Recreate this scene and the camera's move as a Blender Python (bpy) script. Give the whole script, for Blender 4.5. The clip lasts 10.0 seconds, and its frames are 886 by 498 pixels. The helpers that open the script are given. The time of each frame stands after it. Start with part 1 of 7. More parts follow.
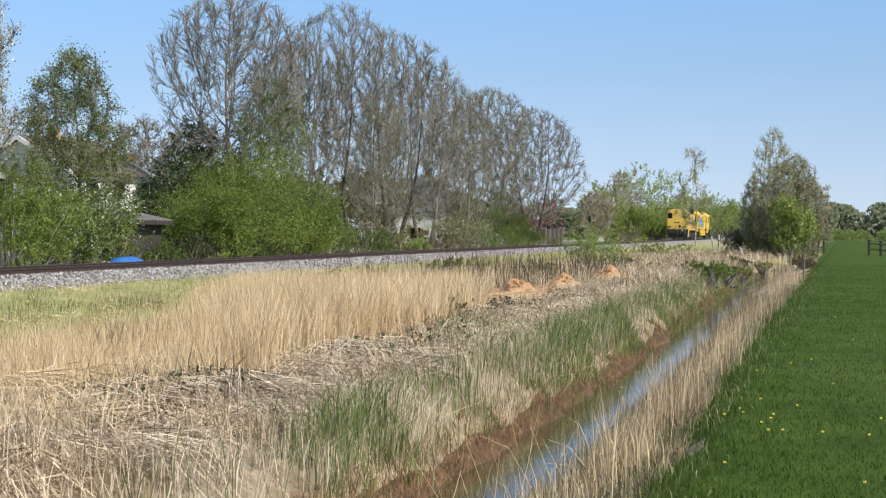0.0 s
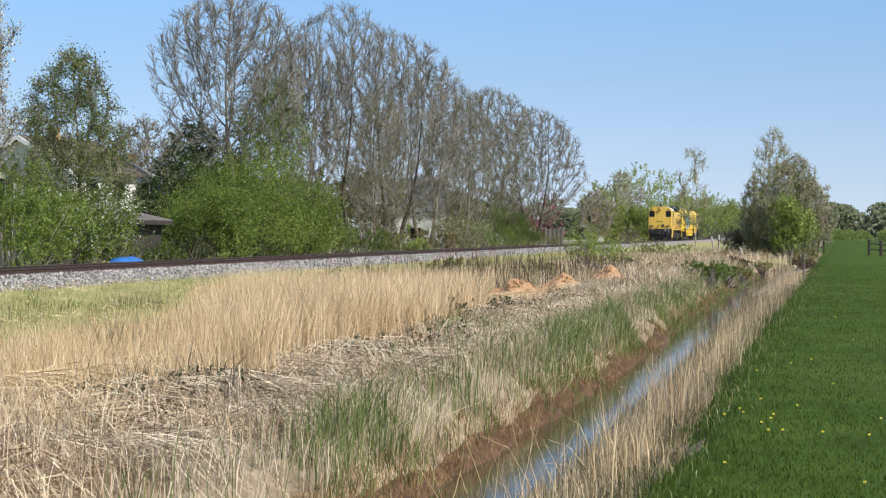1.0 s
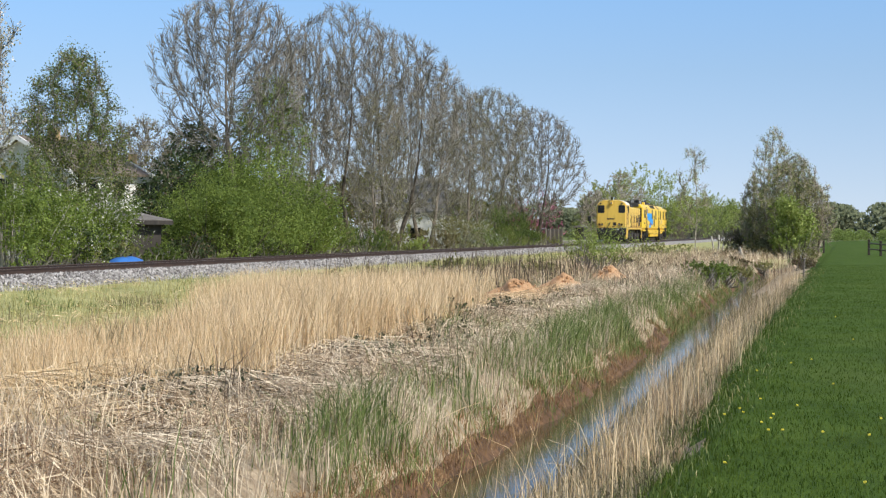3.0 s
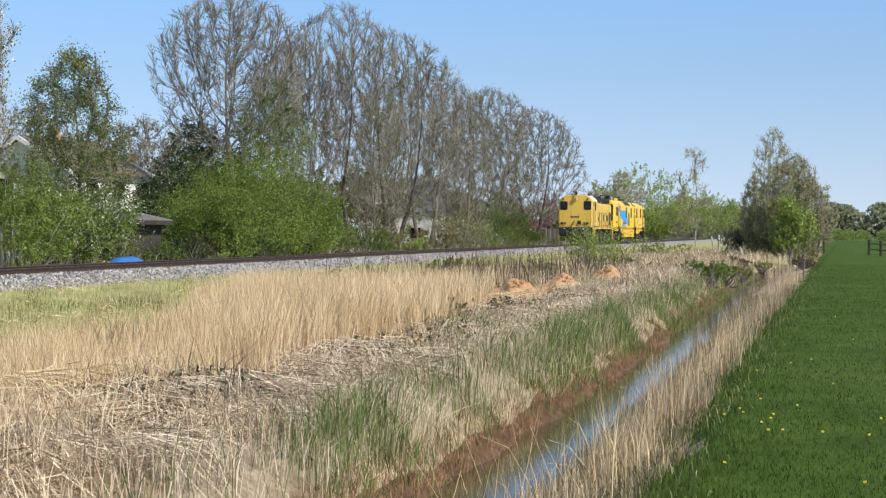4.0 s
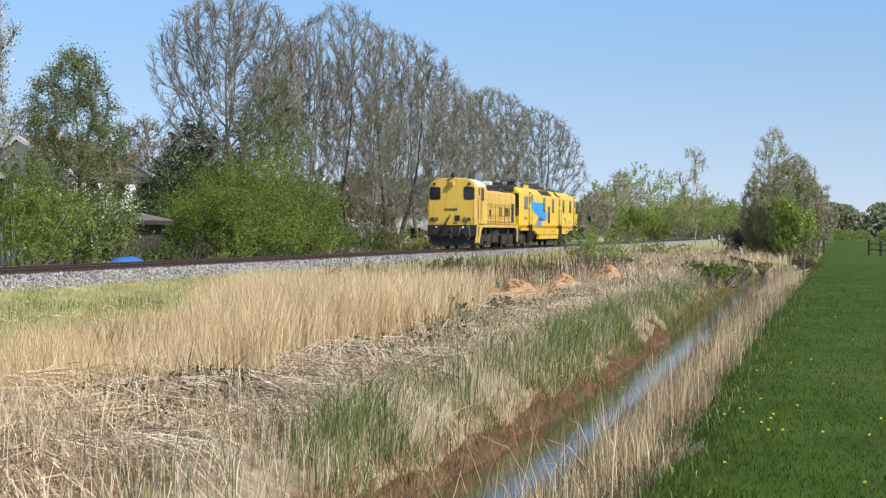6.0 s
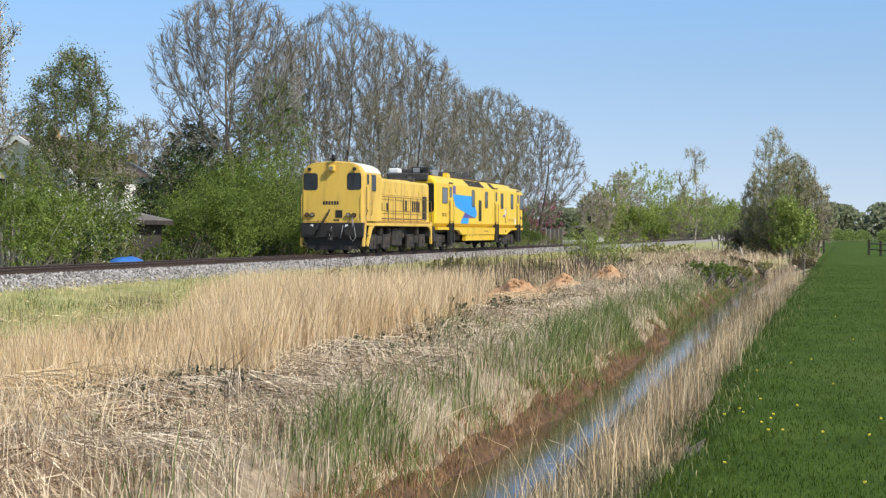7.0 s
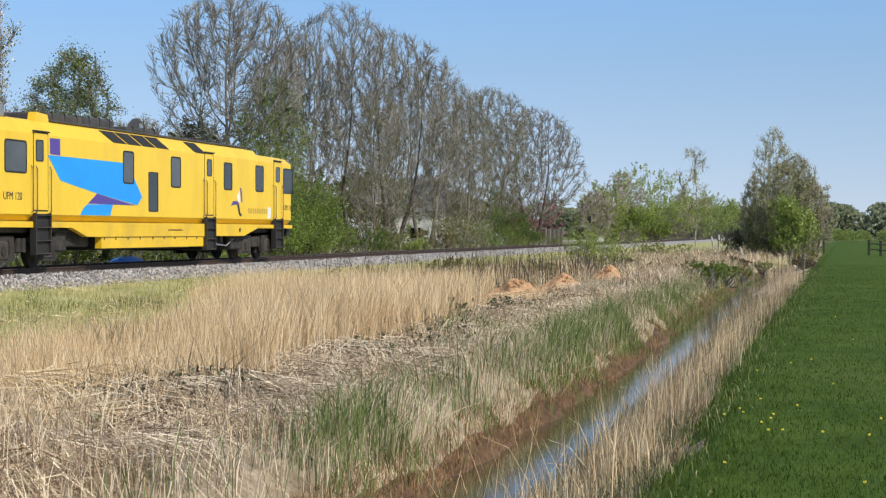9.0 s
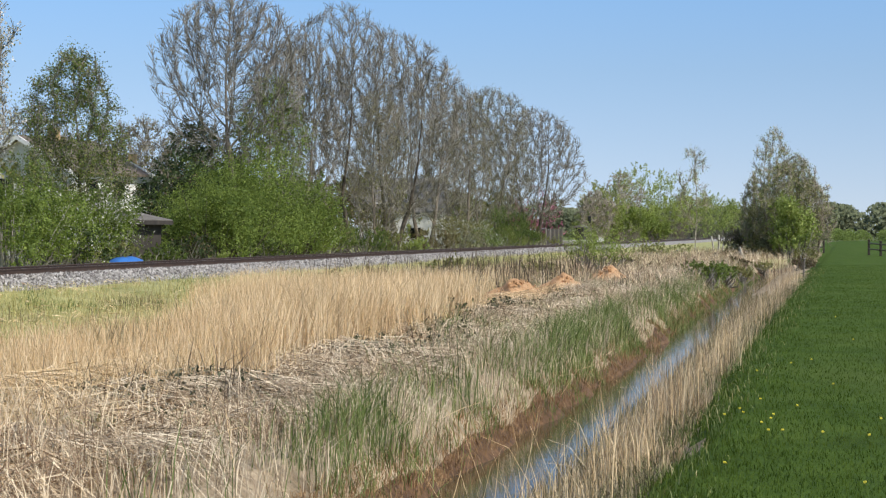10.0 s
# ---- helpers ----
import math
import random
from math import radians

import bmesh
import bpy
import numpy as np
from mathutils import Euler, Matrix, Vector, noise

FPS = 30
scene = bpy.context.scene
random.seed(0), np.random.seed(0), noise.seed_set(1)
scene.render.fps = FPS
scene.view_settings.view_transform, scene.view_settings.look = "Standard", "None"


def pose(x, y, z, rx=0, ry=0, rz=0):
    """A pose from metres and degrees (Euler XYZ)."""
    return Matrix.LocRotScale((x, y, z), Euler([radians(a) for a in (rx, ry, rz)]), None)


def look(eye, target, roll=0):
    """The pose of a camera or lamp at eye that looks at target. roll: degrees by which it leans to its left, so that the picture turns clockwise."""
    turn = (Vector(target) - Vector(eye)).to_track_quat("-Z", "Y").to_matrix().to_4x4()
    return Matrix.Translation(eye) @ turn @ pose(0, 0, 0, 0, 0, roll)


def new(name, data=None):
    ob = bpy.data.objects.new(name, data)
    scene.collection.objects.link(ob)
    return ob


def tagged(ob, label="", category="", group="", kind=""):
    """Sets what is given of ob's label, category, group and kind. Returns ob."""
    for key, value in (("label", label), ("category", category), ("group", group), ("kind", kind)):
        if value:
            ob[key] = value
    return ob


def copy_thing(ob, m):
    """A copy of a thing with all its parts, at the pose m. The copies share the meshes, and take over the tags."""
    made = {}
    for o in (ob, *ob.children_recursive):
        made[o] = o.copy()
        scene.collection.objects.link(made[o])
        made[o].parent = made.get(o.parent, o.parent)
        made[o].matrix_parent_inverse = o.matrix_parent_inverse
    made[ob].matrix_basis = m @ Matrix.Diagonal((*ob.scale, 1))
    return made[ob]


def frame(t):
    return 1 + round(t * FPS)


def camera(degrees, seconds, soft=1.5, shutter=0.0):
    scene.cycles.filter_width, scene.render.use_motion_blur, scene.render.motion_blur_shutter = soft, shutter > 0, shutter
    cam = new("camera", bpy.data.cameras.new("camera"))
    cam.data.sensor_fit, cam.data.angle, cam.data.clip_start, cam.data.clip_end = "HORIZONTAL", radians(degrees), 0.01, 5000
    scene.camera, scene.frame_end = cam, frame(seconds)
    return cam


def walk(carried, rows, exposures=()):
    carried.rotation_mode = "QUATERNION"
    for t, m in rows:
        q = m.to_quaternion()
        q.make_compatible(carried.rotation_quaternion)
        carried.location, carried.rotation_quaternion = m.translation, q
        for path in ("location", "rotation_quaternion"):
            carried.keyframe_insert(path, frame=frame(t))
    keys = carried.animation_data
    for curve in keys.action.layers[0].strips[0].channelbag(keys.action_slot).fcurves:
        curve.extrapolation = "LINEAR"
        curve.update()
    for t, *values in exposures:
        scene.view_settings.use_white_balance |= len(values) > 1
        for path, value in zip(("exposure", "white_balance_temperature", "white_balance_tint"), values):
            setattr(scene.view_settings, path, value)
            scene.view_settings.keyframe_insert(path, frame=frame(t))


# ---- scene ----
# Axes: y runs along the railway, x from the track towards the meadow, z is up from the rail head.
TRACK_Y0, TRACK_Y1 = -120.0, 620.0
EYE = Vector((21.889, 0.0, 0.955))
TURN, TILT = radians(12.84), radians(-0.5414)
cam = camera(28.16, 10.0, soft=1.25)
AHEAD = Vector((-math.sin(TURN) * math.cos(TILT), math.cos(TURN) * math.cos(TILT), math.sin(TILT)))
walk(cam, [(0, look(EYE, EYE + AHEAD * 50)), (10, look(EYE, EYE + AHEAD * 50))],
     exposures=[(0, 0.05), (7.6, 0.05), (8, 0.03), (8.5, -0.05), (9, -0.08), (9.5, -0.11), (10, -0.04)])

# ---- light ----
SUN_DIR = Vector((0.75, -0.40, 0.74)).normalized()
world = bpy.data.worlds.new("sky")
scene.world = world
world.use_nodes = True
wn = world.node_tree.nodes
sky = wn.new("ShaderNodeTexSky")
sky.sky_type = 'NISHITA'
sky.sun_disc = False
sky.sun_elevation = math.asin(SUN_DIR.z)
sky.sun_rotation = math.atan2(SUN_DIR.x, SUN_DIR.y)
sky.air_density, sky.dust_density, sky.ozone_density = 1.0, 0.3, 2.0
wn["Background"].inputs["Strength"].default_value = 0.16
# clear air overhead, paler and greyer towards the horizon
way = wn.new("ShaderNodeTexCoord")
lift = wn.new("ShaderNodeVectorMath")
lift.operation = 'ADD'
lift.inputs[1].default_value = (0, 0, 0.12)
parts = wn.new("ShaderNodeSeparateXYZ")
haze = wn.new("ShaderNodeValToRGB")
haze.color_ramp.elements[0].position, haze.color_ramp.elements[0].color = 0.0, (1.16, 0.93, 0.86, 1)
haze.color_ramp.elements[1].position, haze.color_ramp.elements[1].color = 0.16, (0.90, 1.09, 1.20, 1)
mid_haze = haze.color_ramp.elements.new(0.09)
mid_haze.color = (0.99, 0.98, 0.97, 1)
high = haze.color_ramp.elements.new(0.4)
high.color = (1.05, 1.0, 0.92, 1)
tint = wn.new("ShaderNodeMix")
tint.data_type, tint.blend_type = 'RGBA', 'MULTIPLY'
tint.inputs["Factor"].default_value = 1.0
world.node_tree.links.new(way.outputs["Generated"], lift.inputs[0])
world.node_tree.links.new(way.outputs["Generated"], parts.inputs[0])
world.node_tree.links.new(parts.outputs["Z"], haze.inputs["Fac"])
world.node_tree.links.new(haze.outputs["Color"], tint.inputs["B"])
world.node_tree.links.new(lift.outputs[0], sky.inputs["Vector"])
world.node_tree.links.new(sky.outputs[0], tint.inputs["A"])
world.node_tree.links.new(tint.outputs["Result"], wn["Background"].inputs["Color"])
sun_data = bpy.data.lights.new("sun", 'SUN')
sun_data.energy, sun_data.angle, sun_data.color = 4.7, radians(0.53), (1.0, 0.95, 0.87)
sun = new("sun", sun_data)
sun.matrix_world = look(SUN_DIR * 100, (0, 0, 0))
scene.view_settings.exposure = 0.05

# ---- materials ----


def material(name, colours, scale=1.0, rough=0.8, bump=0.0, bump_scale=None, metal=0.0, island=0.0, translucent=0.0,
             stain=None, stain_scale=0.6, stain_amount=0.5, random_object=0.0, coat=0.0, stretch=(1, 1, 1), spec=0.5):
    """Procedural surface: colours blended by two scales of noise, an optional stain, relief, and variation from piece to piece."""
    m = bpy.data.materials.new(name)
    m.use_nodes = True
    n, l = m.node_tree.nodes, m.node_tree.links
    b = n["Principled BSDF"]
    b.inputs["Roughness"].default_value = rough
    b.inputs["Metallic"].default_value = metal
    b.inputs["Coat Weight"].default_value = coat
    b.inputs["Specular IOR Level"].default_value = spec
    geo = n.new("ShaderNodeNewGeometry")
    tc = n.new("ShaderNodeTexCoord")
    mp = n.new("ShaderNodeMapping")
    mp.inputs["Scale"].default_value = stretch
    l.new(tc.outputs["Object"], mp.inputs["Vector"])
    noi = n.new("ShaderNodeTexNoise")
    noi.inputs["Scale"].default_value = scale
    noi.inputs["Detail"].default_value = 6
    noi.inputs["Roughness"].default_value = 0.65
    l.new(mp.outputs[0], noi.inputs["Vector"])
    ramp = n.new("ShaderNodeValToRGB")
    els = ramp.color_ramp.elements
    while len(els) < len(colours):
        els.new(0.5)
    for i, c in enumerate(colours):
        els[i].position = 0.3 + 0.4 * i / max(1, len(colours) - 1)
        els[i].color = (*c, 1)
    fac = noi.outputs["Fac"]
    if island or random_object:
        add = n.new("ShaderNodeMath")
        add.operation = 'MULTIPLY_ADD'
        if random_object:
            info = n.new("ShaderNodeObjectInfo")
            l.new(info.outputs["Random"], add.inputs[0])
        else:
            l.new(geo.outputs["Random Per Island"], add.inputs[0])
        k = island or random_object
        add.inputs[1].default_value = k
        sub = n.new("ShaderNodeMath")
        sub.operation = 'SUBTRACT'
        sub.inputs[1].default_value = k / 2
        l.new(fac, sub.inputs[0])
        l.new(sub.outputs[0], add.inputs[2])
        fac = add.outputs[0]
    l.new(fac, ramp.inputs["Fac"])
    col = ramp.outputs["Color"]
    if stain:
        n2 = n.new("ShaderNodeTexNoise")
        n2.inputs["Scale"].default_value = stain_scale
        n2.inputs["Detail"].default_value = 5
        l.new(mp.outputs[0], n2.inputs["Vector"])
        r2 = n.new("ShaderNodeValToRGB")
        r2.color_ramp.elements[0].position, r2.color_ramp.elements[1].position = 0.5, 0.68
        l.new(n2.outputs["Fac"], r2.inputs["Fac"])
        sc = n.new("ShaderNodeMath")
        sc.operation = 'MULTIPLY'
        sc.inputs[1].default_value = stain_amount
        l.new(r2.outputs["Color"], sc.inputs[0])
        mix = n.new("ShaderNodeMix")
        mix.data_type = 'RGBA'
        l.new(sc.outputs[0], mix.inputs["Factor"])
        l.new(col, mix.inputs["A"])
        mix.inputs["B"].default_value = (*stain, 1)
        col = mix.outputs["Result"]
    l.new(col, b.inputs["Base Color"])
    if bump:
        n3 = n.new("ShaderNodeTexNoise")
        n3.inputs["Scale"].default_value = bump_scale or scale * 4
        n3.inputs["Detail"].default_value = 4
        l.new(mp.outputs[0], n3.inputs["Vector"])
        bp = n.new("ShaderNodeBump")
        bp.inputs["Strength"].default_value = bump
        bp.inputs["Distance"].default_value = 0.05
        l.new(n3.outputs["Fac"], bp.inputs["Height"])
        l.new(bp.outputs[0], b.inputs["Normal"])
    if translucent:
        tr = n.new("ShaderNodeBsdfTranslucent")
        l.new(col, tr.inputs["Color"])
        ms = n.new("ShaderNodeMixShader")
        ms.inputs["Fac"].default_value = translucent
        l.new(b.outputs[0], ms.inputs[1])
        l.new(tr.outputs[0], ms.inputs[2])
        l.new(ms.outputs[0], n["Material Output"].inputs["Surface"])
    return m


M = {}
M["meadow"] = material("meadow", [(0.040, 0.073, 0.007), (0.060, 0.105, 0.012), (0.088, 0.138, 0.02)], 1.1, 0.95, 0.8, 30, stain=(0.105, 0.145, 0.03), stain_scale=0.25, stain_amount=0.5, spec=0.15)
M["rough_grass"] = material("rough_grass", [(0.20, 0.21, 0.06), (0.33, 0.33, 0.12), (0.46, 0.43, 0.20)], 1.3, 0.95, 0.8, 14, stain=(0.50, 0.43, 0.24), stain_scale=0.5)
M["litter"] = material("reed_litter", [(0.20, 0.15, 0.095), (0.40, 0.31, 0.205), (0.57, 0.46, 0.31)], 3.0, 0.95, 1.0, 20, stain=(0.22, 0.17, 0.10), stain_scale=0.8)
M["mud"] = material("iron_mud", [(0.05, 0.028, 0.014), (0.12, 0.064, 0.029), (0.21, 0.113, 0.05)], 6.0, 0.8, 1.0, 18)
M["bed"] = material("ditch_bed", [(0.03, 0.022, 0.012), (0.06, 0.045, 0.025)], 3.0, 0.9)
M["far_ground"] = material("far_ground", [(0.05, 0.10, 0.02), (0.10, 0.13, 0.04), (0.17, 0.15, 0.07)], 0.15, 0.95, 0.3, 3)
M["field_blade"] = material("field_grass_blade", [(0.042, 0.074, 0.008), (0.064, 0.108, 0.013), (0.092, 0.140, 0.021)], 1.2, 0.85, island=0.4, translucent=0.3, stain=(0.10, 0.14, 0.025), stain_scale=0.4, stain_amount=0.5, spec=0.2)
M["bank_blade"] = material("bank_grass_blade", [(0.07, 0.11, 0.022), (0.13, 0.185, 0.04), (0.26, 0.30, 0.10)], 1.5, 0.6, island=0.5, translucent=0.25)
M["dry_blade"] = material("dry_grass_blade", [(0.22, 0.19, 0.08), (0.36, 0.30, 0.14), (0.50, 0.42, 0.22)], 0.8, 0.8, island=0.6, translucent=0.15)
M["reed"] = material("dry_reed", [(0.50, 0.345, 0.18), (0.74, 0.55, 0.31), (0.88, 0.71, 0.46)], 0.45, 0.75, island=0.55, translucent=0.2)
M["reed_dull"] = material("weathered_reed", [(0.30, 0.21, 0.125), (0.46, 0.345, 0.215), (0.62, 0.49, 0.33)], 0.45, 0.8, island=0.6, translucent=0.15)
M["straw"] = material("flattened_straw", [(0.27, 0.185, 0.115), (0.56, 0.42, 0.27), (0.84, 0.69, 0.48)], 0.8, 0.8, island=0.7, translucent=0.15)
M["straw_grey"] = material("weathered_grey_straw", [(0.27, 0.205, 0.138), (0.56, 0.45, 0.32), (0.80, 0.68, 0.50)], 0.9, 0.85, island=0.7, translucent=0.1)
M["weed"] = material("olive_dead_weed", [(0.10, 0.085, 0.04), (0.19, 0.165, 0.08), (0.32, 0.27, 0.15)], 1.5, 0.85, island=0.6, translucent=0.1)
M["rust_blade"] = material("rusty_dead_grass", [(0.15, 0.083, 0.036), (0.26, 0.152, 0.07), (0.40, 0.26, 0.13)], 1.5, 0.8, island=0.6, translucent=0.1)
M["pale_blade"] = material("pale_yellow_green_blade", [(0.32, 0.29, 0.10), (0.48, 0.43, 0.18), (0.60, 0.55, 0.28)], 0.8, 0.8, island=0.6, translucent=0.2)
M["bramble"] = material("bramble_leaf", [(0.04, 0.046, 0.025), (0.075, 0.086, 0.046), (0.125, 0.132, 0.08)], 2.0, 0.7, island=0.6, spec=0.2)
M["stem"] = material("dead_stem", [(0.05, 0.035, 0.025), (0.11, 0.08, 0.05)], 2.0, 0.9, island=0.5)
M["ballast"] = material("ballast_bed", [(0.16, 0.145, 0.13), (0.28, 0.26, 0.235), (0.42, 0.40, 0.37)], 9.0, 0.95, 1.0, 22)
M["stone"] = material("ballast_stone", [(0.15, 0.135, 0.125), (0.30, 0.28, 0.26), (0.50, 0.47, 0.44)], 3.0, 0.95, island=0.9)
M["rail"] = material("rusty_rail", [(0.045, 0.028, 0.02), (0.09, 0.055, 0.038)], 6.0, 0.7, metal=0.3)
M["rail_head"] = material("rail_head", [(0.30, 0.27, 0.25), (0.42, 0.39, 0.36)], 6.0, 0.35, metal=0.9)
M["sleeper"] = material("concrete_sleeper", [(0.22, 0.20, 0.18), (0.32, 0.30, 0.27)], 6.0, 0.95, random_object=0.3)
M["bark"] = material("grey_bark", [(0.10, 0.08, 0.06), (0.19, 0.155, 0.12), (0.29, 0.25, 0.20)], 3.0, 0.95, 0.6, 10)
M["bark_dark"] = material("dark_bark", [(0.035, 0.028, 0.022), (0.075, 0.06, 0.045), (0.13, 0.105, 0.08)], 3.0, 0.95, 0.6, 10)
M["twig"] = material("twig", [(0.12, 0.107, 0.086), (0.21, 0.19, 0.157), (0.32, 0.295, 0.25)], 0.6, 0.9, island=0.5)
M["birch_bark"] = material("birch_bark", [(0.08, 0.07, 0.06), (0.45, 0.42, 0.37), (0.62, 0.59, 0.53)], 5.0, 0.8, stretch=(1, 1, 0.3))
M["leaf_fresh"] = material("fresh_leaf", [(0.145, 0.195, 0.03), (0.23, 0.30, 0.055), (0.33, 0.41, 0.095)], 0.5, 0.55, island=0.45, translucent=0.45, spec=0.2)
M["leaf_green"] = material("green_leaf", [(0.10, 0.14, 0.03), (0.165, 0.225, 0.05), (0.25, 0.32, 0.085)], 0.5, 0.55, island=0.45, translucent=0.45, spec=0.2)
M["leaf_dark"] = material("dark_leaf", [(0.03, 0.048, 0.02), (0.055, 0.085, 0.03), (0.09, 0.125, 0.05)], 0.5, 0.6, island=0.5, translucent=0.25, spec=0.2)
M["leaf_olive"] = material("olive_bud_leaf", [(0.15, 0.15, 0.05), (0.235, 0.225, 0.08), (0.32, 0.30, 0.125)], 0.5, 0.6, island=0.5, translucent=0.4, spec=0.2)
M["leaf_brown"] = material("brown_leaf", [(0.09, 0.065, 0.04), (0.15, 0.11, 0.065), (0.22, 0.17, 0.10)], 0.5, 0.7, island=0.5, translucent=0.2, spec=0.2)
# the haze of distance is put into this leaf colour, paler and greyer
M["leaf_far"] = material("haze_tinted_far_leaf", [(0.14, 0.16, 0.09), (0.175, 0.195, 0.11), (0.21, 0.225, 0.135)], 0.1, 0.8, island=0.2, translucent=0.2, spec=0.2)
M["twig_pale"] = material("pale_twig", [(0.26, 0.22, 0.17), (0.36, 0.31, 0.24), (0.46, 0.40, 0.32)], 0.6, 0.9, island=0.6)
M["leaf_pale"] = material("pale_olive_bud_leaf", [(0.25, 0.25, 0.10), (0.35, 0.34, 0.15), (0.45, 0.43, 0.21)], 0.5, 0.6, island=0.5, translucent=0.5, spec=0.2)
M["leaf_bud"] = material("purple_brown_bud", [(0.22, 0.17, 0.12), (0.31, 0.25, 0.17), (0.40, 0.33, 0.23)], 0.5, 0.7, island=0.5, translucent=0.4, spec=0.2)
M["leaf_lime"] = material("lime_leaf", [(0.24, 0.29, 0.07), (0.34, 0.40, 0.115), (0.44, 0.50, 0.17)], 0.5, 0.55, island=0.5, translucent=0.4, spec=0.2)
M["blossom_white"] = material("white_blossom", [(0.42, 0.40, 0.34), (0.62, 0.60, 0.54), (0.75, 0.74, 0.70)], 0.8, 0.7, island=0.4, translucent=0.3)
M["blossom_pink"] = material("pink_blossom", [(0.26, 0.07, 0.11), (0.42, 0.13, 0.20), (0.55, 0.25, 0.32)], 0.8, 0.7, island=0.4, translucent=0.3)
M["sand"] = material("orange_sand", [(0.33, 0.18, 0.085), (0.48, 0.28, 0.14), (0.58, 0.37, 0.21)], 2.5, 0.95, 1.0, 8)
M["flower"] = material("dandelion", [(0.70, 0.55, 0.03), (0.80, 0.68, 0.08)], 5.0, 0.7)

wat = bpy.data.materials.new("ditch_water")
wat.use_nodes = True
wb = wat.node_tree.nodes["Principled BSDF"]
wb.inputs["Base Color"].default_value = (0.085, 0.066, 0.034, 1)
wb.inputs["Roughness"].default_value = 0.07
wb.inputs["IOR"].default_value = 1.33
wtc = wat.node_tree.nodes.new("ShaderNodeTexCoord")
wno = wat.node_tree.nodes.new("ShaderNodeTexNoise")
wno.inputs["Scale"].default_value = 5.0
wbp = wat.node_tree.nodes.new("ShaderNodeBump")
wbp.inputs["Strength"].default_value = 0.03
wbp.inputs["Distance"].default_value = 0.03
wat.node_tree.links.new(wtc.outputs["Object"], wno.inputs["Vector"])
wat.node_tree.links.new(wno.outputs["Fac"], wbp.inputs["Height"])
wat.node_tree.links.new(wbp.outputs[0], wb.inputs["Normal"])
M["water"] = wat

# ---- mesh helpers ----
rng = np.random.default_rng(7)


def np_mesh(name, verts, faces, mats, index=None, smooth=False):
    me = bpy.data.meshes.new(name)
    verts, faces = np.asarray(verts, np.float32), np.asarray(faces, np.int32)
    nf, k = faces.shape
    me.vertices.add(len(verts))
    me.vertices.foreach_set("co", verts.ravel())
    me.loops.add(nf * k)
    me.loops.foreach_set("vertex_index", faces.ravel())
    me.polygons.add(nf)
    me.polygons.foreach_set("loop_start", np.arange(nf, dtype=np.int32) * k)
    me.polygons.foreach_set("loop_total", np.full(nf, k, np.int32))
    for m in mats:
        me.materials.append(m)
    if index is not None:
        me.polygons.foreach_set("material_index", np.asarray(index, np.int32))
    me.polygons.foreach_set("use_smooth", np.full(nf, smooth))
    me.update(calc_edges=True)
    return me


def attach(ob, parent):
    ob.parent = parent
    return ob


def part(name, bm, mat, parent=None, label="", smooth=False):
    """Links a bmesh as one mesh object, under a thing or a part."""
    me = bpy.data.meshes.new(name)
    bmesh.ops.recalc_face_normals(bm, faces=bm.faces[:])
    bm.to_mesh(me)
    bm.free()
    me.materials.append(mat)
    if smooth:
        me.polygons.foreach_set("use_smooth", np.full(len(me.polygons), True))
    ob = new(name, me)
    if parent:
        ob.parent = parent
    if label:
        tagged(ob, label)
    return ob


def box_bm(x0, x1, y0, y1, z0, z1, bevel=0.0, segs=1):
    bm = bmesh.new()
    bmesh.ops.create_cube(bm, size=1, matrix=Matrix.LocRotScale(((x0 + x1) / 2, (y0 + y1) / 2, (z0 + z1) / 2), None, (abs(x1 - x0), abs(y1 - y0), abs(z1 - z0))))
    if bevel:
        bmesh.ops.bevel(bm, geom=bm.edges[:], offset=bevel, segments=segs, affect='EDGES', profile=0.5)
    return bm


def prism_bm(poly, axis, a, b):
    """A solid from a flat outline, pushed along an axis from a to b. axis x: outline in (y, z); y: (x, z); z: (x, y)."""
    bm = bmesh.new()

    def at(p, t):
        return (t, p[0], p[1]) if axis == "x" else (p[0], t, p[1]) if axis == "y" else (p[0], p[1], t)
    lo = [bm.verts.new(at(p, a)) for p in poly]
    hi = [bm.verts.new(at(p, b)) for p in poly]
    bm.faces.new(lo)
    bm.faces.new(hi[::-1])
    for i in range(len(poly)):
        j = (i + 1) % len(poly)
        bm.faces.new((lo[i], lo[j], hi[j], hi[i]))
    return bm


def tube_bm(points, r, sides=6, closed=False):
    """A round bar along points."""
    bm = bmesh.new()
    pts = [Vector(p) for p in points]
    rings = []
    for i, p in enumerate(pts):
        d = (pts[min(i + 1, len(pts) - 1)] - pts[max(i - 1, 0)]).normalized()
        u = d.orthogonal().normalized()
        v = d.cross(u)
        rings.append([bm.verts.new(p + (u * math.cos(2 * math.pi * k / sides) + v * math.sin(2 * math.pi * k / sides)) * r) for k in range(sides)])
    for a, b in zip(rings, rings[1:]):
        best = min(range(sides), key=lambda s: (a[0].co - b[s].co).length)
        for k in range(sides):
            bm.faces.new((a[k], a[(k + 1) % sides], b[(k + 1 + best) % sides], b[(k + best) % sides]))
    bm.faces.new(rings[0][::-1])
    bm.faces.new(rings[-1])
    return bm


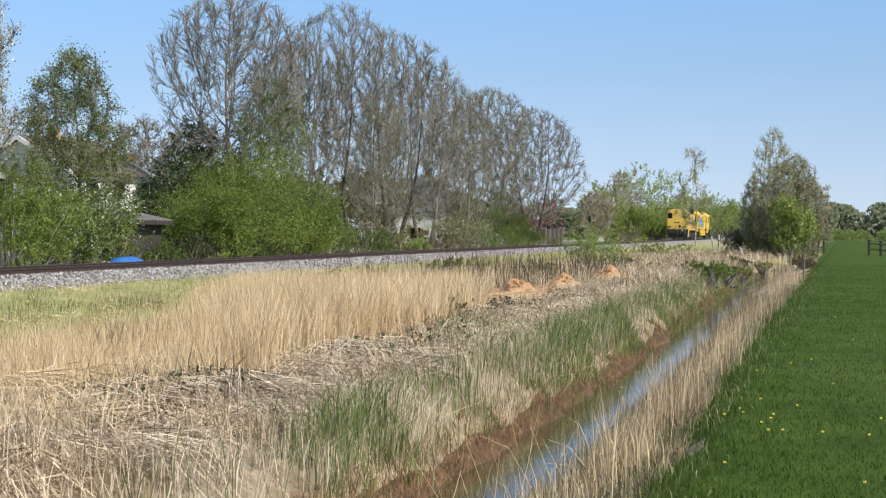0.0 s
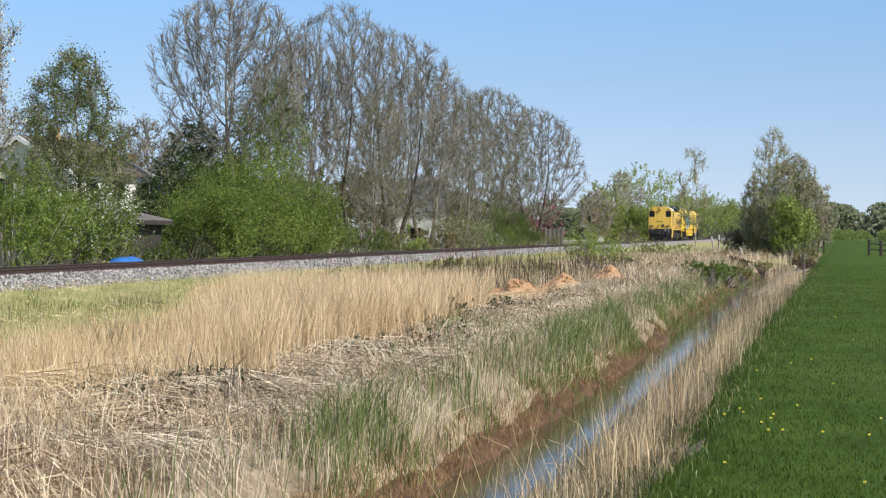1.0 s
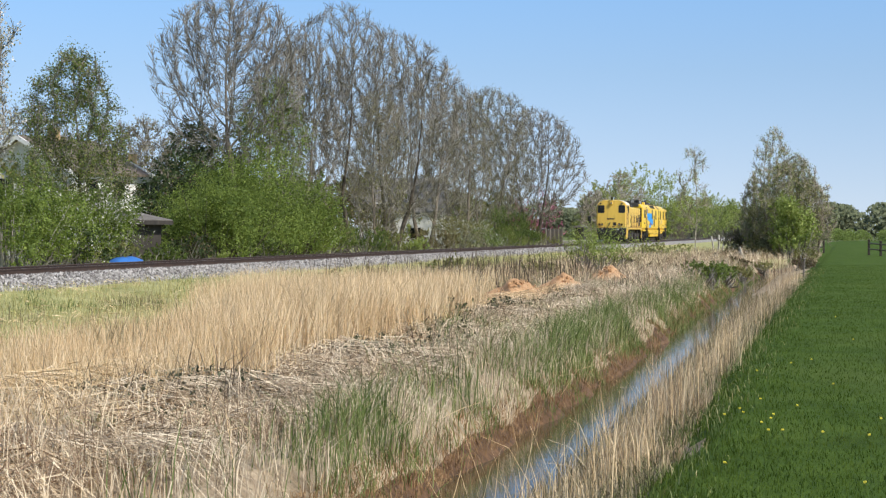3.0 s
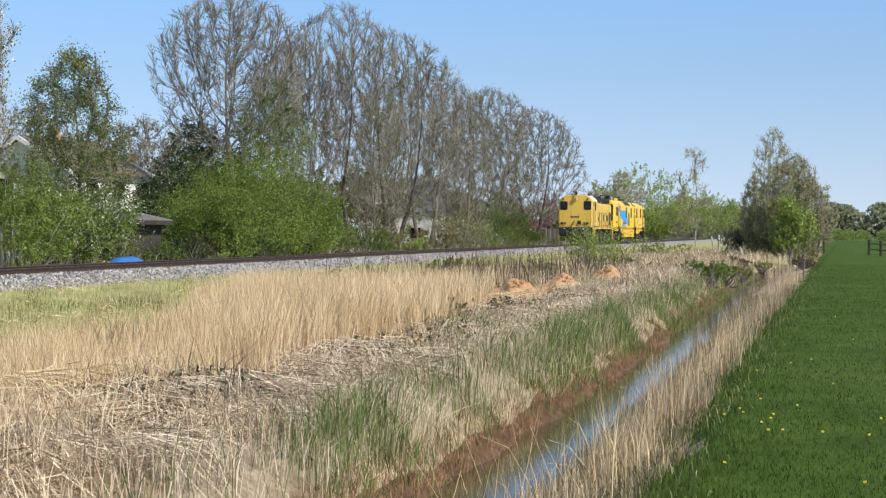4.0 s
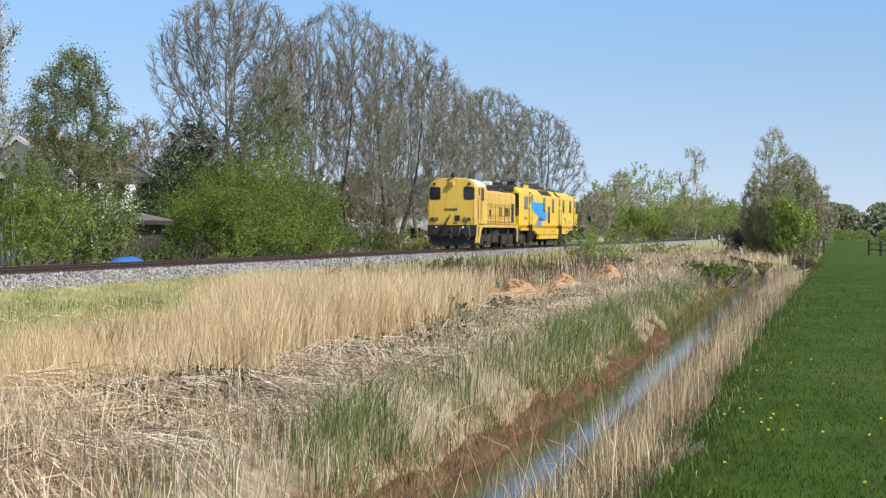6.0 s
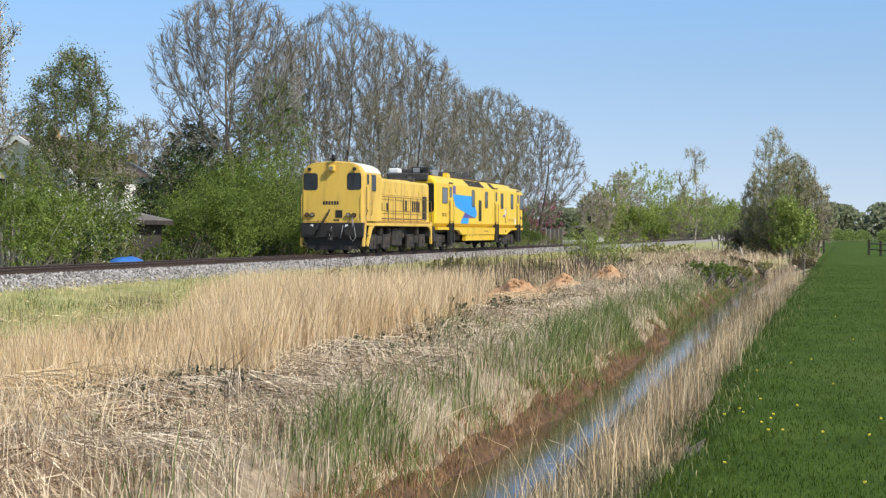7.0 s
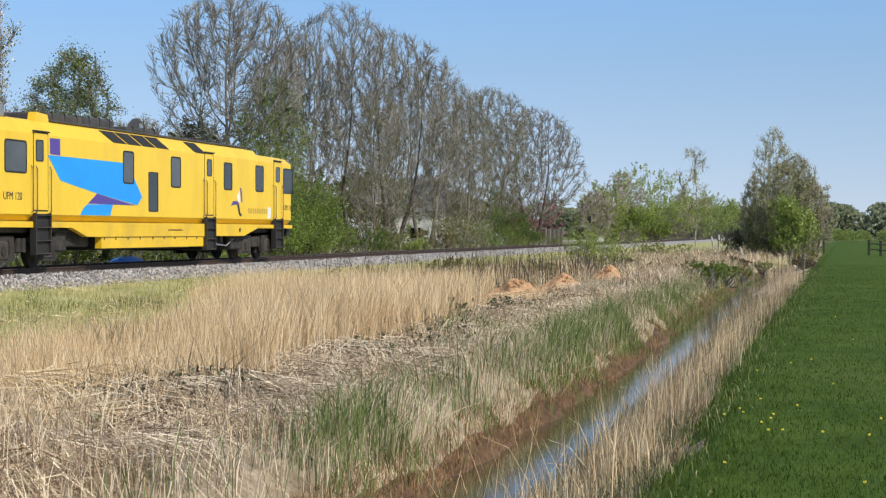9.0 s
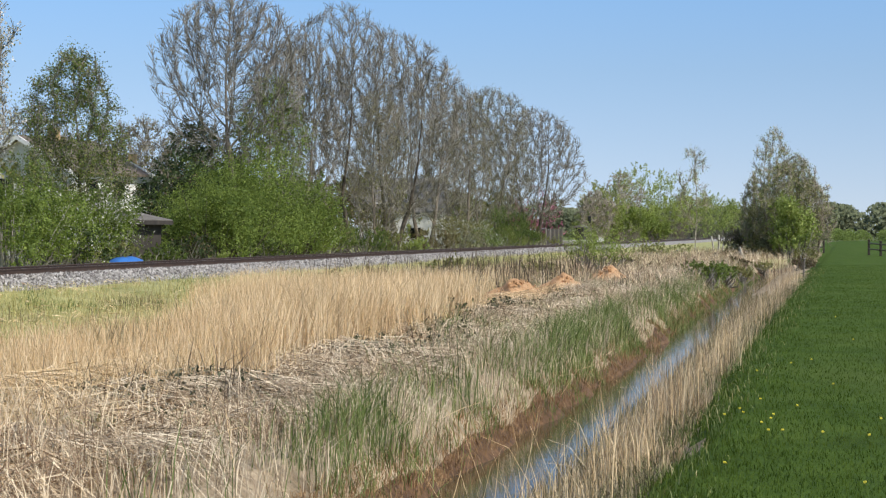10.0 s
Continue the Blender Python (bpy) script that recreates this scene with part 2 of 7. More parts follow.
def disc_bm(centre, axis, r, depth, sides=20, bevel=0.0):
    """A round plate or drum, its axis along x, y or z, centred."""
    bm = bmesh.new()
    rot = {"x": Euler((0, math.pi / 2, 0)), "y": Euler((math.pi / 2, 0, 0)), "z": Euler((0, 0, 0))}[axis]
    bmesh.ops.create_cone(bm, cap_ends=True, segments=sides, radius1=r, radius2=r, depth=depth, matrix=Matrix.LocRotScale(centre, rot, None))
    if bevel:
        bmesh.ops.bevel(bm, geom=[e for e in bm.edges if len(e.link_faces) == 2 and any(len(f.verts) > 4 for f in e.link_faces)], offset=bevel, segments=2, affect='EDGES')
    return bm


def blades(base, height, width, lean, azimuth, curl):
    """Upright narrow leaves: two quads each, tapering to the tip. All arrays of length n (base n x 3)."""
    n = len(base)
    facing = rng.uniform(0, 2 * np.pi, n)
    side = np.stack([np.cos(facing), np.sin(facing), np.zeros(n)], 1) * (width / 2)[:, None]
    out = np.stack([np.cos(azimuth), np.sin(azimuth), np.zeros(n)], 1)
    up = np.array([0, 0, 1.0])
    mid = base + out * (lean * 0.45 * height)[:, None] + up * (height * 0.55)[:, None]
    tip = base + out * ((lean + curl) * height)[:, None] + up * (height * np.sqrt(np.clip(1 - (lean + curl) ** 2 * 0.7, 0.05, 1)))[:, None]
    v = np.stack([base - side, base + side, mid + side * 0.8, mid - side * 0.8, tip + side * 0.15, tip - side * 0.15], 1).reshape(-1, 3)
    i = (np.arange(n) * 6)[:, None]
    f = np.stack([i + np.array([0, 1, 2, 3]), i + np.array([3, 2, 4, 5])], 1).reshape(-1, 4)
    return v, f


def strands(p0, p1, sag, width):
    """Lying stalks: bent strips between two ends, two pieces each."""
    n = len(p0)
    d = p1 - p0
    nrm = np.stack([-d[:, 1], d[:, 0], np.zeros(n)], 1)
    nrm /= np.linalg.norm(nrm, axis=1)[:, None] + 1e-9
    tilt = rng.uniform(-1, 1, n)
    side = (nrm + np.array([0, 0, 1.0]) * tilt[:, None]) * (width / 2)[:, None]
    rows = []
    for s in (0, 0.5, 1.0):
        c = p0 + d * s
        c[:, 2] += sag * 4 * s * (1 - s)
        w = 1 - 0.6 * s
        rows += [c - side * w, c + side * w]
    v = np.stack(rows, 1).reshape(-1, 3)
    i = (np.arange(n) * 6)[:, None]
    f = np.stack([i + np.array([k, k + 1, k + 3, k + 2]) for k in (0, 2)], 1).reshape(-1, 4)
    return v, f


def tubes(p0, p1, r0, r1, sides):
    """Many tapered bars at once."""
    n = len(p0)
    d = p1 - p0
    d = d / (np.linalg.norm(d, axis=1)[:, None] + 1e-9)
    ref = np.where(np.abs(d[:, 2:3]) < 0.9, np.array([[0, 0, 1.0]]), np.array([[1.0, 0, 0]]))
    u = np.cross(d, ref)
    u /= np.linalg.norm(u, axis=1)[:, None]
    w = np.cross(d, u)
    ang = np.arange(sides) * 2 * np.pi / sides
    ring = u[:, None, :] * np.cos(ang)[None, :, None] + w[:, None, :] * np.sin(ang)[None, :, None]
    v = np.concatenate([p0[:, None, :] + ring * r0[:, None, None], p1[:, None, :] + ring * r1[:, None, None]], 1).reshape(-1, 3)
    i = (np.arange(n) * 2 * sides)[:, None]
    k = np.arange(sides)
    q = np.stack([k, (k + 1) % sides, (k + 1) % sides + sides, k + sides], 1)
    return v, (i[:, :, None] + q[None]).reshape(-1, 4)


def slips(p0, p1, r0, r1):
    """The finest twigs: narrow strips, one face each."""
    n = len(p0)
    d = p1 - p0
    u = np.cross(d, rng.normal(size=(n, 3)))
    u /= np.linalg.norm(u, axis=1)[:, None] + 1e-9
    v = np.stack([p0 - u * r0[:, None], p0 + u * r0[:, None], p1 + u * r1[:, None], p1 - u * r1[:, None]], 1).reshape(-1, 3)
    return v, (np.arange(n) * 4)[:, None] + np.arange(4)


def leaf_quads(centres, size, facing=None):
    """Small three-cornered leaves turned all ways, or mostly along the given facings."""
    n = len(centres)
    a = rng.normal(size=(n, 3))
    if facing is not None:
        w = facing + rng.normal(0, 0.55, (n, 3))
        w /= np.linalg.norm(w, axis=1)[:, None] + 1e-9
        a -= w * (a * w).sum(1)[:, None]
    a /= np.linalg.norm(a, axis=1)[:, None]
    b = rng.normal(size=(n, 3)) if facing is None else np.cross(w, a)
    b -= a * (a * b).sum(1)[:, None]
    b /= np.linalg.norm(b, axis=1)[:, None]
    s = size[:, None] * 1.25
    v = np.stack([centres - a * s * 0.7 - b * s * 0.3, centres + b * s * 0.75, centres + a * s * 0.9 - b * s * 0.2], 1).reshape(-1, 3)
    f = (np.arange(n) * 3)[:, None] + np.arange(3)
    return v, f


def smooth_noise(x, y, s, seed=0.0):
    return np.array([noise.noise((a / s + seed, b / s - seed, seed * 1.7)) for a, b in zip(np.ravel(x), np.ravel(y))]).reshape(np.shape(x))

# ---- ground: one sheet from the track to the horizon ----
WATER_Z = -1.40
PX = [-4000, -1500, -600, -200, -60, -20, -8, -4.0, 0.0, 2.6, 5.0, 9.0, 14.0, 14.8, 15.8, 16.8, 17.6, 17.9, 18.1, 18.27, 18.46, 18.8, 19.2, 19.75, 20.25, 20.65, 21.5, 60, 4000]
PZ = [-0.9, -0.9, -0.9, -0.8, -0.7, -0.6, -0.5, -0.5, -0.6, -0.45, -0.68, -0.82, -0.90, -0.84, -0.82, -0.82, -0.80, -1.03, -1.25, -1.40, -1.62, -1.62, -1.40, -1.20, -0.95, -0.70, -0.67, -0.67, -0.9]


def bend(x, y):
    """How far the ditch has swung towards the track, growing with distance."""
    swing = np.interp(y, [28, 40, 50, 70, 110], [0.0, -0.2, -0.45, -0.75, -0.9]) * np.interp(x, [14.0, 16.5, 19.0, 20.4], [0, 1, 1, 0])
    # the meadow's bank draws back a little at the near end
    return swing + np.interp(y, [10, 13, 17, 23, 30], [0.20, 0.22, 0.14, 0.04, 0.0]) * np.interp(x, [19.0, 19.9, 20.8, 22.0], [0, 1, 1, 0])


def ground_z(x, y):
    """Height of the ground, with heaps of dead growth along the left bank and soft unevenness elsewhere."""
    x, y = np.asarray(x, float), np.asarray(y, float)
    x = x - bend(x, y)
    # the meadow's lip is trodden and uneven
    x = x + np.clip(1 - np.abs(x - 20.4) / 0.7, 0, 1) * (0.22 * smooth_noise(x * 0, y, 2.2, 83.0) + 0.12 * smooth_noise(x, y, 0.7, 84.0))
    # the left waterline wanders in and out
    shore = np.clip(1 - np.abs(x - 18.2) / 0.6, 0, 1)
    z = np.interp(x + shore * (0.20 * smooth_noise(x * 0, y, 2.6, 73.0) + 0.15 * smooth_noise(x * 0, y, 1.0, 71.0) + 0.08 * smooth_noise(x * 0, y, 0.45, 72.0)), PX, PZ)
    bank = np.clip(1 - np.abs(x - 16.0) / 1.4, 0, 1)
    z = z + bank * (0.40 * smooth_noise(x, y, 1.5, 3.1) + 0.09 * smooth_noise(x, y, 0.6, 8.2) + 0.05)
    # the ditch runs out among the shrubs at its far end
    z = z + (np.maximum(z, -0.78) - z) * np.clip((y - 104) / 10, 0, 1) * (x > 10) * (x < 22)
    soft = np.where(x > 20.4, 0.02, np.where((x > 2.6) & (x < 14), 0.08, 0.03)) * (np.abs(x) < 80)
    return z + soft * smooth_noise(x, y, 2.3, 5.5)


def grade(*spans):
    out = []
    for a, b, step in spans:
        out += list(np.arange(a, b, step))
    return np.array(out + [spans[-1][1]])


gx = grade((-4000, -1000, 750), (-1000, -200, 200), (-200, -40, 40), (-40, 2, 3), (2, 13.5, 0.6), (13.5, 17.1, 0.15), (17.1, 18.5, 0.075), (18.5, 21, 0.15), (21, 30, 1.0), (30, 100, 10), (100, 1000, 150), (1000, 4000, 1000))
gy = grade((-2000, -200, 450), (-200, 0, 25), (0, 8, 2), (8, 60, 0.33), (60, 130, 1.0), (130, 300, 5), (300, 1000, 50), (1000, 4500, 500))
GX, GY = np.meshgrid(gx, gy, indexing="ij")
GZ = ground_z(GX, GY)
nx, ny = GX.shape
ii, jj = np.meshgrid(np.arange(nx - 1), np.arange(ny - 1), indexing="ij")
quad = np.stack([ii * ny + jj, (ii + 1) * ny + jj, (ii + 1) * ny + jj + 1, ii * ny + jj + 1], -1).reshape(-1, 4)
cx = ((GX[:-1, :-1] + GX[1:, 1:]) / 2).ravel()
cy = ((GY[:-1, :-1] + GY[1:, 1:]) / 2).ravel()
cx = cx - bend(cx, cy)
zone = np.select([cx < -30, cx < 8.5, cx < 18.06, cx < 18.36, cx < 19.15, cx < 20.3 + 0.25 * smooth_noise(cx * 0, cy, 1.7, 81.0) + 0.1 * smooth_noise(cx, cy, 0.5, 82.0)], [5, 1, 2, 3, 4, 2], 0)
zone = np.where((cy > 108) & (cx > 16) & (cx < 19.2), 1, np.where((cy > 108) & (cx >= 19.2), 0, zone))
zone = np.where((cx > 60) | (cy > 330), 5, zone)
zone = np.where((zone == 2) & (cy > 75) & (cx < 16), 1, zone)
ground = new("ground", np_mesh("ground", np.stack([GX, GY, GZ], -1).reshape(-1, 3), quad, [M[k] for k in ("meadow", "rough_grass", "litter", "mud", "bed", "far_ground")], zone, smooth=True))
tagged(ground, "flat polder ground with green meadow, ditch banks and rough verge", "ground", kind="structure")
wv = [(16.4, -60, WATER_Z), (19.8, -60, WATER_Z), (19.8, 120, WATER_Z), (16.4, 120, WATER_Z)]
water = new("water", np_mesh("water", wv, [(0, 1, 2, 3)], [M["water"]]))
tagged(water, "still brown ditch water reflecting the sky", "water", kind="structure")

# ---- railway ----


def make_track():
    bed = [(-2.75, -0.62), (-1.75, -0.17), (1.72, -0.17), (2.85, -0.62)]
    ys = grade((TRACK_Y0, 20, 4), (20, 130, 0.5), (130, 620, 5))
    xs = np.array([-2.75, -2.2, -1.75, -1.2, -0.6, 0, 0.6, 1.2, 1.5, 1.72, 1.95, 2.2, 2.5, 2.9])
    X, Y = np.meshgrid(xs, ys, indexing="ij")
    Z = np.interp(X, [b[0] for b in bed], [b[1] for b in bed]) + 0.025 * smooth_noise(X, Y, 0.5, 2.0) * (np.abs(X) > 0.9)
    a, b = X.shape
    i, j = np.meshgrid(np.arange(a - 1), np.arange(b - 1), indexing="ij")
    q = np.stack([i * b + j, (i + 1) * b + j, (i + 1) * b + j + 1, i * b + j + 1], -1).reshape(-1, 4)
    ob = new("ballast_bed", np_mesh("ballast_bed", np.stack([X, Y, Z], -1).reshape(-1, 3), q, [M["ballast"]]))
    tagged(ob, "raised bed of grey crushed stone under the track", "ballast", kind="structure")
    # loose stones on the side towards the meadow
    n = 19000
    y = 24 + 120 * rng.random(n) ** 1.5
    x = rng.uniform(1.0, 2.8, n)
    z = np.interp(x, [b[0] for b in bed], [b[1] for b in bed]) + 0.01
    c = np.stack([x, y, z], 1)
    s = rng.uniform(0.022, 0.05, n)
    octa = np.array([(1, 0, 0), (-1, 0, 0), (0, 1, 0), (0, -1, 0), (0, 0, 1), (0, 0, -1)], float)
    v = (c[:, None, :] + (octa[None] * rng.uniform(0.6, 1.3, (n, 6, 1)) + rng.normal(0, 0.25, (n, 6, 3))) * s[:, None, None]).reshape(-1, 3)
    tri = np.array([(0, 2, 4), (2, 1, 4), (1, 3, 4), (3, 0, 4), (2, 0, 5), (1, 2, 5), (3, 1, 5), (0, 3, 5)])
    f = ((np.arange(n) * 6)[:, None, None] + tri[None]).reshape(-1, 3)
    st = new("ballast_stones", np_mesh("ballast_stones", v, f, [M["stone"]]))
    tagged(st, "loose grey crushed stones on the ballast shoulder", "gravel", kind="stuff")
    prof = [(-0.07, -0.16), (0.07, -0.16), (0.07, -0.145), (0.012, -0.12), (0.012, -0.045), (0.036, -0.035), (0.036, -0.002), (0.03, 0.0), (-0.03, 0.0), (-0.036, -0.002), (-0.036, -0.035), (-0.012, -0.045), (-0.012, -0.12), (-0.07, -0.145)]
    track = new("railway_track")
    tagged(track, "single railway track with rusty rails on concrete sleepers", "track", kind="structure")
    for cxr in (-0.753, 0.753):
        r = part("rail", prism_bm([(cxr + px, pz) for px, pz in prof], "y", TRACK_Y0, TRACK_Y1), M["rail"], track)
        part("running_surface", box_bm(cxr - 0.026, cxr + 0.026, TRACK_Y0, TRACK_Y1, -0.004, 0.002), M["rail_head"], r, "worn shiny rail head")
    bm = prism_bm([(-1.25, -0.30), (1.25, -0.30), (1.25, -0.19), (0.9, -0.155), (0.55, -0.155), (0.2, -0.19), (-0.2, -0.19), (-0.55, -0.155), (-0.9, -0.155), (-1.25, -0.19)], "y", -0.13, 0.13)
    first = part("sleeper", bm, M["sleeper"], track)
    first.location = (0, 24, 0)
    for k in range(1, 300):
        o = first.copy()
        scene.collection.objects.link(o)
        o.location = (0, 24 + 0.6 * k, 0)


make_track()

# ---- trees ----


def crown_tree(seed, height, crown, low=0.25, points=900, twigs=5, stems=1, trunk_r=0.2, reach=0.7, top=0.55, splay=0.25, rise=0.10, flow=0.9):
    """Branches of a tree as arrays: start, end, radii and level. The limbs grow step by step towards
    points spread through a rounded crown; their thickness adds up from the twigs down to the trunk.
    low: clear stem as a share of the height; top: where in the crown it is widest."""
    r = np.random.default_rng(seed)
    z0, z1 = height * low, height
    goal = np.zeros((0, 3))
    while len(goal) < points:
        u = r.random(points * 3)
        ang = r.uniform(0, 2 * np.pi, points * 3)
        wide = np.where(u < top, np.sqrt(np.clip(1 - ((top - u) / top) ** 2 * 0.85, 0, 1)), np.sqrt(np.clip(1 - ((u - top) / (1 - top)) ** 2, 0, 1)))
        lump = 1 + 0.30 * np.array([noise.noise((math.cos(a) * 1.5 + seed, math.sin(a) * 1.5, b * 3.5)) for a, b in zip(ang, u)])
        rad = np.sqrt(r.random(points * 3)) ** 0.8 * wide * lump * crown / 2
        goal = np.concatenate([goal, np.stack([np.cos(ang) * rad, np.sin(ang) * rad, z0 + u * (z1 - z0)], 1)])
    goal = goal[r.permutation(len(goal))[:points]]
    step = height * 0.021
    pos, par, way, stem = [], [], [], []
    for k in range(stems):
        az = 2 * np.pi * (k + r.uniform(-0.2, 0.2)) / stems
        d = np.array([math.cos(az) * splay, math.sin(az) * splay, 1.0]) if stems > 1 else np.array([r.uniform(-0.06, 0.06), r.uniform(-0.06, 0.06), 1.0])
        p = np.array([math.cos(az), math.sin(az), 0.0]) * (0.35 if stems > 1 else 0.0) + np.array([0, 0, -0.3])
        last = -1
        while p[2] < z0 + height * (0.02 if stems > 1 else 0.10):
            pos.append(p.copy())
            par.append(last)
            stem.append(k)
            d = d / np.linalg.norm(d)
            way.append(d)
            last = len(pos) - 1
            d = d + r.normal(0, 0.05, 3) + np.array([0, 0, 0.04])
            p = p + d * step
    pos, par, way = np.array(pos), list(par), np.array(way)
    kids = np.zeros(len(pos), int)
    dist = ((goal[:, None, :] - pos[None]) ** 2).sum(2)
    near, best = dist.argmin(1), dist.min(1)
    kill = (step * 1.7) ** 2
    for _ in range(120):
        live = best > kill
        goal, near, best = goal[live], near[live], best[live]
        if len(goal) < 4:
            break
        pull = np.zeros((len(pos), 3))
        d = goal - pos[near]
        np.add.at(pull, near, d / np.linalg.norm(d, axis=1)[:, None])
        ids = np.unique(near)
        ids = ids[kids[ids] < 3]
        if len(ids) == 0:
            break
        g = pull[ids]
        g /= np.linalg.norm(g, axis=1)[:, None] + 1e-9
        g = g + way[ids] * flow + np.array([0, 0, rise]) + r.normal(0, 0.06, (len(ids), 3))
        g /= np.linalg.norm(g, axis=1)[:, None]
        q = pos[ids] + g * step
        base = len(pos)
        pos, way = np.concatenate([pos, q]), np.concatenate([way, g])
        par += list(ids)
        kids[ids] += 1
        kids = np.concatenate([kids, np.zeros(len(ids), int)])
        dist = ((goal[:, None, :] - q[None]) ** 2).sum(2)
        nd = dist.min(1)
        better = nd < best
        near = np.where(better, base + dist.argmin(1), near)
        best = np.where(better, nd, best)
    par = np.array(par)
    area = np.zeros(len(pos))
    for k in range(len(pos) - 1, -1, -1):
        area[k] = max(area[k], 1.0)
        if par[k] >= 0:
            area[par[k]] += area[k]
    for k in range(len(stem), len(pos)):
        stem.append(stem[par[k]])
    stem = np.array(stem)
    rad = 0.0085 * (area ** 0.45)
    rad *= 1 + (trunk_r / rad.max() - 1) * np.clip((rad - 0.0085) / (rad.max() - 0.0085), 0, 1) ** 1.5
    m = par >= 0
    lev = np.where(rad[m] > 0.05, 1, 2)
    start = np.where((lev == 1), rad[par[m]], np.minimum(rad[par[m]], rad[m] * 1.5))
    out = [np.column_stack([pos[par[m]], pos[m], start, rad[m], lev, stem[m]])]
    # fine twigs along the outer shoots, sweeping up and outwards
    tips = np.where(area < 9)[0]
    pick = np.repeat(tips, twigs)
    n = len(pick)
    b = pos[pick] - way[pick] * step * r.random(n)[:, None]
    dd = way[pick] * 0.9 + r.normal(0, 0.28, (n, 3)) + np.array([0, 0, 0.22])
    dd /= np.linalg.norm(dd, axis=1)[:, None]
    ln = (r.uniform(0.35, 1.0, n) * reach)[:, None]
    q1 = b + dd * ln * 0.5
    q2 = q1 + (dd + r.normal(0, 0.22, (n, 3)) + np.array([0, 0, 0.15])) * ln * 0.5
    q3 = q1 + (dd + r.normal(0, 0.4, (n, 3))) * ln * 0.45
    one = np.ones(n)
    out.append(np.column_stack([b, q1, one * 0.009, one * 0.007, one * 3, one * 0]))
    out.append(np.column_stack([q1, q2, one * 0.007, one * 0.004, one * 4, one * 0]))
    h = r.random(n) < 0.5
    one = np.ones(h.sum())
    out.append(np.column_stack([q1[h], q3[h], one * 0.006, one * 0.004, one * 4, one * 0]))
    return np.concatenate(out)


def make_tree(name, label, place, branches, bark, twig_mat, leaf=None, leaf_n=0, leaf_size=0.08, leaf_low=0.0, twig_min=0.009, spread=0.25, category="tree", extra=None):
    """One tree: trunk with limbs, crown of twigs, and leaves where it has them."""
    root = new(name)
    root.location = place
    tagged(root, label, category)
    a = branches
    for nm, lo, hi, sides, mat in (("trunk", 0, 1, 7, bark), ("crown", 2, 9, 3, twig_mat)):
        s = a[(a[:, 8] >= lo) & (a[:, 8] <= hi)]
        if len(s) == 0:
            continue
        if lo:
            fine = s[:, 8] >= 3
            v, f = tubes(s[~fine, 0:3], s[~fine, 3:6], np.maximum(s[~fine, 6], twig_min), np.maximum(s[~fine, 7], twig_min * 0.8), 3)
            v2, f2 = slips(s[fine, 0:3], s[fine, 3:6], np.maximum(s[fine, 6], twig_min * 1.15), np.maximum(s[fine, 7], twig_min))
            v, f = np.concatenate([v, v2]), np.concatenate([f, f2 + len(v)])
            attach(new(nm, np_mesh(nm, v, f, [mat])), root)
            continue
        for k in np.unique(s[:, 9]):
            t = s[s[:, 9] == k]
            v, f = tubes(t[:, 0:3], t[:, 3:6], np.maximum(t[:, 6], twig_min), np.maximum(t[:, 7], twig_min * 0.8), sides)
            attach(new(nm, np_mesh(nm, v, f, [mat], smooth=True)), root)
    for mat, n, size, low in ([(leaf, leaf_n, leaf_size, leaf_low)] if leaf else []) + (extra or []):
        ends = a[a[:, 8] >= a[:, 8].max() - 1]
        ends = ends[ends[:, 5] > low]
        pick = ends[rng.integers(0, len(ends), n)]
        t = rng.random(n)[:, None]
        c = pick[:, 0:3] * (1 - t) + pick[:, 3:6] * t + rng.normal(0, spread, (n, 3))
        v, f = leaf_quads(c, rng.uniform(0.6, 1.3, n) * size)
        attach(new("foliage", np_mesh("foliage", v, f, [mat])), root)
    return root


